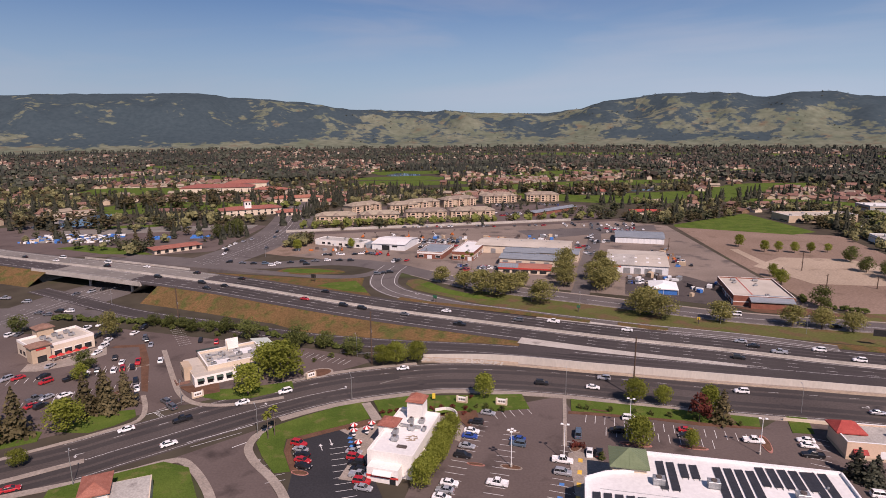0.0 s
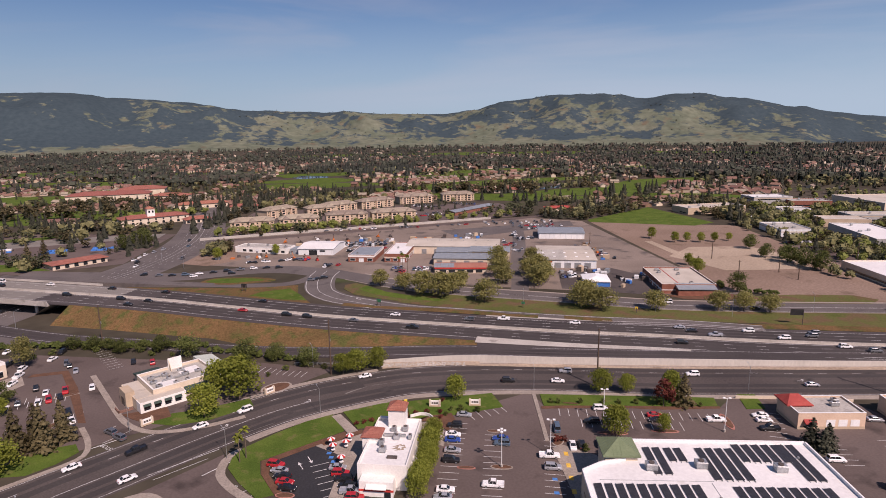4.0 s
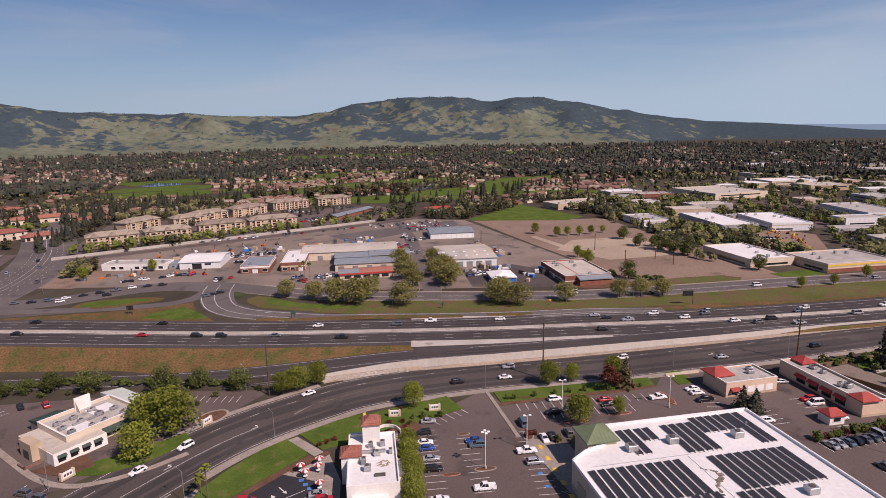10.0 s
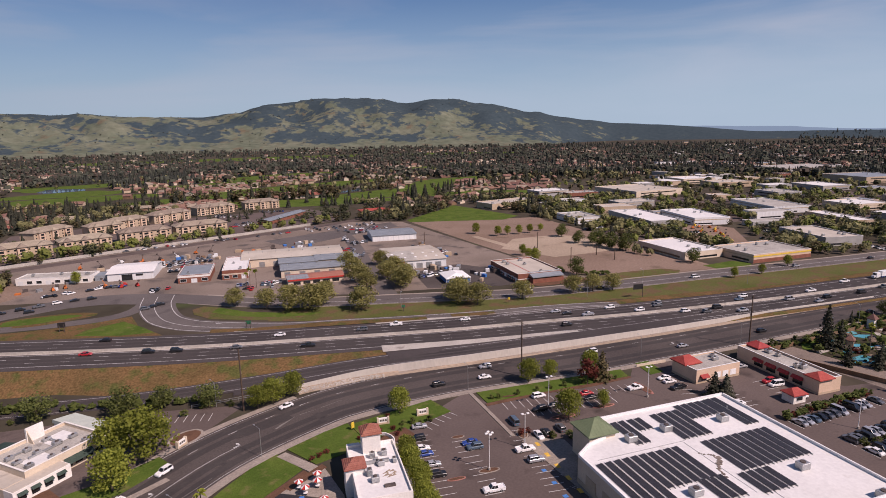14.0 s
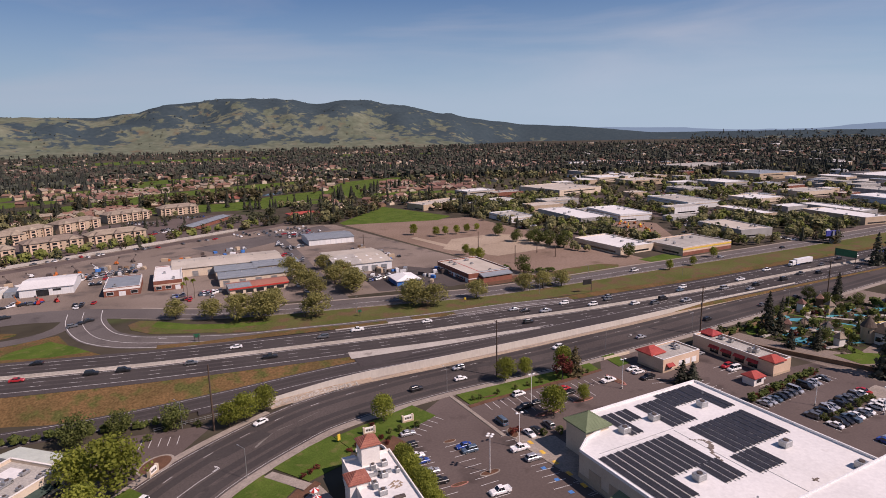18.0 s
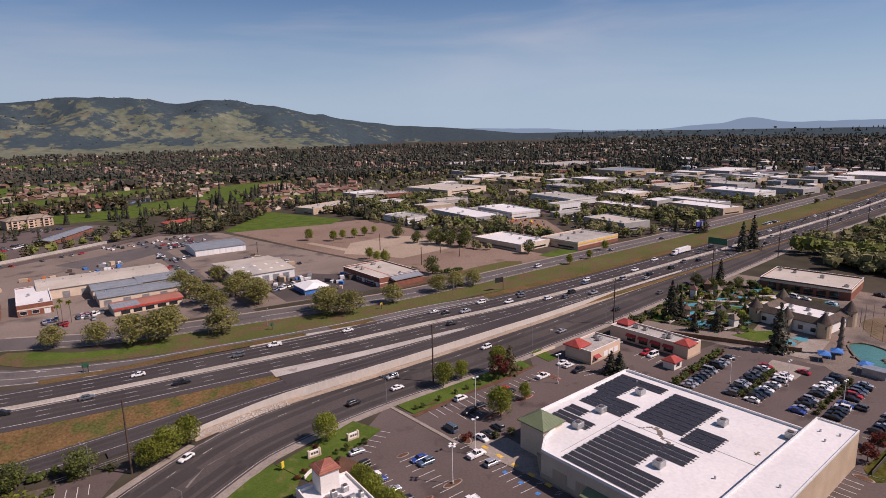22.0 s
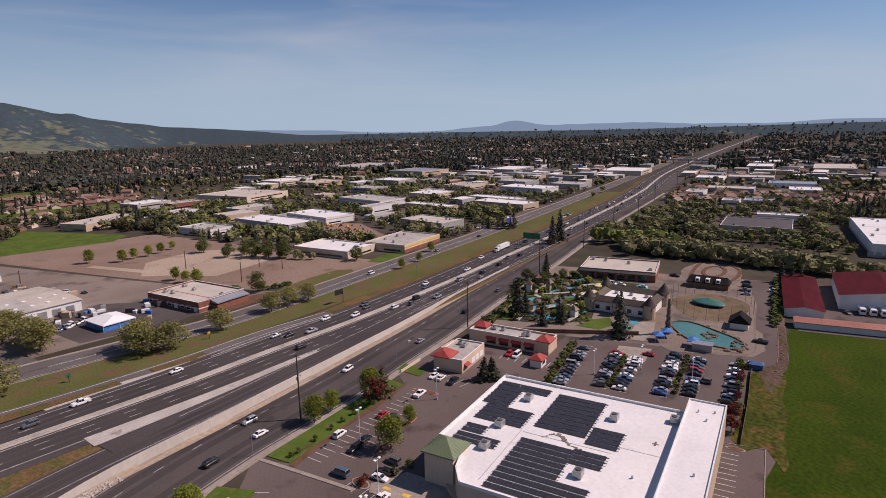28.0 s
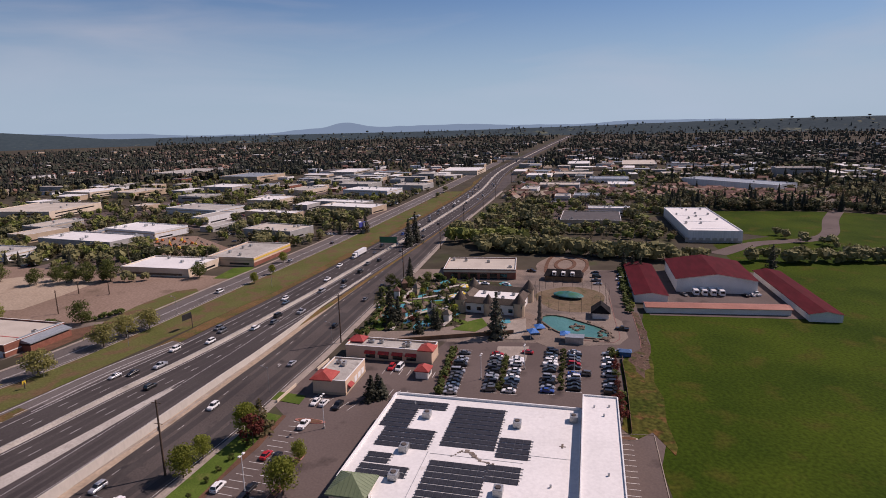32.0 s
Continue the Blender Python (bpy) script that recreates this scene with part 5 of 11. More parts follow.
part("red_roof", Shape().hip(28.6, -0.8, 34.8, 6.0, 5.4, 7.0, 2.4, 0.35), TILE_RED, mall, "red hipped tile roof")
for side in ("S",):
    for k in range(4):
        a = 8 + k * 5.4
        opening(mall, "shopfront", (34, 9.5), side, a, a + 3.8, 0.1, 2.9, GLASS_D)
        awning(mall, a - 0.2, a + 4.0, -0.02, 3.7, 1.1, 0.8, PLASTIC_R)
part("wall_base", Shape().box(-0.06, -0.06, -0.1, 34.06, 9.56, 0.8), STUCCO_T, mall)
kiosk = thing("kiosk", "small white kiosk with a red hipped roof", "kiosk", at(112.5, 122.5, 0, -14))
part("wall", Shape().box(0, 0, 0, 5, 4.4, 2.8), STUCCO_W, kiosk)
part("roof", Shape().hip(-0.5, -0.5, 5.5, 4.9, 3.0, 4.5, 1.8, 0.3), TILE_RED, kiosk)
opening(kiosk, "window", (5, 4.4), "S", 1.2, 3.6, 1.0, 2.2, GLASS_D)

# ---- diner with stepped walls beside the bend, grill with towers, corner office ----
diner = thing("diner", "cream stepped diner with a cluttered flat roof", "restaurant", pose(-90.1, 204.2, 0, 0, 0, 33))
part("wall", Shape().box(0, 0, -0.2, 21.5, 17.0, 4.4), STUCCO_C, diner)
part("roof", Shape().box(0.3, 0.3, 4.3, 21.2, 16.7, 4.5), ROOF_G, diner, "pale grey flat roof with patches")
part("roof_patch", Shape().box(3.0, 2.0, 4.505, 9.0, 7.5, 4.53).box(12.0, 8.0, 4.505, 19.0, 14.0, 4.53), ROOF_W, diner)
pp, cap_ = Shape(), Shape()
for q in ((0, 0, 21.5, 0.4), (0, 16.6, 21.5, 17.0), (0, 0.4, 0.4, 16.6), (21.1, 0.4, 21.5, 16.6)):
    pp.box(q[0], q[1], 4.402, q[2], q[3], 5.4)
    cap_.box(q[0] - 0.06, q[1] - 0.06, 5.4, q[2] + 0.06, q[3] + 0.06, 5.5)
part("parapet", pp, STUCCO_C, diner)
part("parapet_cap", cap_, STUCCO_W, diner)
part("lower_front", Shape().box(-5.3, -3.8, -0.2, 9.0, -0.03, 3.6), STUCCO_W, diner, "white lower front with arched windows")
part("front_roof", Shape().box(-5.0, -3.5, 3.55, 8.7, -0.08, 3.72), ROOF_T, diner)
part("west_wing", Shape().box(-5.3, 0.02, -0.2, -0.03, 16.5, 3.6), STUCCO_C, diner)
part("west_roof", Shape().box(-5.0, 0.3, 3.55, -0.1, 16.2, 3.72), ROOF_T, diner)
part("tan_block", Shape().box(-7.2, 4.4, -0.2, -4.4, 11.2, 5.0), STUCCO_T, diner, "taller tan entrance block")
part("entrance", Shape().box(-7.28, 6.2, 0.0, -7.18, 9.2, 2.6), GLASS_D, diner)
part("patio_wall", Shape().box(-10.4, 1.6, 0.1, -10.0, 5.6, 0.9).box(-10.4, 1.6, 0.1, -6.0, 2.0, 0.9), TILE_D, diner, "low terracotta patio wall")
fin = part("fin_wall", Shape().prism([(10.3, 16.0), (15.0, 16.0), (15.0, 16.6), (10.3, 16.6)], 4.4, 8.6), STUCCO_W, diner, "tall white sign wall")
part("fin_brace", Shape().add([(10.5, 16.0, 4.5), (10.7, 16.0, 4.5), (10.7, 16.0, 8.0), (10.5, 16.0, 8.0), (10.5, 13.5, 4.5), (10.7, 13.5, 4.5)], [(0, 3, 4), (1, 5, 2), (3, 2, 5, 4)]), STUCCO_C, fin)
part("shed_roof", Shape().add([(0.8, 17.1, 5.0), (9.2, 17.1, 5.0), (9.2, 25.0, 3.4), (0.8, 25.0, 3.4), (0.8, 17.1, 3.2), (9.2, 17.1, 3.2), (9.2, 25.0, 3.2), (0.8, 25.0, 3.2)], [(0, 1, 2, 3), (3, 2, 6, 7), (0, 3, 7, 4), (1, 5, 6, 2), (4, 5, 1, 0)]), SHED_GREEN, diner, "dark green sloping roof sheet")
part("shed_wall", Shape().box(1.2, 17.05, -0.2, 8.8, 24.6, 3.2), STUCCO_C, diner)
part("rear_wing", Shape().box(21.52, 6.8, -0.2, 28.0, 22.2, 3.8), STUCCO_W, diner)
part("rear_wing_roof", Shape().add([(21.3, 6.4, 4.9), (28.4, 6.4, 3.9), (28.4, 22.6, 3.9), (21.3, 22.6, 4.9), (21.3, 6.4, 3.8), (28.4, 6.4, 3.8), (28.4, 22.6, 3.8), (21.3, 22.6, 3.8)], [(0, 1, 2, 3), (0, 4, 5, 1), (1, 5, 6, 2), (2, 6, 7, 3), (3, 7, 4, 0)]), ROOF_PALE_GREEN, diner, "pale green ribbed sloping roof")
rb = Shape()
for k in range(9):
    y_ = 6.8 + k * 1.9
    rb.add([(21.4, y_, 4.93), (28.3, y_, 3.95), (28.3, y_ + 0.12, 3.95), (21.4, y_ + 0.12, 4.93)], [(0, 1, 2, 3)])
part("roof_ribs", rb, ROOF_PALE_GREEN, diner)
_d = random.Random(19)
for k in range(11):
    hvac(diner, 1.6 + (k % 4) * 4.9 + _d.uniform(-0.8, 0.8), 1.6 + (k // 4) * 4.8 + _d.uniform(-0.7, 0.7), 4.5, _d.uniform(1.2, 2.4), _d.uniform(1.0, 1.6), _d.uniform(0.6, 1.2))
duct = Shape().box(5.0, 6.6, 4.7, 14.0, 7.1, 5.1).box(13.5, 6.6, 4.7, 14.0, 12.0, 5.1).box(3.0, 11.8, 4.7, 9.0, 12.2, 5.0)
part("roof_duct", duct, METAL_G, diner)
for k in range(4):
    a = -4.2 + k * 3.2
    wn_ = part("window", Shape().box(a, -3.88, 0.9, a + 1.9, -3.78, 2.3), GLASS_D, diner)
    part("window_awning", Shape().add([(a - 0.2, -3.82, 3.0), (a + 2.1, -3.82, 3.0), (a + 2.1, -4.8, 2.45), (a - 0.2, -4.8, 2.45)], [(3, 2, 1, 0)]), SHED_GREEN, wn_)
part("side_awning", Shape().add([(9.6, -0.02, 3.5), (17.5, -0.02, 3.5), (17.5, -1.8, 2.3), (9.6, -1.8, 2.3)], [(3, 2, 1, 0)]), SHED_GREEN, diner, "green awning along the side")
for k in range(4):
    part("side_window", Shape().box(9.8 + k * 2.9, -0.06, 0.8, 11.8 + k * 2.9, 0.03, 2.2), GLASS_D, diner)
plane("diner_lawn", [(-89.6, 191.6), (-82.9, 196.7), (-73.1, 198), (-60, 203), (-58, 197), (-70.6, 189.6), (-80.4, 188.4)], 0.2, LAWN, "small green lawn before the diner", "lawn")
plane("diner_bed", [(-98.5, 199), (-85.6, 202), (-82.5, 194.5), (-89, 191.4), (-94, 195)], 0.21, BARK_MULCH, "reddish bark bed", "bed")
plane("bend_lawn", [(-111.8, 167.2), (-106.2, 171.8), (-102.6, 177.4), (-105.2, 182), (-110, 181), (-117, 178), (-122, 168)], 0.19, LAWN, "patch of lawn under the redwoods", "lawn")
plane("verge_lawn", [(-123.7, 162.5), (-131, 158.5), (-140, 156), (-142, 164), (-132.5, 169), (-125.7, 168)], 0.19, LAWN, "lawn strip beside the frontage road", "lawn")
plane("lot_bed_long", [(-110, 196), (-107.6, 195.5), (-121, 224.5), (-131, 242), (-142.5, 240.5), (-143, 238), (-132, 239), (-123.5, 223)], 0.17, BARK_MULCH, "long bark bed between the lots", "bed")
grill = thing("grill_restaurant", "tan grill restaurant with brown-roofed towers and red parasols", "restaurant", pose(-164, 222.5, 0, 0, 0, 53))
part("wall", Shape().box(0, 0, -0.2, 22, 17, 5.0), STUCCO_C, grill)
part("roof", Shape().box(0.3, 0.3, 4.9, 21.7, 16.7, 5.1), ROOF_T, grill)
pp = Shape()
for q in ((0, 0, 22, 0.4), (0, 16.6, 22, 17), (0, 0.4, 0.4, 16.6), (21.6, 0.4, 22, 16.6)):
    pp.box(q[0], q[1], 5.002, q[2], q[3], 6.0)
part("parapet", pp, STUCCO_W, grill)
a_ = part("entry_tower", Shape().box(-1.2, -1.2, -0.2, 5.4, 4.0, 6.6), STUCCO_T, grill)
part("tower_roof", Shape().hip(-1.8, -1.8, 6.0, 4.6, 6.6, 7.8, None, 0.3), TILE_D, a_)
b_ = part("rear_tower", Shape().box(7.0, 15.5, -0.2, 13.0, 21.0, 8.4), STUCCO_T, grill)
part("tower_roof", Shape().hip(6.4, 14.9, 13.6, 21.6, 8.4, 9.8, None, 0.3), TILE_D, b_)
part("sign_letters", Shape().box(0.4, -1.3, 5.0, 3.8, -1.18, 5.7), PLASTIC_R, a_, "red script sign")
part("door", Shape().box(0.6, -1.26, 0, 3.8, -1.18, 2.6), GLASS_D, a_)
for k in range(4):
    part("window", Shape().box(7.0 + k * 3.7, -0.06, 0.6, 9.6 + k * 3.7, 0.02, 2.7), GLASS_D, grill)
    part("window_trim", Shape().box(6.8 + k * 3.7, -0.10, 2.75, 9.8 + k * 3.7, 0.02, 3.0), STUCCO_W, grill)
for k in range(3):
    part("side_window", Shape().box(-0.06, 5.5 + k * 3.6, 0.8, 0.02, 7.6 + k * 3.6, 2.4), GLASS_D, grill)
for k in range(6):
    hvac(grill, 6.5 + (k % 3) * 4.4, 6 + (k // 3) * 5, 5.1, 2.0, 1.6, 1.1)
plane("grill_patio", [(-164, 214), (-158, 214), (-146, 221), (-141, 231), (-146, 240), (-150, 238), (-163, 221), (-166, 221)], 0.16, SIDEWALK, "pale paved patio before the grill", "pavement")
for k in range(5):
    u_ = thing("patio_parasol", "red patio parasol over a small table", "parasol", pose(-157.6 + k * 1.7, 223.6 + k * 2.3, 0.16), "grill parasols")
    part("canopy", Shape().tube((0, 0, 1.9), (0, 0, 2.7), 1.5, 0.05, 8), PLASTIC_R, u_)
    part("pole", Shape().tube((0, 0, 0), (0, 0, 2.0), 0.04, None, 6), WHITE, u_)
    part("table", Shape().tube((0, 0, 0.68), (0, 0, 0.74), 0.55, None, 10), WHITE, u_)
office = thing("corner_office", "pale green low office with a brown tiled roof block", "office", corner(-91, 128.5, -79, 133.5))
part("wall", Shape().box(0, 0, -0.2, 5.8, 9, 4.6), STUCCO_W, office)
part("roof", Shape().hip(-0.6, -0.6, 6.4, 9.6, 4.6, 6.2, None, 0.3), TILE_R, office)
part("flat_wing", Shape().box(5.9, -6, -0.2, 15, 5.5, 3.6), STUCCO_C, office)
part("flat_roof", Shape().box(6.2, -5.7, 3.55, 14.7, 5.2, 3.7), ROOF_G, office)
plane("office_lawn", [(-105, 138.5), (-82, 151), (-74, 148), (-64, 130), (-66, 122), (-100, 122)], 0.2, LAWN, "lawn with clipped shrubs round the corner office", "lawn")


# ---- industrial yard beyond the freeway ----
def gable(name, label, category, m, w, d, h, rise, wall, roof, ribs=True, group=""):
    """A metal shed with a low gable along x."""
    t = thing(name, label, category, m, group)
    a, b = house_shape(w, d, h, rise)
    for s_ in (a, b):
        s_.v = [(x + w / 2, y + d / 2, z) for x, y, z in s_.v]
    part("wall", a, wall, t)
    r = part("roof", b, roof, t)
    if ribs:
        q = Shape()
        n = int(w // 1.6)
        for k in range(n + 1):
            x = k * w / n
            for y0 in (0, d):
                q.add([(x - 0.05, y0, h + 0.06), (x + 0.05, y0, h + 0.06), (x + 0.05, d / 2, h + rise + 0.08), (x - 0.05, d / 2, h + rise + 0.08)], [(0, 1, 2, 3) if y0 == 0 else (3, 2, 1, 0)])
        part("roof_ribs", q, roof, r)
    return t


def house_shape(w, d, h, rise):
    a, b = Shape(), Shape()
    a.box(-w / 2, -d / 2, -0.2, w / 2, d / 2, h)
    a.add([(-w / 2, -d / 2, h), (-w / 2, d / 2, h), (-w / 2, 0, h + rise)], [(0, 2, 1)])
    a.add([(w / 2, -d / 2, h), (w / 2, d / 2, h), (w / 2, 0, h + rise)], [(0, 1, 2)])
    e = 0.6
    k = rise * (1 + 2 * e / d)
    for sg in (-1, 1):
        b.add([(-w / 2 - e, sg * (d / 2 + e), h - (k - rise)), (w / 2 + e, sg * (d / 2 + e), h - (k - rise)), (w / 2 + e, 0, h + rise + 0.02), (-w / 2 - e, 0, h + rise + 0.02)], [(0, 1, 2, 3) if sg < 0 else (3, 2, 1, 0)])
        b.add([(-w / 2 - e, sg * (d / 2 + e), h - (k - rise) - 0.25), (w / 2 + e, sg * (d / 2 + e), h - (k - rise) - 0.25), (w / 2 + e, sg * (d / 2 + e), h - (k - rise)), (-w / 2 - e, sg * (d / 2 + e), h - (k - rise))], [(0, 1, 2, 3)])
    return a, b


TI = -17.0
# brick office with a pale cap roof
bo = block("brick_office", "low brick office with a pale flat roof and grey entrance canopy", "office", pose(139.5, 290.5, 0, 0, 0, -14), 28, 40, 4.6, BRICK, ROOF_T, 0.7, "", None, 5, "WE", 3, STUCCO_W)
part("canopy_roof", Shape().add([(7, 2, 5.4), (27, 2, 5.4), (27, -5, 3.8), (7, -5, 3.8), (7, -5, 3.4), (27, -5, 3.4), (27, 2, 3.4), (7, 2, 3.4)], [(3, 2, 1, 0), (3, 4, 5, 2), (0, 7, 4, 3), (1, 2, 5, 6)]), ROOF_M, bo, "grey sloping canopy roof")
part("white_band", Shape().box(-0.06, -0.06, 1.9, 28.06, 40.06, 2.3), STUCCO_W, bo)
part("entrance_wall", Shape().box(7.2, -4.6, -0.1, 26.8, -0.1, 2.6), BRICK, bo)
part("roof_seam", Shape().box(9.5, 0.4, 4.66, 9.9, 39.6, 4.75), PLASTIC_R, bo)
plane("bark_bank", [(139, 287), (146, 278), (186, 268), (172, 284)], 0.14, BARK_MULCH, "bare red-brown bank before the brick office", "bed")
# white workshop with two-tone roof
wk = gable("workshop", "long white workshop with a worn grey-white metal roof", "workshop", pose(96, 363, 0, 0, 0, TI), 36, 46, 5.6, 1.6, METAL_W, ROOF_T)
part("roof_patch", Shape().add([(-0.4, -0.4, 5.66), (17, -0.4, 5.66), (17, 22.9, 7.30), (-0.4, 22.9, 7.30)], [(0, 1, 2, 3)]), ROOF_G, wk, "greyer worn half of the roof")
part("sign", Shape().box(1.5, -0.1, 3.6, 8.5, 0.02, 4.6), PLASTIC_R, wk)
for k in range(4):
    part("roller_door", Shape().box(10 + k * 6.2, -0.06, 0, 14 + k * 6.2, 0.02, 3.6), METAL_G, wk)
for k in range(10):
    part("skylight", Shape().box(2.5 + (k % 5) * 7, 6 + (k // 5) * 9, 6.0 + 0.66 * (k // 5), 4.0 + (k % 5) * 7, 8.5 + (k // 5) * 9, 6.25 + 0.66 * (k // 5)), WHITE, wk)
tent = thing("marquee", "white peaked marquee roof with blue open sides", "tent", pose(105, 313, 0, 0, 0, TI))
part("canopy", Shape().hip(0, 0, 15, 17, 3.2, 5.2, 5.0, 0.4), WHITE, tent)
part("side_wall", Shape().box(0.6, 0.6, 0, 14.4, 16.4, 2.8), TARP_B, tent)
for x, y in ((0.2, 0.2), (14.8, 0.2), (0.2, 16.8), (14.8, 16.8), (7.5, 0.2)):
    part("post", Shape().tube((x, y, 0), (x, y, 3.0), 0.08, None, 6), WHITE, tent)
# shed with white doors
sh = gable("metal_shed", "low blue-grey metal shed with white doors", "shed", pose(130, 461, 0, 0, 0, TI), 36, 30, 4.8, 1.4, METAL_W, ROOF_M)
for k in range(5):
    part("roller_door", Shape().box(13 + k * 4.4, -0.06, 0, 16.4 + k * 4.4, 0.02, 3.6), WHITE, sh)
# grey warehouses in three ranges
for (x, y, w, d, h, rf, wl_) in ((32, 386, 46, 17, 5.0, ROOF_M, STUCCO_C), (37, 405, 24, 16, 5.2, ROOF_M, STUCCO_C), (59, 399, 27, 18, 5.6, ROOF_M, STUCCO_C), (19, 428, 66, 30, 5.8, ROOF_T, STUCCO_C)):
    gw = gable("warehouse", "cream warehouse range with a dull grey-blue metal roof", "warehouse", pose(x, y, 0, 0, 0, TI), w, d, h, 1.2, wl_, rf, True, "warehouse ranges")
    for k in range(int(w // 9)):
        part("roller_door", Shape().box(2 + k * 9, -0.06, 0, 5.5 + k * 9, 0.02, 3.4), METAL_G, gw)
        part("roof_vent", Shape().tube((4 + k * 9, d / 2, h + 0.9), (4 + k * 9, d / 2, h + 1.8), 0.35, 0.3, 8), METAL_G, gw)
rr = gable("red_front_shop", "low shop with a rusty roof and red front band", "shop", pose(29, 363.5, 0, 0, 0, TI + 4), 32, 13, 4.0, 1.0, STUCCO_C, MAROON_LT)
part("front_band", Shape().box(-0.1, -0.75, 3.0, 32.1, -0.62, 3.75), PLASTIC_R, rr, "bright red fascia band")
part("grey_half", Shape().add([(-0.6, -0.6, 3.97), (12, -0.6, 3.97), (12, 6.5, 5.05), (-0.6, 6.5, 5.05)], [(0, 1, 2, 3)]), ROOF_M, rr)
for k in range(5):
    part("shop_window", Shape().box(3 + k * 5.6, -0.08, 0.5, 7 + k * 5.6, 0.02, 2.3), GLASS_D, rr)
b1 = block("brown_office", "brown two-tone office with a bright white roof", "office", pose(1, 403, 0, 0, 0, TI), 15, 42, 5.4, BRICK, ROOF_W, 0.5, "", (3.0, 3.7, STUCCO_C), 2, "SWE", 4)
block("grey_shop", "brick and cream shop with a flat grey roof", "shop", pose(-23, 409.5, 0, 0, 0, TI), 18, 30, 4.6, BRICK, ROOF_M, 0.4, "", (3.4, 4.6, STUCCO_W), 1, "S", 5)
b3 = gable("white_hall", "white metal hall with a big open door", "hall", pose(-58, 442, 0, 0, 0, TI), 26, 30, 4.8, 1.6, METAL_W, ROOF_W)
# Dark sheet on the wall in place of the hall's shaded inside.
part("open_door", Shape().box(8, -0.06, 0, 14, 0.03, 3.6), GLASS_D, b3)
part("side_lean_to", Shape().box(-8, 4, -0.2, -0.05, 16, 3.2), ROOF_M, b3)
part("sign", Shape().box(16, -0.08, 2.4, 20, 0.02, 3.6), BLACK, b3)
block("rental_office", "long low white office with a grey roof", "office", pose(-105, 464, 0, 0, 0, TI - 8), 42, 14, 3.8, STUCCO_W, ROOF_G, 0.4, "", None, 3, "S", 6)
# bank wall along the road behind
s = Shape()
BW = smooth_line([(-142, 520), (-47, 541), (59, 562), (120, 576)], 10)
ribbon(s, BW, -0.3, 0.3, 2.2, 0, 2.4)
struct("sound_wall", s, CONCRETE, "long pale concrete boundary wall", "wall")
s = Shape()
ribbon(s, smooth_line([(-150, 508), (-47, 529), (59, 552), (150, 574), (330, 640), (560, 760)], 12), -6, 6, 0.09, 0, 0.3)
struct("back_road", s, ASPHALT_OLD, "road behind the industrial yard", "road")

# yard clutter: stacks, booms and containers
_y = random.Random(21)
YARD = [(-20, 475, 70, 30), (-60, 470, 30, 20), (150, 400, 14, 60), (128, 345, 18, 30), (150, 470, 20, 20), (-95, 440, 40, 10), (60, 480, 60, 20), (132, 318, 14, 26), (118, 345, 26, 12), (104, 342, 14, 12), (146, 322, 10, 26)]
STUFF_M = [WOOD, TARP_B, METAL_W, METAL_G, STEEL_D, STUCCO_T, ORANGE, METAL_W]
cr_meshes = []
for k, mt in enumerate(STUFF_M):
    c = Shape().chamfer_box(-1.2, -0.9, 0, 1.2, 0.9, 1.5 + 0.2 * k % 1.1, 0.08)
    for j in range(3):
        c.box(-1.25, -0.7 + j * 0.6, 0.1, 1.25, -0.5 + j * 0.6, 1.3)
    cr_meshes.append(c.mesh("crate", mt))
for x, y, w, d in YARD:
    for k in range(int(w * d / 55)):
        i = _y.choice((1, 2, 3, 4, 5)) if 95 < x < 160 and y < 360 else _y.randrange(8)
        ob = new("yard_crate", cr_meshes[i])
        ob.matrix_basis = at(x + _y.uniform(-w / 2, w / 2), y + _y.uniform(-d / 2, d / 2), 0.04, _y.uniform(0, 180)) @ Matrix.Diagonal((_y.uniform(0.7, 1.9), _y.uniform(0.7, 1.4), _y.uniform(0.6, 1.2), 1))
        tagged(ob, "stacked yard goods under weathered sheet or tarpaulin", "crate", "yard goods")


def boom_lift(x, y, turn, h, mat):
    t = thing("boom_lift", "parked orange boom lift with a folded arm", "lift", at(x, y, 0.04, turn), "rental machines")
    part("chassis", Shape().chamfer_box(-1.3, -0.8, 0.4, 1.3, 0.8, 1.2, 0.1), mat, t)
    part("turret", Shape().chamfer_box(-0.8, -0.6, 1.2, 0.8, 0.6, 2.0, 0.1), mat, t)
    part("arm", Shape().tube((0, 0, 1.8), (2.4, 0, h), 0.18, 0.12, 6), mat, t)
    part("basket", Shape().box(2.2, -0.5, h - 0.1, 3.0, 0.5, h + 0.8), STEEL_D, t)
    for sx in (-0.9, 0.9):
        for sy in (-0.85, 0.85):
            part("wheel", Shape().tube((sx, sy - 0.12, 0.42), (sx, sy + 0.12, 0.42), 0.42, None, 12), RUBBER, t)


for k in range(8):
    boom_lift(-70 + k * 12 + _y.uniform(-2, 2), 492 + k * 0.8 + _y.uniform(-6, 6), _y.uniform(0, 360), _y.uniform(2.5, 5), (ORANGE, STEEL_D, METAL_W)[k % 3])
for x, y in ((-52, 420), (-50, 424), (-44, 418), (-86, 436), (-80, 438), (-60, 426)):
    boom_lift(x, y, _y.uniform(0, 360), _y.uniform(2.5, 5), PLASTIC_R if x > -55 else ORANGE)
for k in range(16):
    boom_lift(344 + (k % 8) * 6.5 + _y.uniform(-2, 2), 292 + (k % 8) * 6 + (k // 8) * 18 + _y.uniform(-4, 4), _y.uniform(0, 360), _y.uniform(2.2, 5), ORANGE if k % 3 else YELLOW)
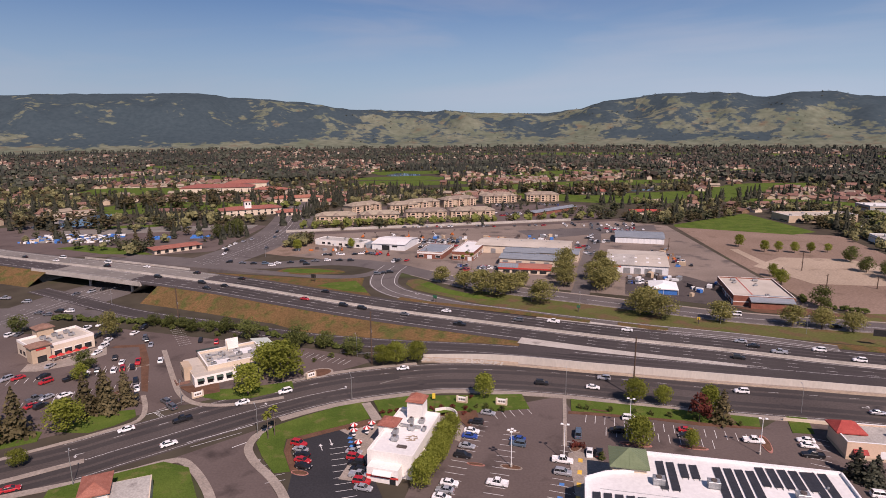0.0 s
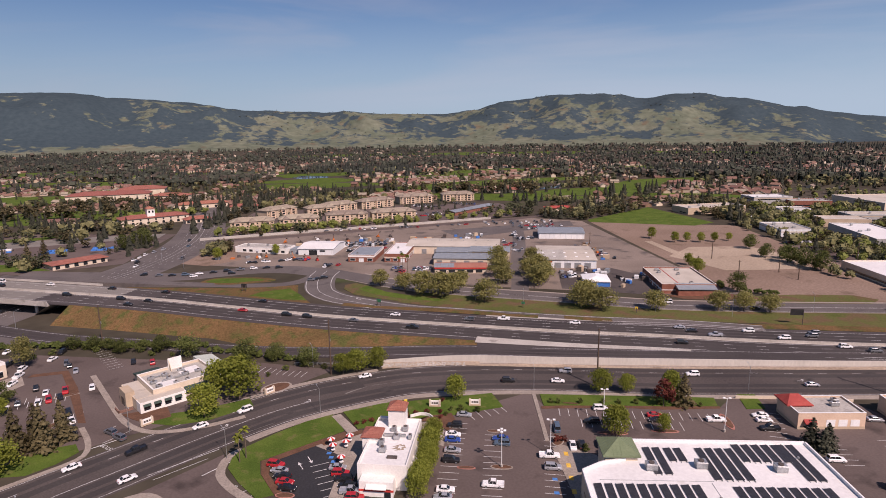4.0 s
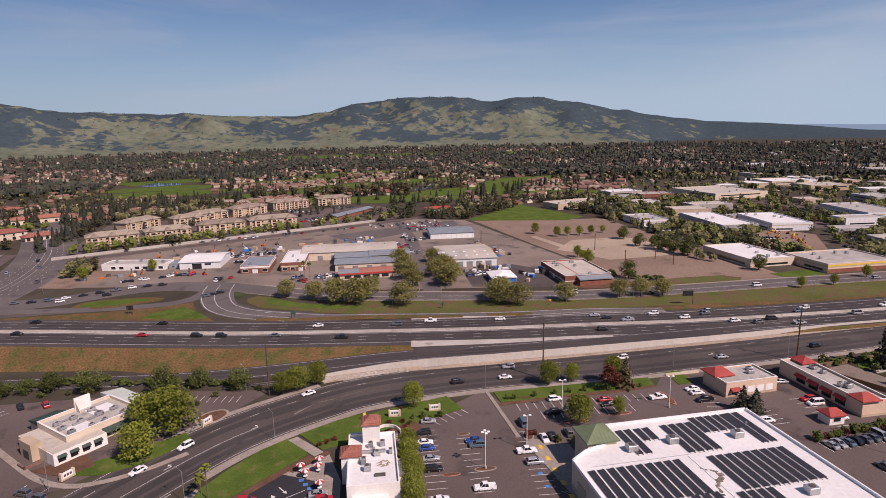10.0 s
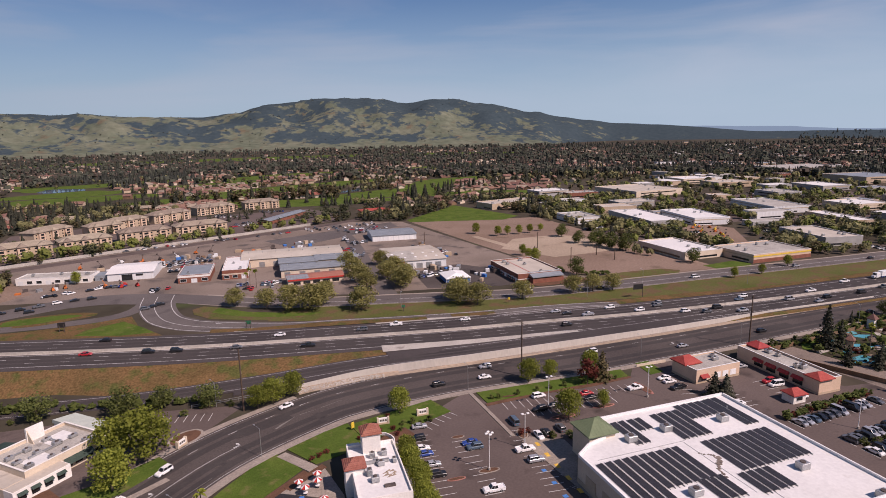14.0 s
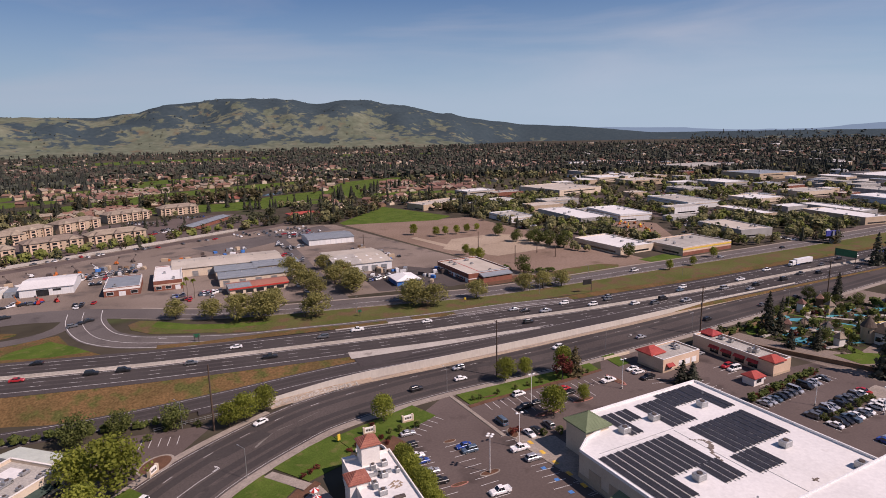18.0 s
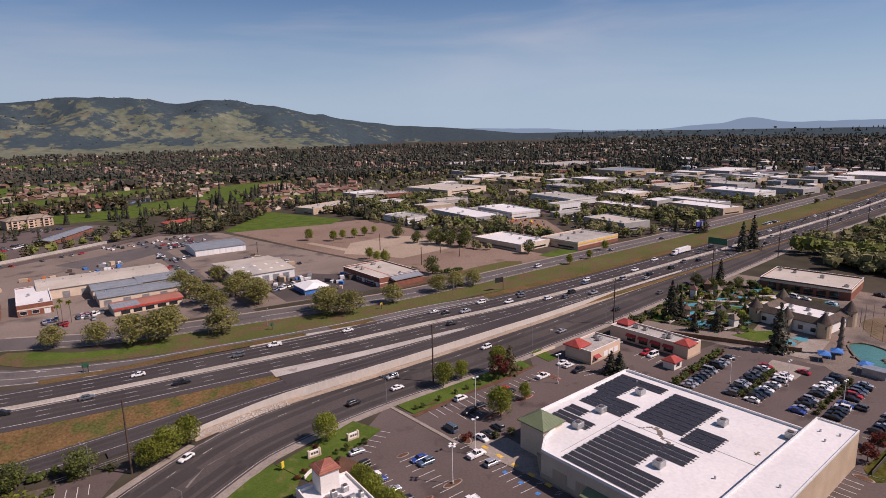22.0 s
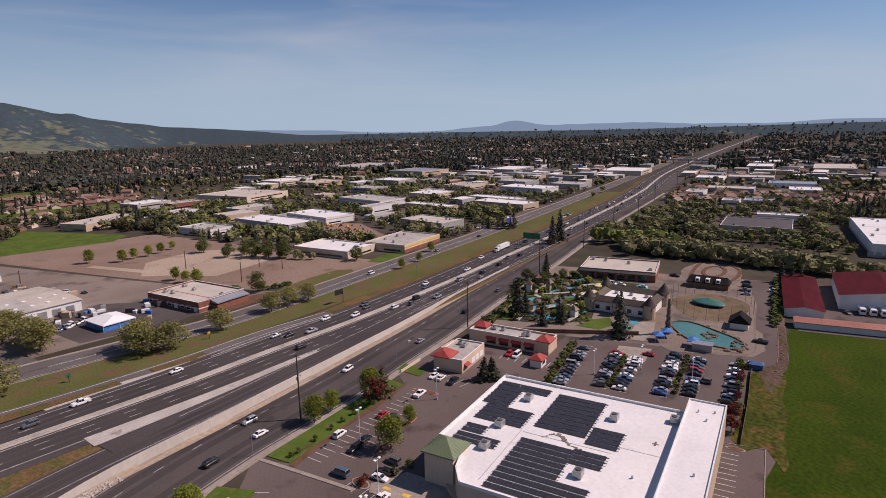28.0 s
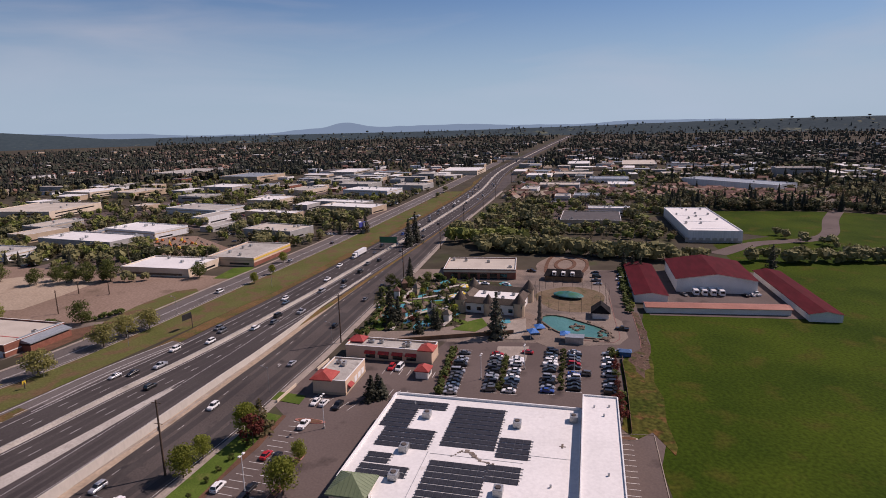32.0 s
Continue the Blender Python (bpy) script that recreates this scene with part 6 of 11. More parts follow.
plane("machine_yard", [(322, 312), (346, 274), (405, 325), (402, 376), (372, 352)], 0.09, DIRT, "dusty yard full of parked machines", "yard")

# fence along the dirt lot, path on it
plane("dirt_track", [(205, 430), (211, 430), (206, 355), (199, 357)], 0.115, SAND, "pale track across the dirt lot", "path")

# ---- east business park: flat roofs ----
EAST = [  # x, y, turn, w, d, h, wall, roof, windows
    (264, 271, -13, 31, 48, 4.6, STUCCO_C, ROOF_W, "SW"), (290, 240, -13, 49, 34, 5.0, STUCCO_P, ROOF_G, "SW"), (349, 366, -20, 31, 76, 6, METAL_W, ROOF_W, "SW"), (391, 353, -24, 34, 60, 6, METAL_W, ROOF_W, "SW"),
    (380, 240, -24, 30, 48, 6, BRICK, ROOF_T, "SW"), (318, 422, -15, 26, 40, 5, METAL_W, ROOF_M, "SW"), (318, 551, 2, 66, 28, 6, STUCCO_T, ROOF_T, "SW"), (424, 594, -8, 44, 28, 9, STUCCO_W, ROOF_W, "SW"),
    (456, 577, -18, 42, 24, 6, BRICK, ROOF_G, "SW"), (430, 472, -16, 44, 22, 6, BRICK, ROOF_T, "SW"), (522, 526, -8, 76, 80, 7, STUCCO_C, ROOF_T, "SW"), (513, 350, -25, 40, 72, 6, METAL_W, ROOF_G, "SW"),
    (632, 412, -20, 33, 38, 7, STUCCO_W, ROOF_W, "SW"), (587, 312, -20, 44, 38, 6, STUCCO_C, ROOF_W, "SW"), (551, 206, -24, 20, 66, 6, METAL_W, ROOF_W, "SW"), (509, 192, -24, 30, 64, 6, STUCCO_T, ROOF_W, "SW"),
    (488, 266, -24, 17, 60, 5, STUCCO_T, ROOF_W, "SW"), (754, 420, -20, 44, 54, 6, STUCCO_C, ROOF_W, "S"), (891, 428, -20, 78, 76, 9, STUCCO_T, ROOF_M, "S"), (1000, 600, -18, 130, 76, 9, STUCCO_C, ROOF_T, "S"),
    (712, 597, -18, 56, 46, 7, STUCCO_C, ROOF_W, "S"), (697, 530, -18, 58, 38, 7, STUCCO_T, ROOF_T, "S"), (755, 228, -22, 40, 48, 6, STUCCO_C, ROOF_G, "S"), (664, 192, -24, 40, 66, 6, METAL_W, ROOF_W, "S"),
    (722, 150, -20, 40, 44, 6, STUCCO_C, ROOF_G, "S"), (948, 66, -14, 84, 66, 7, STUCCO_C, ROOF_W, "S"), (690, 300, -22, 50, 36, 6, STUCCO_C, ROOF_T, "S"), (960, 280, -15, 90, 50, 8, STUCCO_C, ROOF_W, "S"),
    (850, -44, -14, 46, 38, 5, STUCCO_W, ROOF_W, "W"), (862, -112, -14, 42, 60, 5, METAL_W, ROOF_T, "W"), (757, -138, -14, 40, 54, 6, METAL_W, ROOF_M, "W"), (690, -126, -14, 42, 34, 5, METAL_W, ROOF_W, "W"),
    (704, -57, -14, 34, 53, 4.5, STUCCO_C, ROOF_T, "W"), (585, -21, -14, 22, 17, 4.5, STUCCO_W, ROOF_W, "W"), (583, -53, -14, 26, 28, 4.5, METAL_W, ROOF_M, "W"), (470, -54, -14, 13, 38, 6, METAL_W, ROOF_W, "W"),
    (640, -305, 31, 132, 42, 8, METAL_W, ROOF_M, "W"), (790, -430, -14, 28, 64, 13, STUCCO_P, ROOF_T, "W"), (1000, -260, -16, 120, 60, 8, STUCCO_C, ROOF_T, "W"), (1050, -150, -14, 80, 40, 8, STUCCO_W, ROOF_W, "W"), (660, 5, -14, 40, 20, 4.5, METAL_W, ROOF_G, "W"),
]
for i, (x, y, tn, w, d, h, wl_, rf, wi) in enumerate(EAST):
    block("business_unit", "flat-roofed business unit with pale walls and rooftop plant", "business unit", pose(x, y, 0, 0, 0, tn), w, d, h, SHADE_GREY_WALL if i % 5 in (2, 4) else wl_, ROOF_G if i % 7 == 5 else rf, 0.7, "business park units", (h - 1.6, h - 0.9, STUCCO_T) if i % 2 else None, 4 if x < 700 else 2, wi, i, None, True)
stripe_unit = next(o for o in scene.objects if o.name.startswith("business_unit") and o.parent is None and abs(o.matrix_basis.translation.x - 290) < 0.5)
part("eave_stripe", Shape().box(-0.06, -0.08, 3.9, 49.06, -0.02, 4.8), YELLOW, stripe_unit, "orange-yellow painted stripe")
part("brick_base", Shape().box(-0.05, -0.07, 0.0, 49.05, -0.02, 2.4), BRICK, stripe_unit, "brick-red lower wall")
for (x, y, w, d, tn) in ((330, 345, 120, 70, -16), (420, 380, 120, 60, -16), (500, 300, 140, 60, -20), (560, 460, 160, 70, -20), (640, 330, 120, 60, -20), (480, 190, 160, 20, -16), (700, 400, 140, 80, -20), (500, -20, 180, 60, -14), (700, -60, 200, 80, -14), (850, -300, 240, 120, -15), (800, 260, 200, 70, -18)):
    M = pose(x, y, 0, 0, 0, tn)
    plane("business_lot", [tuple((M @ Vector((a * w / 2, b * d / 2, 0))).xy) for a, b in ((-1, -1), (1, -1), (1, 1), (-1, 1))], 0.03 + 0.004 * (w % 7), ASPHALT_OLD, "worn asphalt lot between business units", "parking lot")
# smaller units between them
_u = random.Random(31)
placed = [(q[0], q[1], 46) for q in EAST]
tries = 0
while len(placed) < len(EAST) + 46 and tries < 4000:
    tries += 1
    if _u.random() < 0.6:
        x, y = _u.uniform(330, 1150), _u.uniform(110, 640)
        if not inside(x, y, [(330, 300), (400, 600), (600, 690), (1100, 560), (1150, 100), (700, 135), (430, 225)]):
            continue
    else:
        x, y = _u.uniform(420, 1150), _u.uniform(-400, 60)
        if not inside(x, y, [(440, 60), (640, 25), (1150, -90), (1150, -400), (700, -170), (480, -5)]):
            continue
    if any(math.hypot(x - a, y - b) < c for a, b, c in placed):
        continue
    placed.append((x, y, 40))
    w, d, h = _u.uniform(18, 40), _u.uniform(12, 24), _u.uniform(3.6, 6.5)
    block("small_unit", "small flat-roofed unit among car parks and trees", "business unit", pose(x, y, 0, 0, 0, -17 + _u.uniform(-4, 4)), w, d, h, _u.choice([STUCCO_T, SHADE_GREY_WALL, BRICK, METAL_W, SHADE_GREY_WALL]), _u.choice([ROOF_W, ROOF_G, ROOF_T, ROOF_M, ROOF_DARK]), 0.5, "small business units", None, 0, "S" if y > 100 else "W", tries, None, True)
# dark-roofed yard and white warehouse beyond the tree belt
block("dark_depot", "dark flat-roofed depot behind a tree belt", "depot", pose(408, -28, 0, 0, 0, -14), 52, 50, 5, STUCCO_T, ROOF_DARK, 0.5, "", None, 2, "W", 7)
wh = block("white_warehouse", "large white warehouse with a bright white roof", "warehouse", corner(333, -92, 451, -116), 120, 36, 8, METAL_W, ROOF_W, 0.7, "", (0.2, 1.6, METAL_G), 12, "", 8)
for k in range(8):
    part("dock_door", Shape().box(-0.08, 3 + k * 4.6, 0.2, 0.02, 6 + k * 4.6, 3.4), METAL_G, wh)
for k in range(3):
    part("skylight_row", Shape().box(12 + k * 32, 8, 8.06, 14 + k * 32, 32, 8.2), WHITE, wh)
s = Shape()
ribbon(s, smooth_line([(300, -60), (330, -100), (350, -160), (430, -215), (560, -310), (640, -340)], 10), -6, 6, 0.12, 0, 0.3)
struct("farm_road", s, ASPHALT_OLD, "pale lane curving past the field", "road")

# ---- flats, villas, church-like hotel ----
def flats(x, y, tn, w, d, h=8.6, n=3):
    t = thing("apartment_block", "three-storey tan apartment block with hipped brown roofs and balconies", "apartments", pose(x, y, 0, 0, 0, tn), "apartment blocks")
    part("wall", Shape().box(0, 0, -0.2, w, d, h), STUCCO_T, t)
    part("roof", Shape().hip(-0.8, -0.8, w + 0.8, d + 0.8, h, h + 3.2, None, 0.3), SHINGLE, t)
    for k in range(n):
        a = (k + 0.5) * w / n
        b = part("bay", Shape().box(a - 3, -1.8, -0.2, a + 3, 0.02, h), STUCCO_P, t)
        part("bay_roof", Shape().hip(a - 3.6, -2.4, a + 3.6, 5.5, h + 0.05, h + 2.4, 2.4, 0.3), SHINGLE, b)
        for f in range(3):
            # Dark sheets give the shade of recessed balconies.
            part("balcony_opening", Shape().box(a - 1.6, -1.86, 0.5 + f * 2.5, a + 1.6, -1.78, 2.2 + f * 2.5), GLASS_D, b)
        for sx in (-1, 1):
            for f in range(3):
                part("window", Shape().box(a + sx * 4.4 - 0.6, -0.06, 0.9 + f * 2.5, a + sx * 4.4 + 0.6, 0.02, 2.1 + f * 2.5), GLASS_D, t)
    return t


for q in ((-124, 560, 8, 38, 15, 8.6, 3), (-82, 568, 8, 36, 15, 8.6, 3), (-40, 585, 5, 40, 15, 8.6, 3), (4, 590, 5, 44, 15, 8.6, 3), (-100, 632, 45, 40, 15, 8.6, 3), (-42, 660, 30, 40, 15, 8.6, 3), (-2, 685, 30, 44, 15, 8.6, 3), (45, 720, 15, 44, 16, 8.6, 4), (100, 735, 0, 40, 16, 8.6, 3), (-60, 640, 20, 30, 14, 8.6, 2)):
    flats(*q)
plane("flats_lot", [(-140, 528), (60, 568), (150, 588), (175, 640), (160, 700), (20, 712), (-120, 690)], 0.045, ASPHALT_OLD, "asphalt court round the apartment blocks", "parking lot")
plane("tarp_lot", [(-420, 440), (-230, 420), (-175, 440), (-170, 560), (-330, 600), (-420, 560)], 0.04, ASPHALT_OLD, "asphalt court of the shopping arcade", "parking lot")
plane("old_lane", [(-354, 540), (-291, 553), (-232, 563), (-180, 566), (-180, 545), (-213, 539), (-277, 523), (-331, 501)], 0.07, PALE_ROAD, "pale worn lane past the shopping court", "road")
plane("court_lawn", [(-303, 456), (-287, 468), (-236, 447), (-216, 429), (-254, 432)], 0.08, LAWN, "strip of lawn beside the freeway", "lawn")
plane("dirt_triangle", [(-147, 437), (-133, 490), (-118, 508), (-96, 434), (-117, 419)], 0.08, DIRT, "bare dirt plot by the cross street", "lot")
carport = Shape()
for k in range(16):
    x, y = -128 + k * 11, 545 + k * 2.6
    carport.box(x, y, 2.4, x + 9.5, y + 5, 2.6)
    for a, b in ((0.3, 0.3), (9.2, 0.3), (0.3, 4.7), (9.2, 4.7)):
        carport.box(x + a - 0.08, y + b - 0.08, 0, x + a + 0.08, y + b + 0.08, 2.4)
tagged(part("carport", carport, ROOF_DARK), "row of dark flat carports before the flats", "carport")


def villa(x, y, tn, w, d, h, label, arcade=0, name="villa_hotel", roof=TILE_R, rise=2.6):
    t = thing(name, label, "hotel", pose(x, y, 0, 0, 0, tn))
    part("wall", Shape().box(0, 0, -0.2, w, d, h), STUCCO_C, t)
    part("roof", Shape().hip(-1, -1, w + 1, d + 1, h, h + rise, None, 0.35), roof, t)
    for k in range(arcade):
        a = (k + 0.5) * w / arcade
        ar = Shape()
        pts = [(a - 1.3, 0.4), (a + 1.3, 0.4), (a + 1.3, 2.2)] + [(a + 1.3 * math.cos(u * math.pi / 6), 2.2 + 1.1 * math.sin(u * math.pi / 6)) for u in range(1, 6)] + [(a - 1.3, 2.2)]
        ar.add([(p, -0.06, q) for p, q in pts], [tuple(range(len(pts)))])
        # Flat dark arch drawn for the shade under the arcade.
        part("arch_opening", ar, GLASS_D, t)
        if h > 6:
            part("window", Shape().box(a - 0.7, -0.06, 4.0, a + 0.7, 0.02, 5.6), GLASS_D, t)
    return t


hot = villa(-233, 616, 28, 62, 20, 7.0, "cream arcaded hotel with red tile roof and a bell tower", 9)
bt = part("bell_tower", Shape().box(24, 2, 6.8, 31, 9, 15.5), STUCCO_W, hot, "square cream bell tower")
part("tower_cap", Shape().hip(23.4, 1.4, 31.6, 9.6, 15.5, 17.6, None, 0.3), TILE_R, bt)
part("cornice", Shape().box(23.7, 1.7, 14.2, 31.3, 9.3, 14.6), STUCCO_C, bt)
for k in range(2):
    # Dark sheets for the shaded inside of the belfry.
    part("belfry_opening", Shape().box(25.2 + k * 3.2, 1.94, 11.2, 26.8 + k * 3.2, 2.02, 13.4), GLASS_D, bt)
villa(-176, 622, 28, 24, 11, 4.0, "low ochre wing with a red tile roof", 5)
villa(-380, 860, 10, 100, 40, 8.0, "large coral-roofed hotel complex", 10, "resort_hotel", TILE_R, 4.0)
villa(-330, 905, 10, 60, 34, 11.0, "coral-roofed hotel wing with turrets", 5, "resort_hotel", TILE_R, 4.0)
villa(-275, 850, -15, 50, 24, 7.0, "coral-roofed hotel wing with white walls", 5, "resort_hotel", TILE_R, 3.0)
villa(-212, 740, 20, 56, 18, 5.5, "white villa inn with red tile roof", 6, "villa_inn")
villa(-150, 715, 5, 30, 14, 4.5, "white villa inn wing with red tile roof", 3, "villa_inn")
villa(-318, 640, 8, 34, 18, 4.0, "low shop range with brown-red tile roof", 5, "shop_range", TILE_D, 2.0)
villa(187, 815, -20, 46, 20, 4.5, "low red-tiled clubhouse beside the golf course", 5, "clubhouse", TILE_R, 2.4)
gable("strip_store", "long low brick store with a grey metal roof", "store", pose(90, 606, 0, 0, 0, 43), 74, 13, 3.8, 1.2, BRICK, ROOF_M)
villa(190, 610, -8, 30, 14, 4.0, "low restaurant with a bright red roof", 3, "red_roof_diner", TILE_RED, 1.6)
villa(-214, 428, 42, 34, 14, 3.6, "small shopping arcade with a faded coral tile roof", 6, "shopping_arcade", TILE_R, 1.4)
fa = Shape()
for k in range(330):
    if k < 290:
        x, y = -346 + 70 * _y.random(), 478 + 34 * _y.random()
    else:
        x, y = (-241, 495) if k % 3 else (-209, 499)
        x, y = x + _y.uniform(-7, 7), y + _y.uniform(-4, 4)
    M = at(x, y, 0.03, 8 + 90 * _y.randrange(2) + _y.uniform(-8, 8))
    q = Shape().chamfer_box(-_y.uniform(0.8, 2.6), -0.9, 0, _y.uniform(0.8, 2.4), 0.9, _y.uniform(0.8, 2.0), 0.15)
    fa.add([M @ Vector(v) for v in q.v], q.f, _y.choice((0, 1, 1, 2, 3, 4)) if k < 290 else 0)
tagged(part("blue_stacks", fa, (TARP_B, METAL_W, STEEL_D, STUCCO_T, METAL_G)), "packed yard of goods, some under blue tarpaulins", "yard goods", "", "stuff")

# ---- garages block, castle, miniature golf, pool, storage ----
gar = block("tyre_garage", "dark brown garage block with a cream flat roof", "garage", corner(249, 88, 284.5, 69), 41, 0.1 + 30, 5.2, BRICK, ROOF_T, 0.7, "", (4.0, 5.2, STUCCO_C), 4, "", 9)
gar.matrix_basis = corner(250, 118, 244.5, 74)
# Dark panels on the wall imitate the shade inside open bays.
for k in range(6):
    opening(gar, "garage_door", (41, 30), "S", 4 + k * 5.6, 8 + k * 5.6, 0.05, 3.4, GLASS_D)
cas = thing("castle_clubhouse", "white castle clubhouse with dark hipped roofs and round turrets", "clubhouse", pose(180, 83, 0, 0, 0, 72))
part("wall", Shape().box(0, -24, -0.2, 28, 0, 5.0), STUCCO_W, cas)
part("roof", Shape().box(3, -21, 4.9, 25, -3, 5.15), ROOF_W, cas)
for q in ((-1, -25, 29, -20), (-1, -4, 29, 1)):
    part("hip_roof", Shape().hip(q[0], q[1], q[2], q[3], 5.2, 7.4, None, 0.3), SHINGLE_D, cas, "brown shingled hip roof")
for q in ((-1, -20, 4, -4), (24, -20, 29, -4)):
    part("hip_roof", Shape().hip(q[0], q[1], q[2], q[3], 5.2, 7.4, None, 0.3), SHINGLE_D, cas, "brown shingled hip roof")
for x, y, r, h in ((0, 0, 2.6, 6.5), (28, 0, 2.6, 6.5), (0, -24, 2.6, 7.0), (14, 1.5, 2.2, 6), (28, -24, 2.6, 6.5)):
    tt = part("turret", Shape().tube((x, y, -0.2), (x, y, h), r, r, 16), STUCCO_T, cas)
    part("cone_roof", Shape().tube((x, y, h), (x, y, h + 4.2), r + 0.5, 0.05, 16), SHINGLE_D, tt)
    for k in range(4):
        a = k * 1.57 + 0.6
        part("slit_window", Shape().box(x + math.cos(a) * r - 0.15, y + math.sin(a) * r - 0.15, h - 2.4, x + math.cos(a) * r + 0.15, y + math.sin(a) * r + 0.15, h - 1.2), GLASS_D, tt)
for k in range(5):
    part("window", Shape().box(3 + k * 5, 0 - 0.02, 1.2, 5 + k * 5, 0.06, 3.0), GLASS_D, cas)
    hvac(cas, 5 + k * 3.6, -16 + (k % 2) * 7, 5.15, 1.6, 1.3, 1.0)
# mini golf: ponds, greens, rocks, small follies, tents
_g = random.Random(8)
plane("golf_ground", [(163, 150), (163, 127), (170, 108), (206, 106), (212, 78), (240, 82), (252, 137), (225, 154)], 0.09, PARK_SOIL, "planted soil of the miniature golf course", "ground")
for k, (x, y) in enumerate([(198, 138), (214, 131), (175.5, 122.7), (216, 112), (224, 120), (176, 133), (181, 146), (166, 93), (173, 90), (231, 128), (236, 84), (205, 122), (190, 128), (170, 128), (186, 112), (209, 146), (228, 142), (195, 146), (183, 136), (222, 100), (241, 118), (201, 113)]):
    plane("golf_pool", oval(x, y, _g.uniform(3, 6.5), _g.uniform(1.5, 3.2), _g.uniform(-60, 20), 18, 0.2, k), 0.12 + 0.006 * k, AQUA, "small turquoise pool of the miniature golf course", "water")
for k in range(14):
    x, y = 168 + _g.uniform(0, 74), 106 + _g.uniform(0, 42)
    plane("putting_green", oval(x, y, _g.uniform(3, 8), _g.uniform(1.2, 2.6), _g.uniform(-80, 80), 16, 0.15, k + 20), 0.20 + 0.006 * k, LAWN, "putting strip of the miniature golf course", "lawn")
gp = Shape()
for pts in ([(164, 140), (176, 138), (186, 130), (198, 130), (208, 138), (222, 136), (236, 132)], [(168, 118), (180, 114), (194, 116), (204, 114), (216, 120), (230, 116), (238, 104)], [(186, 130), (192, 122), (194, 116), (202, 108), (214, 100), (224, 92)], [(208, 138), (212, 128), (216, 120)]):
    ribbon(gp, smooth_line(pts, 2.5), -1.0, 1.0, 0.24, 0, 0.1)
struct("golf_path", gp, CONCRETE, "pale winding paths of the miniature golf course", "path")
rock_q = []
for k in range(4):
    bm = bmesh.new()
    bmesh.ops.create_icosphere(bm, subdivisions=2, radius=1.0)
    for v in bm.verts:
        v.co *= 1 + 0.35 * noise.noise(v.co * 1.7 + Vector((k * 5, 0, 0)))
    me = bpy.data.meshes.new("rock")
    bm.to_mesh(me)
    bm.free()
    me.materials.append(ROCK)
    rock_q.append(me)


def rock(x, y, r, z=0.0):
    ob = new("rock", _g.choice(rock_q))
    ob.matrix_basis = at(x, y, z, _g.uniform(0, 360)) @ Matrix.Diagonal((r, r * _g.uniform(0.7, 1.1), r * _g.uniform(0.5, 0.9), 1))
    return tagged(ob, "rounded artificial boulder of the golf park", "rock", "park boulders")


for k in range(60):
    rock(166 + _g.uniform(0, 76), 106 + _g.uniform(0, 44), _g.uniform(0.7, 2.3))


def folly(x, y, h, roof, wall, label):
    t = thing("golf_folly", label, "folly", at(x, y, 0, _g.uniform(0, 90)), "golf follies")
    part("wall", Shape().box(-1.4, -1.4, -0.1, 1.4, 1.4, h), wall, t)
    part("roof", Shape().hip(-1.8, -1.8, 1.8, 1.8, h, h + 2.2, None, 0.2), roof, t)
    part("door", Shape().box(-0.5, -1.46, 0, 0.5, -1.38, 1.8), GLASS_D, t)
    part("finial", Shape().tube((0, 0, h + 2.1), (0, 0, h + 3.2), 0.06, 0.02, 6), WHITE, t)


for k in range(8):
    folly(168 + _g.uniform(0, 72), 108 + _g.uniform(0, 40), _g.uniform(2, 5), _g.choice([SHINGLE, TILE_D, ROOF_DARK, SHINGLE]), _g.choice([STUCCO_W, WOOD, STUCCO_T]), "little wooden and stucco folly on the golf course")
for x, y in ((209, 108), (204, 112), (222, 106)):
    ob = thing("party_canopy", "round striped canopy with yellow and white panels", "canopy", at(x, y, 0.1))
    part("canopy", umb, (YELLOW, WHITE), ob).matrix_basis = Matrix.Diagonal((2.0, 2.0, 1.4, 1))
    part("pole", Shape().tube((0, 0, 0), (0, 0, 3.9), 0.06, None, 6), WHITE, ob)
POOLP = oval(163.2, 61.8, 18.6, 9.0, 36, 28, 0.06, 9)
KART_TAN = surface("tan_track_paving", (0.185, 0.140, 0.112), (0.235, 0.182, 0.148), 0.9, 0.08, 1.5, 0.1, c=(0.145, 0.110, 0.088), amount=0.42, spec=0.1)
tw = thing("rock_tower", "slender grey rockwork tower at the pool's end", "tower", at(161.8, 76.3, 0.1))
part("shaft", Shape().tube((0, 0, 0), (0.2, 0, 7.5), 1.3, 0.8, 9).tube((0.2, 0, 7.5), (0.1, 0.1, 15.0), 0.8, 0.55, 9), ROCK, tw)
for k in range(5):
    part("ledge", Shape().tube((0.1, 0, 2.2 + 2.6 * k), (0.1, 0, 2.9 + 2.6 * k), 1.55 - 0.16 * k, 1.2 - 0.14 * k, 9), ROCK, tw)
plane("castle_plaza", [(150, 92), (166, 94), (178, 84), (186, 79), (176, 74), (160, 80), (150, 84)], 0.135, KART_TAN, "pinkish paved plaza before the castle", "pavement")
plane("park_lawn", [(163, 114), (174, 106), (178, 100), (168, 98), (160, 104)], 0.14, LAWN, "small lawn beside the castle", "lawn")
for k in range(15):
    a = k * 2 * math.pi / 15 + 0.1
    c_, e_ = math.cos(radians(36)), math.sin(radians(36))
    u, v = 19.6 * math.cos(a), 9.9 * math.sin(a)
    rock(163.2 + u * c_ - v * e_, 61.8 + u * e_ + v * c_, _g.uniform(0.7, 1.3), 0.2)
plane("pool_deck", [(152, 84), (186, 78), (186, 44), (170, 39), (150, 42), (142, 48), (141, 76)], 0.10, GRAVEL, "brownish paved deck round the boat pool", "pavement")
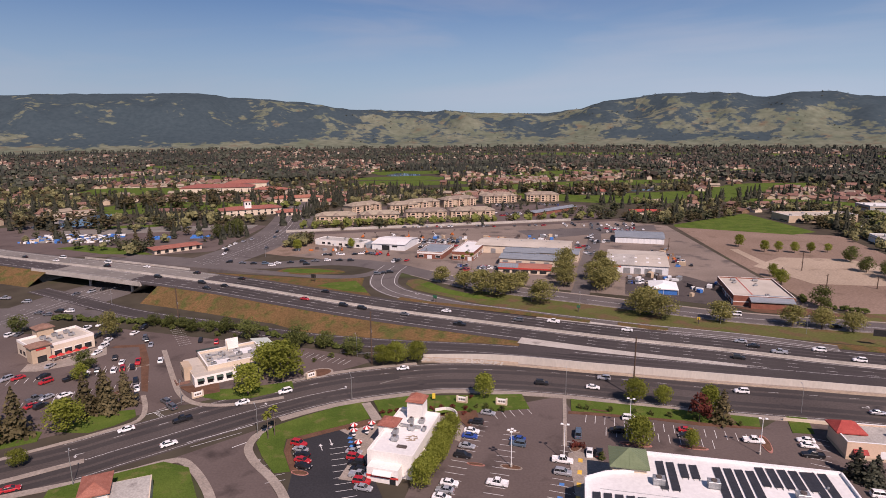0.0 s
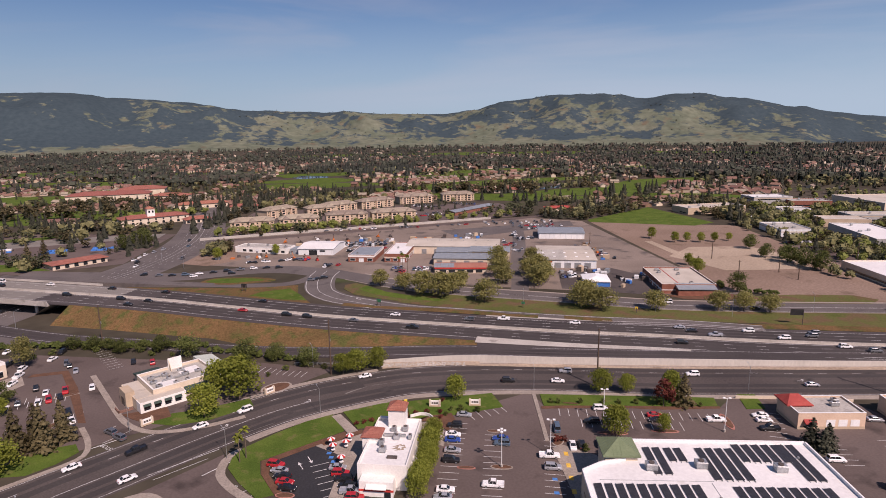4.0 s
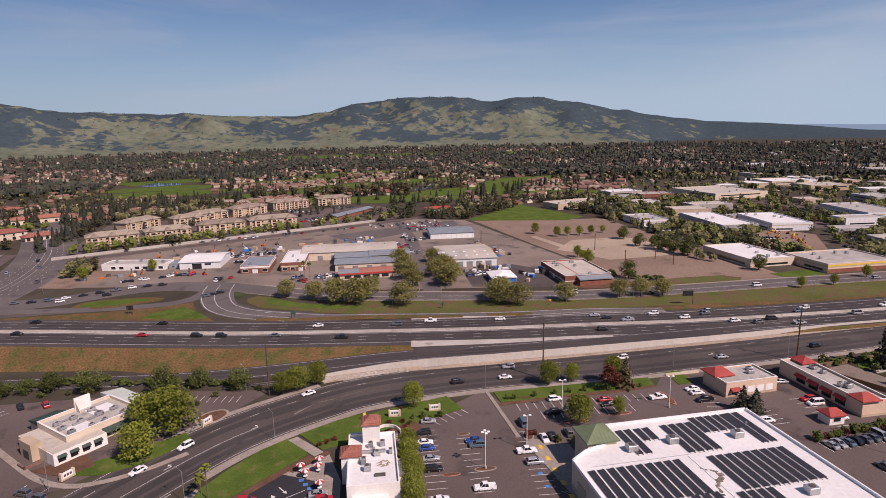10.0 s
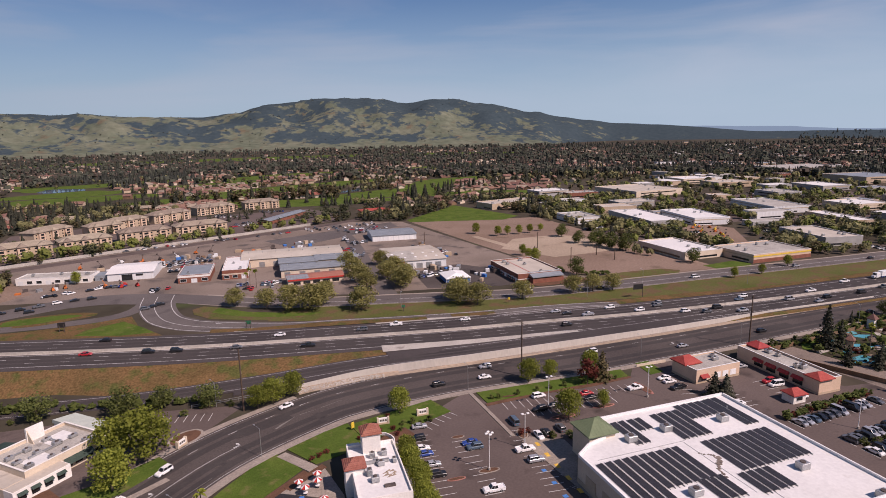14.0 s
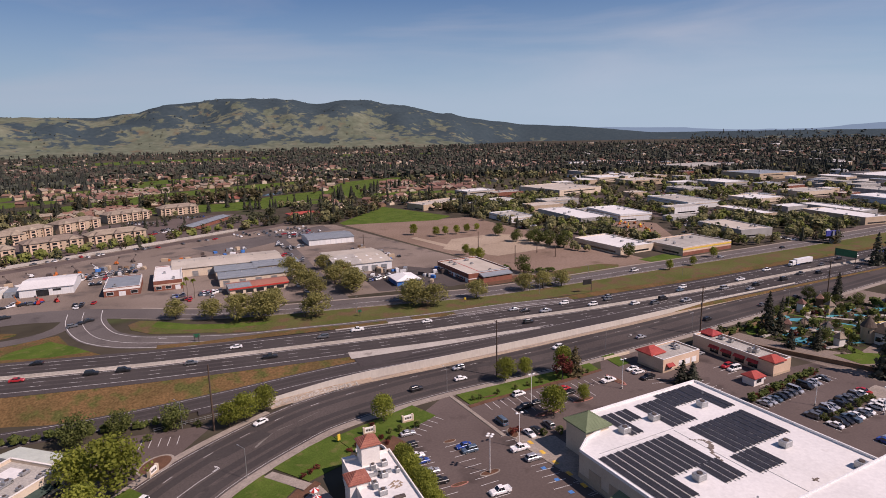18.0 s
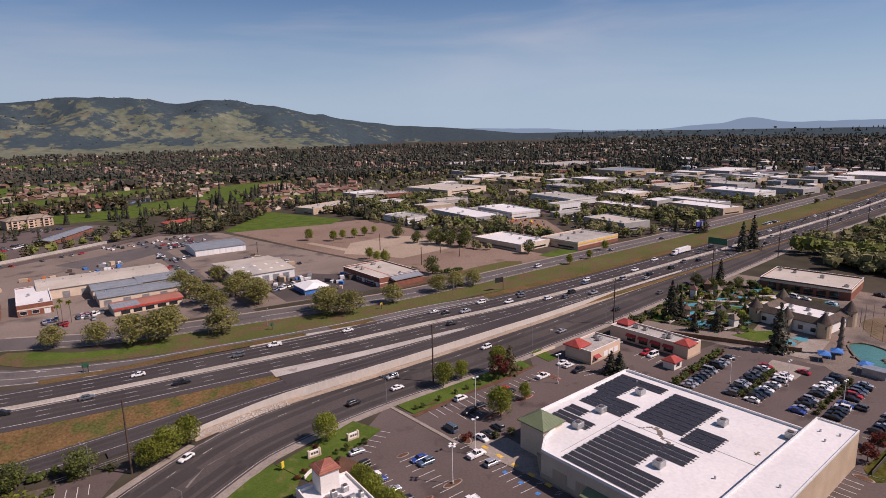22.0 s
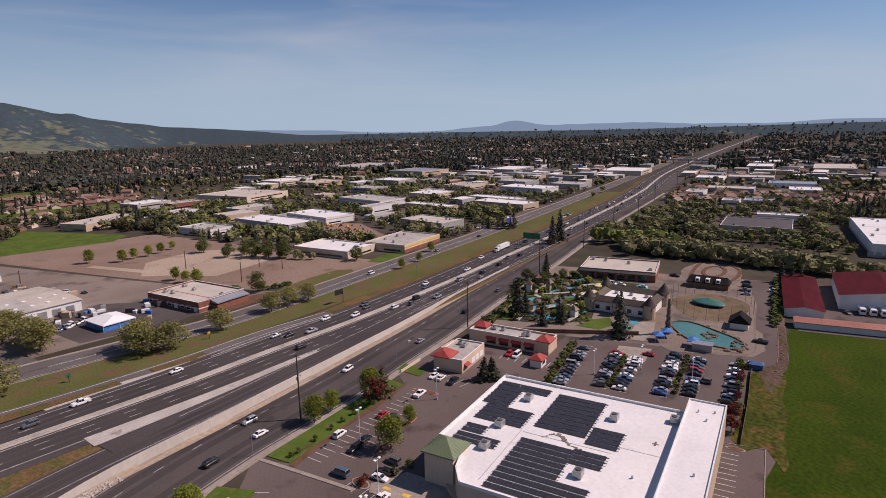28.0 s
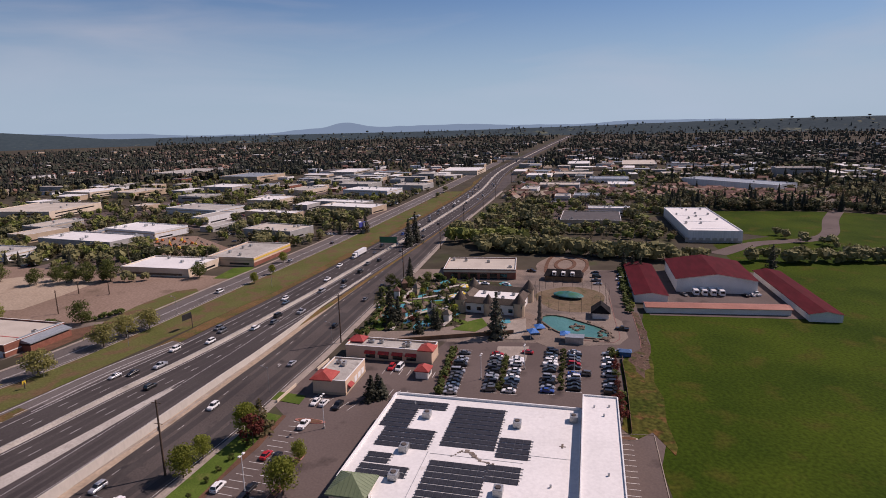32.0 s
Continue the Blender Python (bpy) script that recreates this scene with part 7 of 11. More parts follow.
plane("boat_pool", POOLP, 0.16, POOL, "green bumper-boat pool", "water")
pk = Shape()
for (ax, ay), (bx, by) in zip(POOLP, POOLP[1:] + POOLP[:1]):
    d = Vector((bx - ax, by - ay)).normalized()
    nn = Vector((d.y, -d.x)) * 0.6
    pk.prism([(ax, ay), (bx, by), (bx - nn.x, by - nn.y), (ax - nn.x, ay - nn.y)], 0.0, 0.6)
tagged(part("pool_kerb", pk, ROCK), "brown stone kerb round the pool", "kerb", "", "structure")
for k in range(18):
    a = k * 0.45
    rock(163 + 4 * math.cos(a) * _g.uniform(0.3, 1.1), 60 + 2.6 * math.sin(a), _g.uniform(0.6, 1.3), 0.2)
    if k < 12:
        rock(153 + 4 * math.cos(a * 2), 51 + 2 * math.sin(a * 2), _g.uniform(0.6, 1.2), 0.2)
for x, y, tn in ((152.5, 80.5, 10), (149, 68, -14), (158, 77, 5)):
    sh_ = thing("shade_sail", "bright blue shade canopy on posts", "canopy", at(x, y, 0.1, tn), "shade canopies")
    part("canopy", Shape().hip(-2.6, -2.0, 2.6, 2.0, 2.6, 3.6, None, 0.15), TARP_B, sh_)
    for a, b in ((-2.4, -1.8), (2.4, -1.8), (-2.4, 1.8), (2.4, 1.8)):
        part("post", Shape().tube((a, b, 0), (a, b, 2.6), 0.06, None, 6), WHITE, sh_)
BLACK_ROOF = surface("black_roof_shingle", (0.013, 0.012, 0.013), (0.026, 0.023, 0.023), 0.9, 0.4, 3.0, 0.3, spec=0.1)
hutp = thing("boat_hut", "dark wooden boat hut with a steep black roof", "hut", at(173, 44, 0, -14))
part("wall", Shape().box(0, 0, 0, 8, 7, 3.0), STUCCO_W, hutp)
part("roof", Shape().hip(-0.8, -0.8, 8.8, 7.8, 3.0, 6.4, 1.0, 0.3), BLACK_ROOF, hutp)
TARP_D = surface("dull_blue_sheet", (0.03, 0.085, 0.20), (0.045, 0.12, 0.26), 0.6, 0.5, 2.0, 0.2)
bl = thing("ticket_hut", "small blue-roofed ticket hut", "hut", at(129, 47.2, 0, -14))
part("wall", Shape().box(0, 0, 0, 3.2, 4.2, 2.0), TARP_D, bl)
part("roof", Shape().hip(-0.3, -0.3, 3.5, 4.5, 2.0, 2.6, 1.0, 0.15), TARP_D, bl)
blk = thing("pool_kiosk", "low grey kiosk at the pool's edge", "kiosk", at(142.5, 62, 0, -14))
part("wall", Shape().box(0, 0, 0, 4, 7, 2.8), METAL_G, blk)
part("roof", Shape().box(-0.3, -0.3, 2.8, 4.3, 7.3, 3.0), METAL_G, blk)
# batting cage: net over posts and a green tarpaulin dome, race track
BAT_SAND = surface("worn_olive_sand", (0.135, 0.098, 0.062), (0.185, 0.138, 0.092), 0.95, 0.06, 1.0, 0.3, c=(0.10, 0.092, 0.048), amount=0.46, spec=0.04)
plane("bat_ground", oval(206, 54, 22, 17, -10, 24, 0.05, 5), 0.13, BAT_SAND, "sandy batting ground inside a net", "ground")
dm = Shape()
for i in range(7):
    r = [5.2, 4.9, 4.2, 3.2, 2.0, 0.9, 0.05][i]
    for k in range(20):
        a = 2 * math.pi * k / 20
        dm.v.append((r * 1.5 * math.cos(a), r * math.sin(a), 1.4 + 2.2 * i / 6))
dm.f = [(i * 20 + k, i * 20 + (k + 1) % 20, (i + 1) * 20 + (k + 1) % 20, (i + 1) * 20 + k) for i in range(6) for k in range(20)]
dome = thing("tarp_dome", "green domed tarpaulin cover", "cover", at(208, 55, 0, 60))
GREEN_TARP = surface("green_tarpaulin", (0.018, 0.125, 0.055), (0.03, 0.15, 0.17), 0.6, 0.3, 2.0, 0.1)
part("cover", dm, GREEN_TARP, dome)
for k in range(6):
    a = k * math.pi / 3
    part("post", Shape().tube((7 * math.cos(a), 4.7 * math.sin(a), 0), (7 * math.cos(a), 4.7 * math.sin(a), 1.5), 0.08, None, 6), STEEL_D, dome)
net = thing("net_fence", "tall posts with wire round the batting ground", "fence", at(0, 0, 0))
pv = None
for k in range(22):
    a = 2 * math.pi * k / 22
    p = Vector((206 + 23 * math.cos(a), 54 + 18 * math.sin(a), 0))
    part("post", Shape().tube(p, p + Vector((0, 0, 7)), 0.08, 0.06, 6), STEEL_D, net)
    if pv is not None:
        w_ = Shape()
        for z in (1.5, 4, 7):
            w_.tube(pv + Vector((0, 0, z)), p + Vector((0, 0, z)), 0.025, None, 4)
        part("wire", w_, STEEL_D, net)
    pv = p
hb = thing("dormer_barn", "dark barn with three dormers by the race track", "barn", at(244, 40, 0, 74))
part("wall", Shape().box(0, 0, -0.1, 20, 8, 3), WOOD, hb)
part("roof", Shape().hip(-0.6, -0.6, 20.6, 8.6, 3, 6, 1.5, 0.3), BLACK_ROOF, hb)
for k in range(3):
    dd = part("dormer", Shape().box(4 + k * 5, 5.2, 3.4, 6 + k * 5, 8.4, 5.2), WHITE, hb)
    part("dormer_window", Shape().box(4.4 + k * 5, 8.38, 3.8, 5.6 + k * 5, 8.46, 4.9), GLASS_D, dd)
s = Shape()
TRK = [(276 + 27 * math.cos(u) + 2.5 * math.sin(3 * u), 44 + 13 * math.sin(u) - 6 * math.cos(u) + 1.5 * math.cos(2 * u)) for u in [2 * math.pi * k / 30 for k in range(31)]]
ribbon(s, smooth_line(TRK, 3), -0.9, 1.1, 0.34, 0, 0.3)
ribbon(s, smooth_line([(279 + 13 * math.cos(u), 43 + 5.5 * math.sin(u) - 3 * math.cos(u)) for u in [2 * math.pi * k / 20 for k in range(21)]], 3), -0.8, 1.4, 0.36, 0, 0.3)
plane("kart_ground", oval(276, 44, 33, 16, -13, 26, 0.05, 12), 0.115, KART_TAN, "tan paved lanes of the kart track", "track")
struct("kart_track", s, BARK_MULCH, "dark planted strips that bound the kart lanes", "bed")
# self-storage with maroon roofs
def storage(x, y, tn, w, d, h, rise, roof, label, doors="S"):
    t = gable("storage_block", label, "storage", pose(x, y, 0, 0, 0, tn), w, d, h, rise, STUCCO_W, roof, True, "storage blocks")
    n = int(w // 3.4)
    for k in range(n):
        part("roller_door", Shape().box(0.4 + k * w / n, -0.06, 0, 0.4 + k * w / n + 2.5, 0.02, 2.5), WHITE if k % 2 else METAL_G, t)
    return t


TS = -12.5
storage(195, 10, TS + 1, 66, 15, 4.0, 1.2, MAROON, "long storage block with a dark maroon metal roof")
storage(206.7, -38.7, TS, 46, 38, 7.0, 3.0, MAROON, "tall pale storage hall with a maroon gabled roof")
storage(181, -38, 82.5, 62, 7.5, 3.0, 0.8, MAROON_LT, "low storage range with a faded red roof")
storage(164, -40, TS, 78, 13, 3.6, 1.2, MAROON, "long storage block with a dark maroon metal roof").matrix_basis = pose(163, -53, 0, 0, 0, TS + 2)
plane("storage_yard", [(178, 24), (262, 8), (250, -62), (168, -44)], 0.08, ASPHALT_OLD, "asphalt storage yard", "yard")
plane("east_lane", [(262, 28), (262, 12), (141, 36), (126, 46), (118, 52), (141, 48), (213, 33)], 0.075, ASPHALT_OLD, "asphalt lane beside the park", "road")
WEEDS = surface("mixed_weeds", (0.042, 0.056, 0.010), (0.080, 0.072, 0.018), 0.95, 0.06, 0.7, 0.9, c=(0.135, 0.072, 0.030), amount=0.46, grain=0.5, spec=0.04)
plane("dirt_edge", [(70, 63.5), (76.5, 65.5), (98, 58.4), (109, 55.9), (122, 53.2), (129, 49.5), (138, 40.4), (134, 38.6), (121, 41.5), (107, 46), (95, 47), (80, 51.5), (66, 53.5), (62, 55.5), (74.2, 57.5)], 0.115, WEEDS, "strip of weeds and bare soil at the field's edge", "verge")
BANK_SOIL = surface("dark_bank_soil", (0.085, 0.056, 0.042), (0.12, 0.08, 0.06), 0.95, 0.08, 1.2, 0.6, c=(0.055, 0.062, 0.02), amount=0.47, grain=0.4, spec=0.04)
plane("soil_bank", [(131, 47), (138, 40.6), (151.5, 37.0), (183, 30.6), (182, 28.4), (171, 30.2), (163, 32.0), (156, 32.4), (147, 35.6), (140, 36.2), (133, 38.6), (127, 41.6), (119, 43.2), (117, 46), (110, 48.2), (116, 49.2), (121, 48.2), (126, 49.2)], 0.125, BANK_SOIL, "bank of bare brown soil along the lane", "bank")
for k in range(16):
    u = k / 16
    rock(121 + 56 * u + _g.uniform(-2, 2), 45 - 15.5 * u + _g.uniform(-1.5, 1.5), _g.uniform(0.25, 0.7), 0.05)
KERB_FADED = surface("faded_red_kerb", (0.20, 0.085, 0.07), (0.26, 0.14, 0.12), 0.85, 0.5, 2.0, 0.1)
lane_kerb = Shape()
ribbon(lane_kerb, smooth_line([(138.0, 40.7), (151.5, 37.2), (183.3, 30.8), (209, 26.4)], 4), -0.12, 0.12, 0.2, 0, 0.2)
ribbon(lane_kerb, smooth_line([(206.6, 34.9), (165.5, 42.6), (155.4, 44.2), (148, 46.2), (144.5, 49.2), (147.6, 61.2)], 3), -0.12, 0.12, 0.2, 0, 0.2)
struct("lane_kerb", lane_kerb, KERB_FADED, "faded red painted kerb along the lane", "kerb")
plane("park_forecourt", [(174, 88.3), (176.3, 80.4), (162, 82), (150, 86.4), (151.6, 93)], 0.14, SIDEWALK, "pale paved forecourt before the golf park", "pavement")
plane("lot_slab", [(142.8, 95.8), (142, 83.4), (127.4, 86.6), (132.3, 97.2)], 0.06, SIDEWALK, "pale concrete slab in the car park", "parking lot")
field_fence = thing("field_fence", "low dark fence between the car park and the field", "fence", at(0, 0, 0))
fence_line = [Vector((73.5, 63.6, 0)), Vector((98, 57.6, 0)), Vector((109.5, 55.0, 0)), Vector((122, 52.4, 0)), Vector((128, 50.8, 0))]
for p_, q_ in zip(fence_line, fence_line[1:]):
    part("rail", Shape().tube(p_ + Vector((0, 0, 1.3)), q_ + Vector((0, 0, 1.3)), 0.05, None, 5), WOOD, field_fence)
    part("panel", Shape().prism([(p_.x, p_.y), (q_.x, q_.y), (q_.x + 0.02, q_.y + 0.06), (p_.x + 0.02, p_.y + 0.06)], 0.12, 1.2), ROOF_DARK, field_fence)
plane("annex_lot", [(73.6, 68.4), (72.6, 57.7), (46.9, 62.9), (22, 68.6), (22, 80), (44, 75)], 0.095, ASPHALT_OLD, "small asphalt lot behind the store", "parking lot")
annex_kerb = Shape()
ribbon(annex_kerb, [Vector((73.7, 68.4, 0)), Vector((72.6, 57.6, 0)), Vector((22, 68.4, 0))], -0.12, 0.12, 0.24, 0, 0.2)
struct("annex_kerb", annex_kerb, SIDEWALK, "pale kerb round the small lot", "kerb")


# ---- plants ----
def quads_mesh(name, quads, material):
    """A mesh of loose quads from an array (n, 4, 3)."""
    q = np.asarray(quads, dtype=np.float32).reshape(-1, 4, 3)
    n = len(q)
    m = bpy.data.meshes.new(name)
    m.vertices.add(n * 4)
    m.vertices.foreach_set("co", q.reshape(-1))
    m.loops.add(n * 4)
    m.loops.foreach_set("vertex_index", np.arange(n * 4, dtype=np.int32))
    m.polygons.add(n)
    m.polygons.foreach_set("loop_start", np.arange(0, n * 4, 4, dtype=np.int32))
    m.polygons.foreach_set("loop_total", np.full(n, 4, dtype=np.int32))
    m.materials.append(material)
    m.update(calc_edges=True)
    return m


def leaves(rng, centres, outward, size):
    """Quads at the centres, facing roughly outward."""
    n = len(centres)
    nrm = outward + rng.normal(0, 0.55, (n, 3))
    nrm /= np.linalg.norm(nrm, axis=1)[:, None] + 1e-9
    a = np.cross(nrm, rng.normal(0, 1, (n, 3)))
    a /= np.linalg.norm(a, axis=1)[:, None] + 1e-9
    b = np.cross(nrm, a)
    sz = (size * rng.uniform(0.55, 1.35, n))[:, None]
    return np.stack([centres - a * sz, centres - b * sz * 0.8, centres + a * sz, centres + b * sz * 0.8], 1)


def crown_broad(seed, lobes=18, per=45, wide=0.40, low=0.22, size=0.045, loose=0.10):
    """Leaf quads of a broad crown on a tree one unit high: lobes of leaves on the ends of limbs, with gaps."""
    rng = np.random.default_rng(seed)
    th = rng.uniform(0, 2 * np.pi, lobes)
    hgt = rng.uniform(0, 1, lobes)
    rad = wide * np.sqrt(np.clip(1 - (2 * hgt - 0.85) ** 2, 0.1, 1)) * rng.uniform(0.35, 0.85, lobes)
    cz = low + 0.12 + hgt * (0.84 - low)
    cz = np.minimum(cz, 0.90)
    out = []
    for k in range(lobes):
        c = np.array([rad[k] * np.cos(th[k]), rad[k] * np.sin(th[k]), cz[k]])
        lr = wide * rng.uniform(0.28, 0.48)
        d = rng.normal(0, 1, (per, 3))
        d /= np.linalg.norm(d, axis=1)[:, None]
        p = c + d * lr * rng.uniform(0.7, 1.0 + loose, (per, 1)) * np.array([1, 1, 0.8])
        out.append(leaves(rng, p, d, size))
    return np.concatenate(out)


def crown_cone(seed, tiers=15, per=44, wide=0.20, low=0.07, size=0.030, least=8):
    """Needle quads of a conifer one unit high: drooping whorls, uneven."""
    rng = np.random.default_rng(seed)
    out = []
    for k in range(tiers):
        t = k / (tiers - 1)
        z = low + (0.97 - low) * t
        r = wide * (1 - t) ** 0.75 + 0.012
        n = max(least, int(per * (1 - 0.75 * t)))
        a = rng.uniform(0, 2 * np.pi, n)
        arm = 0.72 + 0.38 * np.sin(a * 3 + rng.uniform(0, 6)) * rng.uniform(0.3, 1)
        rr = r * arm * rng.uniform(0.45, 1.05, n)
        p = np.stack([rr * np.cos(a), rr * np.sin(a), z - 0.25 * rr + rng.normal(0, 0.012, n)], 1)
        d = np.stack([np.cos(a), np.sin(a), np.full(n, 0.5)], 1)
        out.append(leaves(rng, p, d, size * (1.25 - 0.5 * t)))
    return np.concatenate(out)


def trunk_shape(seed, thick=0.022, top=0.55, limbs=7, reach=0.22):
    rng = random.Random(seed)
    s = Shape()
    s.tube((0, 0, -0.02), (0.008, 0.0, top * 0.5), thick, thick * 0.75, 8)
    s.tube((0.008, 0, top * 0.5), (0.0, 0.01, top), thick * 0.75, thick * 0.3, 7)
    for k in range(limbs):
        a = 2 * math.pi * k / limbs + rng.uniform(-0.4, 0.4)
        z = top * rng.uniform(0.45, 0.95)
        r = reach * rng.uniform(0.6, 1.0)
        s.tube((0, 0, z), (r * math.cos(a), r * math.sin(a), z + r * rng.uniform(0.7, 1.2)), thick * 0.4, thick * 0.12, 5)
    return s


SPECIES = {}


def species(key, crowns, leaf, trunk, name, label):
    SPECIES[key] = ([quads_mesh("crown", c, leaf) for c in crowns], trunk.mesh("trunk", BARK), name, label)


species("bright", [crown_broad(k, 38, 72, 0.42, 0.16, 0.027, 0.25) for k in (1, 2, 3)], LEAF_BRIGHT, trunk_shape(1, 0.024, 0.5), "broadleaf_tree", "round broadleaf tree in bright new spring leaf")
species("olive", [crown_broad(k, 38, 56, 0.44, 0.16, 0.030, 0.3) for k in (4, 5, 6)], LEAF_OLIVE, trunk_shape(2, 0.026, 0.6, 9, 0.28), "plane_tree", "roadside plane tree with sparse olive-yellow young leaves")
species("green", [crown_broad(k, 34, 62, 0.46, 0.08, 0.029, 0.25) for k in (7, 8)], LEAF_GREEN, trunk_shape(3, 0.024, 0.5), "dark_broadleaf_tree", "dense mid-green broadleaf tree beside the road")
species("conifer", [crown_cone(k, 17, 60, 0.21, 0.06, 0.030) for k in (10, 11)], LEAF_DARK, trunk_shape(4, 0.018, 0.9, 4, 0.08), "conifer_tree", "tall dark green conifer with drooping boughs")
species("brownfir", [crown_cone(k, 17, 66, 0.27, 0.08, 0.032) for k in (12, 13)], LEAF_BROWNISH, trunk_shape(5, 0.018, 0.9, 4, 0.08), "redwood_tree", "bushy brown-green redwood with layered boughs")
species("bushy", [crown_cone(k, 18, 84, 0.33, 0.04, 0.034) for k in (31, 32)], LEAF_BROWNISH, trunk_shape(5, 0.02, 0.85, 4, 0.1), "bushy_redwood", "broad bushy brown-green redwood beside the lots")
species("red", [crown_cone(15, 14, 60, 0.30, 0.10, 0.034), crown_broad(16, 16, 45, 0.36, 0.15, 0.04)], LEAF_RED, trunk_shape(6, 0.02, 0.6), "purple_leaf_tree", "small tree with dark purple-red leaves")
species("shrub", [crown_broad(k, 12, 36, 0.55, 0.02, 0.075) for k in (20, 21)], LEAF_GREEN, trunk_shape(7, 0.03, 0.4, 4, 0.2), "shrub", "rounded green shrub in a planting bed")
species("redshrub", [crown_broad(23, 12, 36, 0.6, 0.02, 0.075)], LEAF_RED, trunk_shape(8, 0.03, 0.4, 4, 0.2), "red_shrub", "rounded shrub with dull red leaves")
species("bright_shrub", [crown_broad(24, 12, 36, 0.6, 0.02, 0.075)], LEAF_BRIGHT, trunk_shape(8, 0.03, 0.4, 4, 0.2), "hedge_shrub", "low bright green shrub beside paving")
_prng = random.Random(5)


def plant(key, x, y, h, z=0.0, wide=1.0, group=""):
    crowns, trunk, name, label = SPECIES[key]
    t = thing(name, label, "shrub" if "shrub" in key else "tree", None, group)
    t.matrix_basis = pose(x, y, z, 0, 0, _prng.uniform(0, 360)) @ Matrix.Diagonal((h * wide, h * wide, h, 1))
    if "shrub" not in key:
        part("trunk", trunk, BARK, t)
    part("crown", _prng.choice(crowns), None, t)
    return t


for x, y, h in [(7.1, 188.0, 8.6), (55.3, 182.7, 8.8), (64.1, 181.3, 6.8), (47.5, 155.1, 9.7)]:
    plant("bright", x, y, h, 0, 1.05)
plant("bright", 62.2, 154.8, 6.0, 0, 0.9)
for x, y, h in [(-63.2, 203.3, 15.0), (-72.1, 192.0, 11.0), (-70, 209, 12.0), (-23.9, 217.5, 9.0), (-16.5, 219.8, 8.4), (-29, 217, 8.0)]:
    plant("bright", x, y, h, 0, 1.15)
for x, y, h in [(-65.3, 236.0, 9.6), (-54.0, 235.7, 7.4), (-41.9, 227.5, 8.0), (-101.4, 255.4, 7.3), (-89.1, 247.8, 8.9), (-140.3, 215.4, 7.4), (-195, 258, 8), (-117.2, 257.4, 6.0), (-124, 262, 5.5), (-130.1, 264.0, 6.0), (-109.6, 257.2, 5.5), (-138.4, 266, 5.8)]:
    plant("green", x, y, h, 0, 1.15)
plant("red", 70.7, 169.9, 9.5)
plant("conifer", 97.9, 140.2, 8.5, 0, 2.1)
plant("conifer", 101.5, 138.5, 7.5, 0, 2.1)
plant("conifer", 99.0, 137.0, 7.0, 0, 2.2)
plant("brownfir", 77.5, 169.7, 11.0, 0, 1.4)
plant("bright", 75, 173, 10.5, 0, 0.8)
for x, y, h in [(-119.5, 180, 14), (-112.5, 180, 14.5), (-109.5, 185, 13), (-116, 184, 13), (-131, 165, 16), (-136, 160, 15), (-140, 166, 15)]:
    plant("bushy", x, y, h, 0, 1.05)
plant("bright", -119, 168.5, 10.0, 0, 1.35)
plant("bright", -136, 205, 6.5, 0, 1.0)
plant("bright", -119.8, 149.2, 5.2, 0, 1.2)
plant("olive", -149, 249, 12, 0, 0.8)
for x, y, h in [(171.5, 141.0, 18.0), (247.2, 137, 13.7), (342, 144, 21), (356, 140, 24), (153.3, 95.6, 19.5), (170.3, 121.7, 9.1), (260.3, -74.1, 14.5), (176, 138, 12), (165, 120, 8), (258, 8, 11), (256, 4, 10), (262, 12, 12), (160, 128, 8)]:
    plant("conifer", x, y, h, 0, 1.75 if h < 9 else 1.25)
for x, y, h in [(43.9, 295.9, 11.9), (23.7, 310.3, 13.0), (15.1, 316.2, 12.5), (6.4, 328.3, 11.5), (-6.3, 341.4, 11), (38.4, 329.6, 10.5), (31, 316, 11), (80.5, 319.7, 14), (83.8, 344.7, 13), (95.7, 269.4, 11.2), (92.9, 282.8, 12), (88, 276, 11), (120.9, 264.5, 9.5), (150.0, 257.2, 9.6), (161.0, 253.8, 9.2), (171.5, 249.0, 8.8), (65.6, 345.4, 13.5), (63, 330, 12), (75.0, 382.5, 13.5), (70, 364, 13), (92.3, 351.3, 13.5), (97.7, 381.6, 11.3), (90, 335, 12), (86, 328, 13)]:
    plant("olive", x, y, h * (1.0 if y < 317 else 0.84), 0, 1.38, "roadside plane trees")
for x, y, h in [(216.1, 439.3, 9.5), (224.8, 420.0, 8.5), (234.7, 419.6, 7.8), (243.5, 415.2, 8), (254.8, 414.7, 7.6), (267.8, 416.1, 6.5), (185.0, 328.0, 9), (190.9, 347.6, 8), (188, 338, 7), (247, 226, 6.5), (268, 222, 6), (300, 224, 7), (-112.6, 437.0, 9), (-74.2, 446.0, 7.8)]:
    plant("bright", x, y, h, 0, 0.95)
for x, y, h in [(180.0, 284.7, 10.9), (-192.1, 494.9, 12), (-183.9, 505.3, 13), (-186.7, 528.5, 12), (-240.0, 476.8, 15), (-245.6, 465.1, 14), (-176, 500, 11), (262, 384, 11), (253, 356, 10), (256, 340, 12), (258, 328, 12), (258, 315, 13), (262, 350, 9), (262, 264, 10)]:
    plant("green" if h < 14 else "brownfir", x, y, h, 0, 1.05)
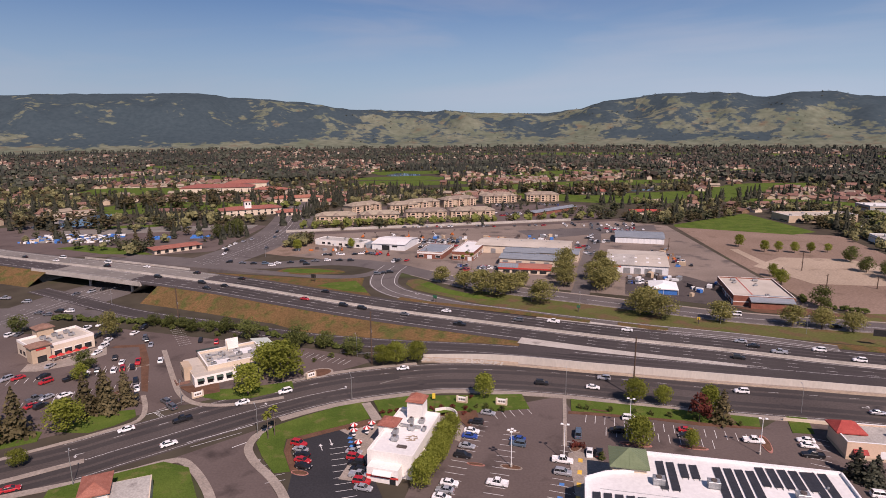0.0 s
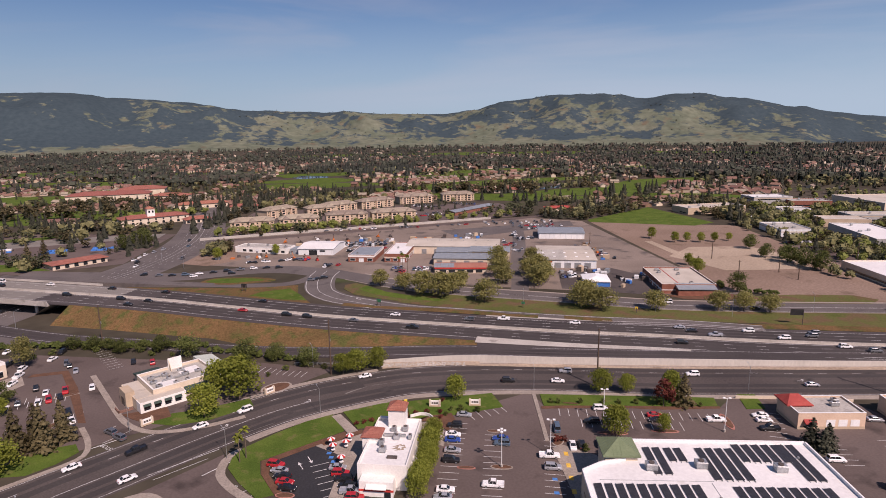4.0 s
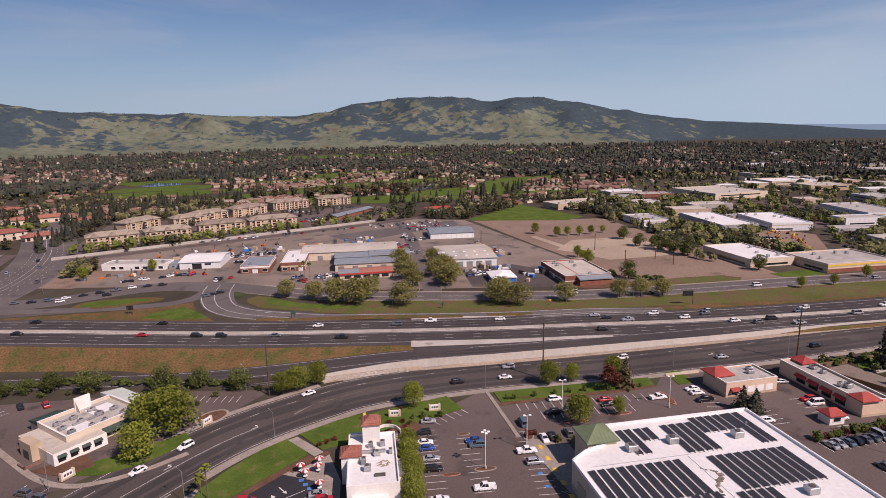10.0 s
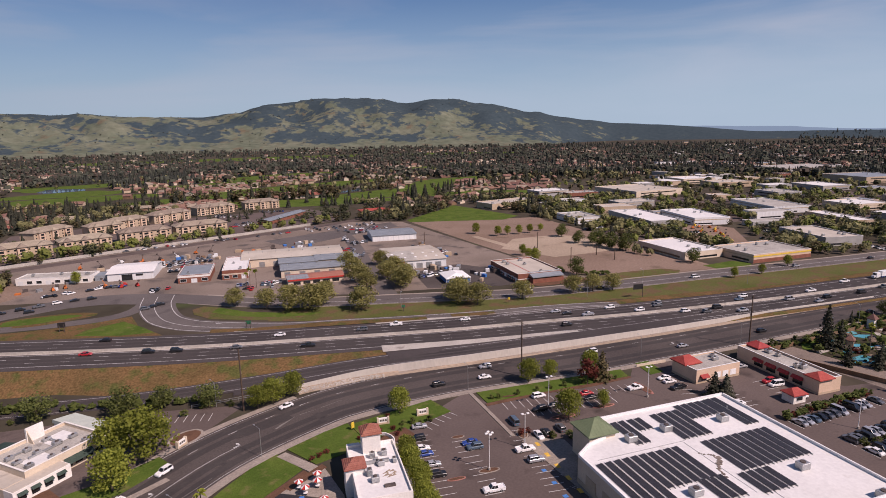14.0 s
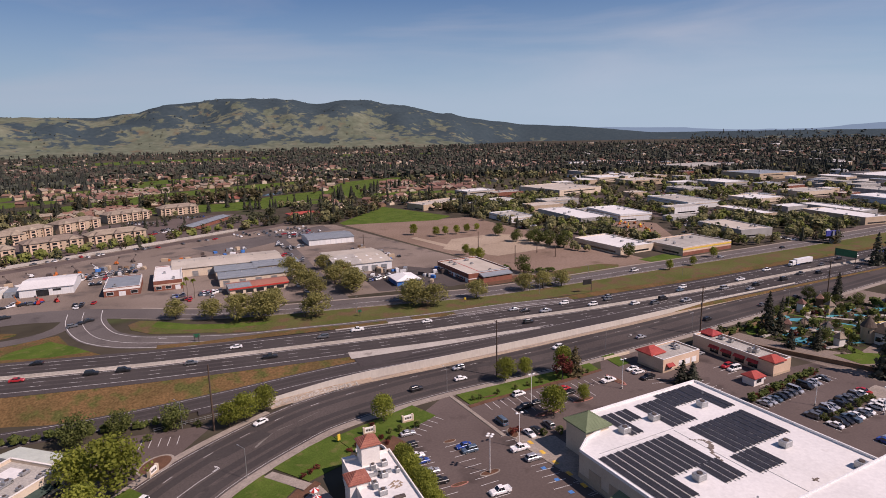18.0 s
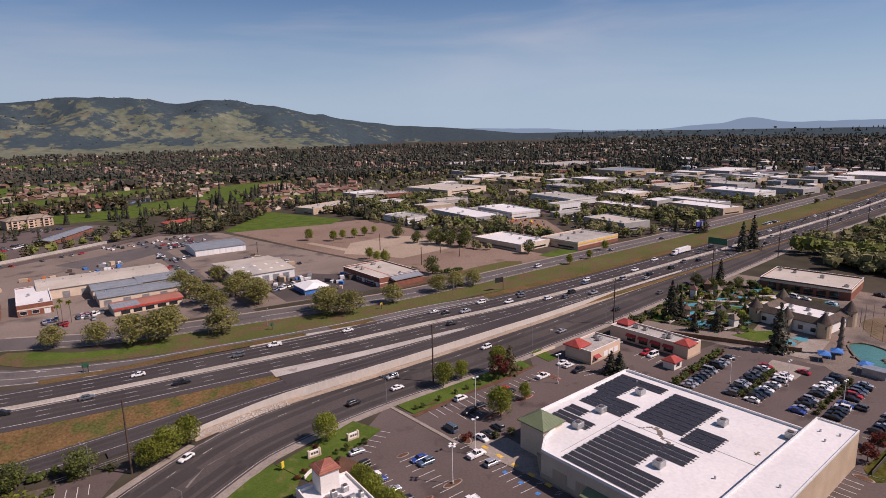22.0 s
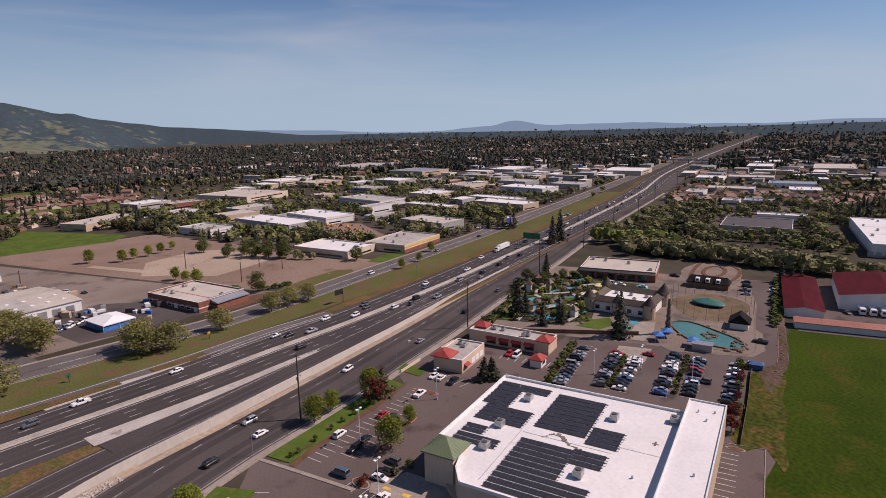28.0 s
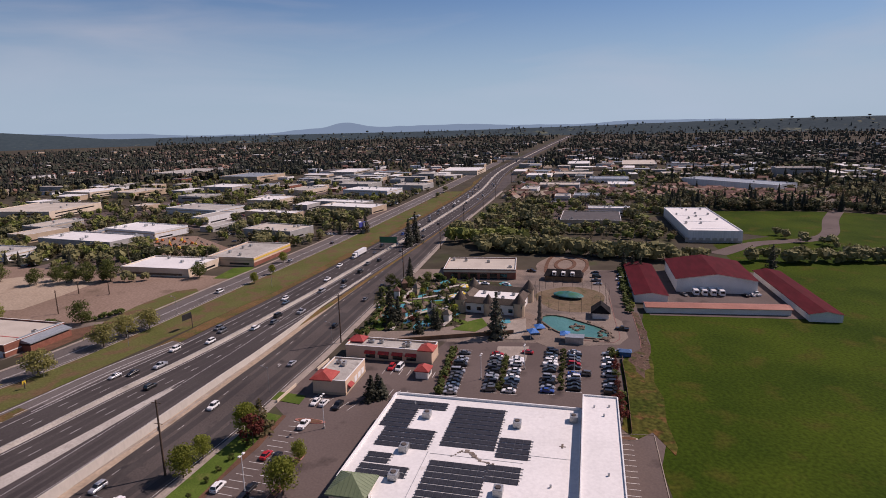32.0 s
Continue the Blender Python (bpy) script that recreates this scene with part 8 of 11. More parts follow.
# hedges and bed shrubs
for k in range(13):
    plant("bright", -3.6 - 0.72 * k + _prng.uniform(-0.7, 0.7), 163.5 - 2.15 * k + _prng.uniform(-0.4, 0.4), _prng.uniform(5.6, 7.8), 0, 0.95)
for x, y in [(37, 179.5), (39, 178.8), (46, 177.5), (53, 176), (58, 174.6), (63, 173.2), (70, 171), (76, 169), (82, 167.5), (9, 178), (7, 180), (4, 181), (2, 178), (12, 178)]:
    plant("shrub", x, y, _prng.uniform(1.4, 2.2), 0.1)
for x, y in [(-62, 216), (-56, 221), (-50, 225), (-44, 228), (-36, 224), (-58, 209), (-104, 252), (-96, 250), (-120, 259), (-128, 261), (-134, 265), (-145, 262), (-150, 258)]:
    plant("shrub", x, y, _prng.uniform(1.6, 2.6), 0, 1.3)
for x, y in [(36, 149.5), (40, 147), (43, 133), (30, 156), (32, 156)]:
    plant("redshrub" if x < 33 else "shrub", x, y, _prng.uniform(1.8, 2.6), 0.05)


# ---- woods, gardens and houses of the valley ----
def clump_tree(seed, lobes, fringe, spray=0.085):
    """A small broad tree one unit high: a few closed lumps of foliage and loose sprays at their edge."""
    rng = np.random.default_rng(seed)
    corner = np.array([(x, y, z) for x in (-1, 1) for y in (-1, 1) for z in (-1, 1)], float) / 3 ** 0.5
    sides = [(0, 1, 3, 2), (4, 6, 7, 5), (0, 4, 5, 1), (2, 3, 7, 6), (0, 2, 6, 4), (1, 5, 7, 3)]
    out = []
    for k in range(lobes):
        a, h = 2 * np.pi * (k + rng.uniform(0, 0.7)) / lobes, rng.uniform(0.30, 0.74) if k else 0.72
        reach = (0.20 + 0.008 * lobes) * (k > 0) * rng.uniform(0.5, 1.1)
        t, u = rng.uniform(0, 6.28), rng.uniform(-0.7, 0.7)
        turn = np.array([[np.cos(t), -np.sin(t), 0], [np.sin(t), np.cos(t), 0], [0, 0, 1]]) @ np.array([[1, 0, 0], [0, np.cos(u), -np.sin(u)], [0, np.sin(u), np.cos(u)]])
        p = corner * rng.uniform(0.75, 1.2, (8, 1)) @ turn.T * rng.uniform(0.8, 1.15) * (0.36 - 0.016 * lobes) * np.array([1.1, 1.1, 0.95])
        p = p + np.array([reach * np.cos(a), reach * np.sin(a), h])
        p[:, 2] = np.clip(p[:, 2], 0.02, 1.0)
        out.append(np.array([[p[i] for i in f] for f in sides]))
    if fringe:
        d = rng.normal(0, 1, (fringe, 3))
        d /= np.linalg.norm(d, axis=1)[:, None]
        out.append(leaves(rng, np.array([0, 0, 0.55]) + d * rng.uniform(0.8, 1.05, (fringe, 1)) * np.array([0.46, 0.46, 0.42]), d, spray))
    return np.concatenate(out)


def airy_tree(seed, limbs, per, spray):
    """A loose upright broadleaf tree one unit high: slender sprays along rising limbs, open to the light."""
    rng = np.random.default_rng(seed)
    out = []
    for k in range(limbs):
        a = 2 * np.pi * (k + rng.uniform(0, 0.8)) / limbs
        reach, top = rng.uniform(0.10, 0.36), rng.uniform(0.72, 1.0)
        t = rng.uniform(0.15, 1.0, per) ** 0.8
        d = rng.normal(0, 1, (per, 3))
        d /= np.linalg.norm(d, axis=1)[:, None]
        c = np.stack([reach * t * np.cos(a), reach * t * np.sin(a), top * t * (1.05 - 0.4 * reach)], 1)
        p = c + d * np.array([0.13, 0.13, 0.08]) * (0.6 + 0.7 * np.sin(np.pi * t))[:, None]
        out.append(leaves(rng, p, d + np.array([0, 0, 0.9]), spray))
    return np.concatenate(out)


def tier_tree(seed, tiers, sides, fringe, wide=0.24, spray=0.06):
    """A small conifer one unit high: ragged skirts of boughs stacked into a spire."""
    rng = np.random.default_rng(seed)
    out = []
    for k in range(tiers):
        z0, z1 = 0.03 + 0.80 * k / tiers, min(1.0, 0.03 + 0.80 * (k + 1) / tiers + 0.22)
        r0 = wide * (1 - k / tiers) ** 0.8
        a = 2 * np.pi * (np.arange(sides) + rng.uniform(0, 1)) / sides
        lo = np.stack([r0 * np.cos(a) * rng.uniform(0.65, 1.25, sides), r0 * np.sin(a) * rng.uniform(0.65, 1.25, sides), z0 + rng.uniform(-0.04, 0.05, sides)], 1)
        hi = np.stack([0.03 * np.cos(a), 0.03 * np.sin(a), np.full(sides, z1)], 1)
        out.append(np.stack([lo, np.roll(lo, -1, 0), np.roll(hi, -1, 0), hi], 1))
    if fringe:
        z = rng.uniform(0.1, 0.9, fringe)
        a = rng.uniform(0, 6.28, fringe)
        r = wide * (1 - z) ** 0.8 * 1.05
        out.append(leaves(rng, np.stack([r * np.cos(a), r * np.sin(a), z], 1), np.stack([np.cos(a), np.sin(a), 0 * a + 0.5], 1), spray))
    return np.concatenate(out)


LOW = {True: [tier_tree(100 + k, 5, 5, 10, 0.21) for k in range(6)], False: [clump_tree(120 + k, 4, 12, 0.1) for k in range(8)]}
VLOW = {True: [tier_tree(170 + k, 3, 4, 2, 0.22, 0.08) for k in range(6)], False: [clump_tree(180 + k, 2, 5, 0.13) for k in range(10)]}
MID = {True: [tier_tree(140 + k, 7, 6, 34, 0.22, 0.045) for k in range(5)], False: [airy_tree(150 + k, 8, 13, 0.075) for k in range(8)]}
ROUND = [clump_tree(190 + k, 8, 44, 0.075) for k in range(8)]
BUSH = [clump_tree(160 + k, 6, 26, 0.09) for k in range(8)]
WOODS = {"dark": [], "green": [], "olive": [], "brown": [], "pine": [], "sage": [], "dun": [], "spring": []}
# Beyond a certain distance each kind takes its haze-greyed foliage.
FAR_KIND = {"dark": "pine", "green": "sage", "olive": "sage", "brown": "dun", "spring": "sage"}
_w = random.Random(11)


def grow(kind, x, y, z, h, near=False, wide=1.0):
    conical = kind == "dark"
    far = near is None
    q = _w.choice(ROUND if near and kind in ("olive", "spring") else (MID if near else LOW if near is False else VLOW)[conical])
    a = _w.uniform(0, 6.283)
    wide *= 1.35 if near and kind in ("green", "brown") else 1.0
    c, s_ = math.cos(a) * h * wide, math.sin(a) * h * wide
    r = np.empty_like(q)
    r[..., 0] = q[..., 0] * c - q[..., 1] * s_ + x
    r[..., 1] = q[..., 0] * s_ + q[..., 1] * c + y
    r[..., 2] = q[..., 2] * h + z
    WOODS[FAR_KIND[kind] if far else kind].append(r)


# places kept free of random trees: polygons in plan
BARE = [
    [(-260, 110), (-150, 330), (-60, 420), (-140, 520), (150, 582), (205, 545), (330, 620), (320, 480), (280, 300), (360, 215), (360, 110), (262, 20), (345, -60), (372, -104), (492, -128), (470, -240), (400, -330), (-120, -280), (-160, 60)],
    [(-145, 528), (150, 585), (205, 640), (170, 705), (20, 715), (-125, 695)],
    [(322, 312), (330, 265), (352, 262), (412, 325), (405, 376), (372, 352)],
]
GREENS = [  # golf course and park lawns: x, y, half-length, half-width, turn
    (60, 900, 150, 45, 20), (190, 760, 120, 40, -25), (330, 800, 130, 45, 10), (-60, 1010, 110, 50, 0), (260, 980, 170, 45, 15), (420, 690, 110, 40, -40), (120, 1130, 150, 40, 5), (-310, 720, 120, 40, 10), (-420, 900, 150, 60, 0),
    (-520, 1150, 200, 70, 5), (480, 900, 120, 40, 25), (-330, 1350, 200, 60, 0), (330, 1250, 200, 50, 8), (-90, 1250, 60, 60, 30), (700, 1250, 160, 50, 10), (560, 2150, 420, 130, -14), (1150, 1900, 300, 110, -31), (60, 2230, 330, 90, -2), (-700, 1500, 260, 90, 20), (-75, 1110, 85, 50, 0), (-10, 1275, 130, 45, 8), (-330, 680, 60, 26, 10), (-300, 560, 34, 8, 12),
]
PONDS = [(-80, 1201, 34, 36, 10), (-366, 598, 28, 46, -14), (290, 860, 26, 9, 20), (-150, 900, 20, 9, 0)]


G_POLY = [oval(*g_, seed=i) for i, g_ in enumerate(GREENS)]
for p_ in G_POLY:
    plane("golf_green", p_, 0.05 + 0.012 * G_POLY.index(p_), LAWN, "mown fairway of the golf course", "lawn")
P_POLY = [oval(*g_, seed=i + 40) for i, g_ in enumerate(PONDS)]
for p_ in P_POLY:
    plane("pond_water", p_, 0.30 + 0.01 * P_POLY.index(p_), WATER, "still pond on the golf course", "water")
s = Shape()
BUSINESS = [(262, 236), (330, 480), (420, 620), (560, 720), (900, 620), (1150, 330), (1150, 60), (700, 95), (430, 200)]
SOUTHEAST = [(300, 110), (640, 55), (1200, -60), (1200, -420), (640, -130), (345, -60), (270, 20)]


FOOT = []
bpy.context.view_layer.update()
for o in scene.objects:
    if o.parent is None and any(c.name.startswith("wall") for c in o.children):
        b = [c.matrix_world @ Vector(v) for c in o.children if c.name.startswith("wall") for v in c.bound_box]
        x0, x1, y0, y1 = min(v.x for v in b), max(v.x for v in b), min(v.y for v in b), max(v.y for v in b)
        g_ = 16 if o.name.startswith(("apartment", "villa", "resort", "shop")) else 5
        FOOT.append((x0 - 4, x1 + 4, y0 - g_, y1 + 4))


def kept(x, y):
    for x0, x1, y0, y1 in FOOT:
        if x0 < x < x1 and y0 < y < y1:
            return False
    for b in BARE:
        if inside(x, y, b):
            return False
    return True


def fwy_gap(x, y):
    for p in FWY[::2]:
        if abs(p.x - x) < 60 and abs(p.y - y) < 34:
            return True
    for p in FARF[::3]:
        if abs(p.x - x) < 14 and abs(p.y - y) < 13:
            return True
    for p in CROSS[::2]:
        if abs(p.x - x) < 24 and abs(p.y - y) < 20:
            return True
    return False


def in_green(x, y):
    return any(inside(x, y, g_) for g_ in G_POLY) or any(inside(x, y, g_) for g_ in P_POLY)


def pond_view(x, y):
    """Open lawns before the golf pond."""
    return -150 < x < -10 and 960 < y < 1225 or -60 < x < 60 and 880 < y < 960


def house_row(x, y):
    """Whether a stretch of the valley is built up with family houses."""
    return noise.noise(Vector((x / 220, y / 220, 4.5))) > 0.02


count = 0
while count < 17500:
    az = radians(_w.uniform(-48, 133))
    r = 1 / _w.uniform(1 / 2550, 1 / 400)
    x, y = -40 + r * math.sin(az), 60 + r * math.cos(az)
    if not kept(x, y) or fwy_gap(x, y):
        count += 0.2
        continue
    clump = noise.noise(Vector((x / 130, y / 130, 0.5)))
    bus = inside(x, y, BUSINESS) or inside(x, y, SOUTHEAST)
    if -460 < x < -160 and 370 < y < 690 and _w.random() < (0.93 if y < 570 else 0.75):
        count += 0.3
        continue
    if 95 < x < 330 and 590 < y < 780 and _w.random() < 0.65:  # open rectangle of lawns
        continue
    if pond_view(x, y):
        continue
    golf = -480 < x < 700 and 640 < y < 1400
    if golf and _w.random() < 0.3 or house_row(x, y) and _w.random() < 0.45:
        count += 0.3
        continue
    if in_green(x, y):
        if _w.random() > 0.10 or any(inside(x, y, g_) for g_ in P_POLY):
            continue
    elif clump < (-0.1 if bus else -0.25) and _w.random() < 0.5:
        count += 0.15
        continue
    k = _w.random() + clump * 0.25
    kind = "dark" if k > 0.80 else "green" if k > 0.54 else "olive" if k > 0.30 else "brown"
    if bus:
        if _w.random() < 0.42:
            count += 0.5
            continue
        kind = _w.choice(["olive", "spring", "brown", "olive", "green", "spring"])
    h = {"dark": _w.uniform(8, 19), "green": _w.uniform(6, 13), "olive": _w.uniform(6, 12), "brown": _w.uniform(6, 11), "spring": _w.uniform(6, 10)}[kind]
    if bus:
        h *= 0.9
    grow(kind, x, y, 0, h * (1.25 if r > 1400 else 0.85 if golf or house_row(x, y) else 1), True if r < 800 else False if r < 1300 else None, _w.uniform(0.85, 1.2))
    count += 1
# the far valley floor, closely wooded towards the horizon
for k in range(38000):
    az = _w.uniform(-46, 40) if k % 9 < 4 else _w.uniform(38, 131)
    r = 1 / _w.uniform(1 / (3150 if az < 38 else 4300), 1 / 1100)
    x, y = r * math.sin(radians(az)), r * math.cos(radians(az))
    if az < 62 and r > 3050 or pond_view(x, y) or fwy_gap(x, y) or in_green(x, y) or not kept(x, y):
        continue
    clump = noise.noise(Vector((x / 210, y / 210, 2.5)))
    if clump < (-0.1 if az < 38 else -0.05) and _w.random() < 0.6 or house_row(x, y) and r < 2700 and _w.random() < 0.72:
        continue
    kind = "dark" if clump + _w.uniform(-0.3, 0.3) > 0.16 else _w.choice(["green", "green", "brown", "dark", "olive", "brown", "dark", "green"])
    h = _w.uniform(8, 16) * (1 + 0.3 * smoothstep(1800, 3000, r))
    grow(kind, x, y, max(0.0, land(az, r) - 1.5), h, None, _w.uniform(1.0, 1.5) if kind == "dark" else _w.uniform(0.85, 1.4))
# woods on the slopes of the hills
for k in range(700):
    a = _w.uniform(-9, 34)
    r = _w.uniform(R0 + 300, R1 - 160)
    x, y = r * math.sin(radians(a)), r * math.cos(radians(a))
    c = cover(x, y, a, r)
    if c < 0.08 and _w.random() < 0.96:
        continue
    z = land(a, r)
    if z > 1:
        grow("green", x, y, z - 1, _w.uniform(3.5, 6), None, _w.uniform(1.6, 2.6))


def row_of(kind, x0, y0, x1, y1, n, h0, h1, jit=2.0, near=True):
    for k in range(n):
        t = (k + 0.5) / n
        grow(kind, x0 + (x1 - x0) * t + _w.uniform(-jit, jit), y0 + (y1 - y0) * t + _w.uniform(-jit, jit), 0, _w.uniform(h0, h1), near, _w.uniform(0.85, 1.2))


# belts that stand out: behind the park, along the storage yard, in front of the flats, golf rows
for q in range(3):
    row_of("olive", 335, 100 - 6 * q, 285, -20, 26, 7, 13, 6)
    row_of("olive", 325, 96 - 6 * q, 280, -40, 18, 5, 10, 7)
    row_of("olive", 278, -70, 262, -190, 16, 6, 11, 5)
row_of("green", 494, -136, 470, -240, 26, 3, 6, 3)
row_of("olive", 360, -128, 290, -150, 12, 5, 9, 5)
row_of("spring", 360, 118, 345, 60, 12, 9, 14, 9)
row_of("olive", 400, 110, 345, 70, 16, 7, 12, 9)
row_of("spring", -135, 532, 50, 566, 19, 8, 11, 1.5)
row_of("spring", 60, 568, 150, 590, 7, 7, 10, 2)
row_of("dark", -150, 640, -100, 800, 20, 12, 20, 6)
row_of("dark", -170, 770, 60, 850, 34, 14, 20, 14)
row_of("dark", -210, 690, -110, 760, 20, 13, 19, 12)
row_of("brown", 40, 850, 250, 800, 28, 12, 18, 12)
row_of("dark", 40, 842, 250, 792, 16, 13, 19, 10)
row_of("brown", -396, 552, -300, 548, 9, 13, 19, 5)
row_of("dark", -385, 545, -345, 540, 4, 14, 18, 4)
row_of("brown", -400, 690, -250, 700, 16, 12, 18, 12)
row_of("dark", -430, 650, -340, 735, 12, 14, 20, 14)
row_of("olive", -300, 572, -262, 592, 6, 7, 11, 5)
row_of("green", -276, 474, -222, 442, 9, 5, 9, 4)
row_of("dark", -192, 488, -172, 505, 6, 9, 13, 5)
row_of("dark", -300, 720, -180, 790, 18, 12, 18, 12)
row_of("brown", -330, 760, -200, 800, 16, 11, 17, 12)
row_of("spring", -260, 640, -160, 690, 9, 7, 11, 10)
row_of("dark", -160, 560, -135, 640, 8, 12, 18, 5)
row_of("olive", -125, 549, 45, 582, 17, 5.5, 7.5, 1.2)
row_of("green", -120, 612, 120, 690, 16, 5, 9, 9)
row_of("dark", -125, 600, 110, 668, 16, 8, 13, 5)
row_of("green", 60, 600, 170, 630, 10, 5, 9, 6)
row_of("dark", 190, 715, 330, 660, 12, 10, 17, 10)
row_of("dark", 300, 720, 620, 800, 34, 12, 20, 12)
row_of("dark", -330, 640, -250, 560, 12, 12, 18, 8)
row_of("green", 120, 590, 190, 640, 12, 6, 12, 8)
row_of("olive", 315, 470, 330, 340, 10, 5, 8, 5)
row_of("olive", 262, 340, 258, 290, 7, 5, 9, 3)
# close planting of the golf park, and hedges too fine to count
PARK = {"green": [], "bright": []}
for k in range(430):
    x, y = _w.uniform(163, 250), _w.uniform(100, 153)
    if not inside(x, y, [(163, 150), (163, 127), (170, 108), (206, 106), (212, 80), (240, 82), (252, 137), (225, 154)]):
        continue
    h = _w.uniform(0.5, 1.5) if _w.random() < 0.90 else _w.uniform(2.5, 5.5)
    q = _w.choice(MID[True] if _w.random() < 0.15 else BUSH) * h
    PARK["bright" if _w.random() < 0.16 else "green"].append(q * np.array([1.1, 1.1, 1.0]) + np.array([x, y, 0.0]))
for ax, ay, bx, by, n in ((-192, 277, -142, 269, 34), (-140, 269, -84, 257, 40), (-82, 252, -40, 231, 26), (139, 113, 99, 119, 18), (262, 14, 180, 33, 30), (152, 152, 240, 141, 30), (184, 283, 196, 272, 8), (176, 292, 181, 302, 7)):
    for k in range(n):
        t = (k + _w.random()) / n
        q = _w.choice(BUSH) * _w.uniform(2.0, 3.4)
        PARK["green"].append(q * np.array([1.2, 1.2, 1.0]) + np.array([ax + (bx - ax) * t + _w.uniform(-1, 1), ay + (by - ay) * t + _w.uniform(-1, 1), 0.0]))
for key, lf in (("green", LEAF_HEDGE), ("bright", LEAF_BRIGHT)):
    ob = new("park_shrubs", quads_mesh("park_shrubs", np.concatenate(PARK[key]), lf))
    tagged(ob, "dense shrubs and hedges of park and verges", "shrubs", "", "stuff")
LEAVES = {"dark": LEAF_DARK, "green": LEAF_FAR, "olive": LEAF_BELT, "brown": LEAF_BROWNISH, "pine": LEAF_HAZED_DARK, "sage": LEAF_HAZED_GREEN, "dun": LEAF_HAZED_DUN, "spring": LEAF_SPRING}
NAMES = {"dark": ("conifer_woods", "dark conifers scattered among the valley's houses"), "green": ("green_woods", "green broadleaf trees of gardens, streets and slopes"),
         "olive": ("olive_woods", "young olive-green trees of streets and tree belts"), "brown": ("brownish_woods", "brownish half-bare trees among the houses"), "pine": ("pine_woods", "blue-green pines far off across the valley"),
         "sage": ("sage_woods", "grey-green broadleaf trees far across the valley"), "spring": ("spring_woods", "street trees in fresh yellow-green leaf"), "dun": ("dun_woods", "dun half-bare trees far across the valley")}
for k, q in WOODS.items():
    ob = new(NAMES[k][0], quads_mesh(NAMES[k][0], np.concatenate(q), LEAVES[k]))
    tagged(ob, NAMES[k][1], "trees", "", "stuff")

# far flat roofs of shops and works, too many to count
fb_w, fb_r = Shape(), Shape()
n_b = 0
while n_b < 420:
    az, r = radians(_w.uniform(52, 128)), 1 / _w.uniform(1 / 3300, 1 / 900)
    x, y = -40 + r * math.sin(az), 60 + r * math.cos(az)
    n_b += 0.2
    if not kept(x, y) or fwy_gap(x, y) or in_green(x, y) or noise.noise(Vector((x / 260, y / 260, 8.5))) < -0.05:
        continue
    n_b += 0.8
    w, d, h = _w.uniform(14, 52), _w.uniform(11, 28), _w.uniform(3.6, 8.5)
    M = at(x, y, 0, -15 + _w.uniform(-6, 6) + _w.choice((0, 90)))
    k = _w.randrange(4)
    q = Shape().box(-w / 2, -d / 2, -0.2, w / 2, d / 2, h)
    fb_w.add([M @ Vector(v) for v in q.v], q.f, k % 3)
    q = Shape().box(-w / 2 - 0.2, -d / 2 - 0.2, h, w / 2 + 0.2, d / 2 + 0.2, h + 0.4)
    fb_r.add([M @ Vector(v) for v in q.v], q.f, k)
fb_ = part("far_works", fb_w, (STUCCO_T, SHADE_GREY_WALL, METAL_W))
tagged(fb_, "many flat-roofed shops and works far off among trees", "buildings", "", "stuff")
part("far_work_roofs", fb_r, (ROOF_W, ROOF_G, ROOF_DARK, ROOF_M), fb_)["kind"] = "stuff"

# cars parked round the far units, too many to count
fc_, n_c = Shape(), 0


def far_car(M):
    """One small parked car: a hull with eased edges under a glass cabin and a roof."""
    hue = _w.choice((0, 0, 0, 1, 1, 2, 2, 3, 3, 4))
    q = Shape().chamfer_box(-2.2, -0.9, 0.3, 2.2, 0.9, 0.95, 0.15)
    fc_.add([M @ Vector(v) for v in q.v], q.f, hue)
    q = [(-1.5, -0.8, 0.94), (1.1, -0.8, 0.94), (1.1, 0.8, 0.94), (-1.5, 0.8, 0.94), (-0.9, -0.68, 1.45), (0.4, -0.68, 1.45), (0.4, 0.68, 1.45), (-0.9, 0.68, 1.45)]
    fc_.add([M @ Vector(v) for v in q], [(0, 1, 5, 4), (1, 2, 6, 5), (2, 3, 7, 6), (3, 0, 4, 7)], 5)
    fc_.add([M @ Vector(v) for v in q[4:]], [(0, 1, 2, 3)], hue)


while n_c < 900:
    u = _w.choice(EAST if n_c % 3 else placed)
    x, y = u[0] + _w.uniform(-70, 70), u[1] + _w.uniform(-60, 60)
    n_c += 0.2
    if x < 300 or not kept(x, y) or fwy_gap(x, y) or not (inside(x, y, BUSINESS) or inside(x, y, SOUTHEAST)):
        continue
    tn = -18 + 90 * _w.randrange(2)
    for j in range(_w.randrange(3, 8)):
        M = at(x, y, 0.06, tn) @ Matrix.Translation((0, j * 2.8, 0))
        p_ = M.translation
        if not kept(p_.x, p_.y):
            break
        far_car(M)
        n_c += 1
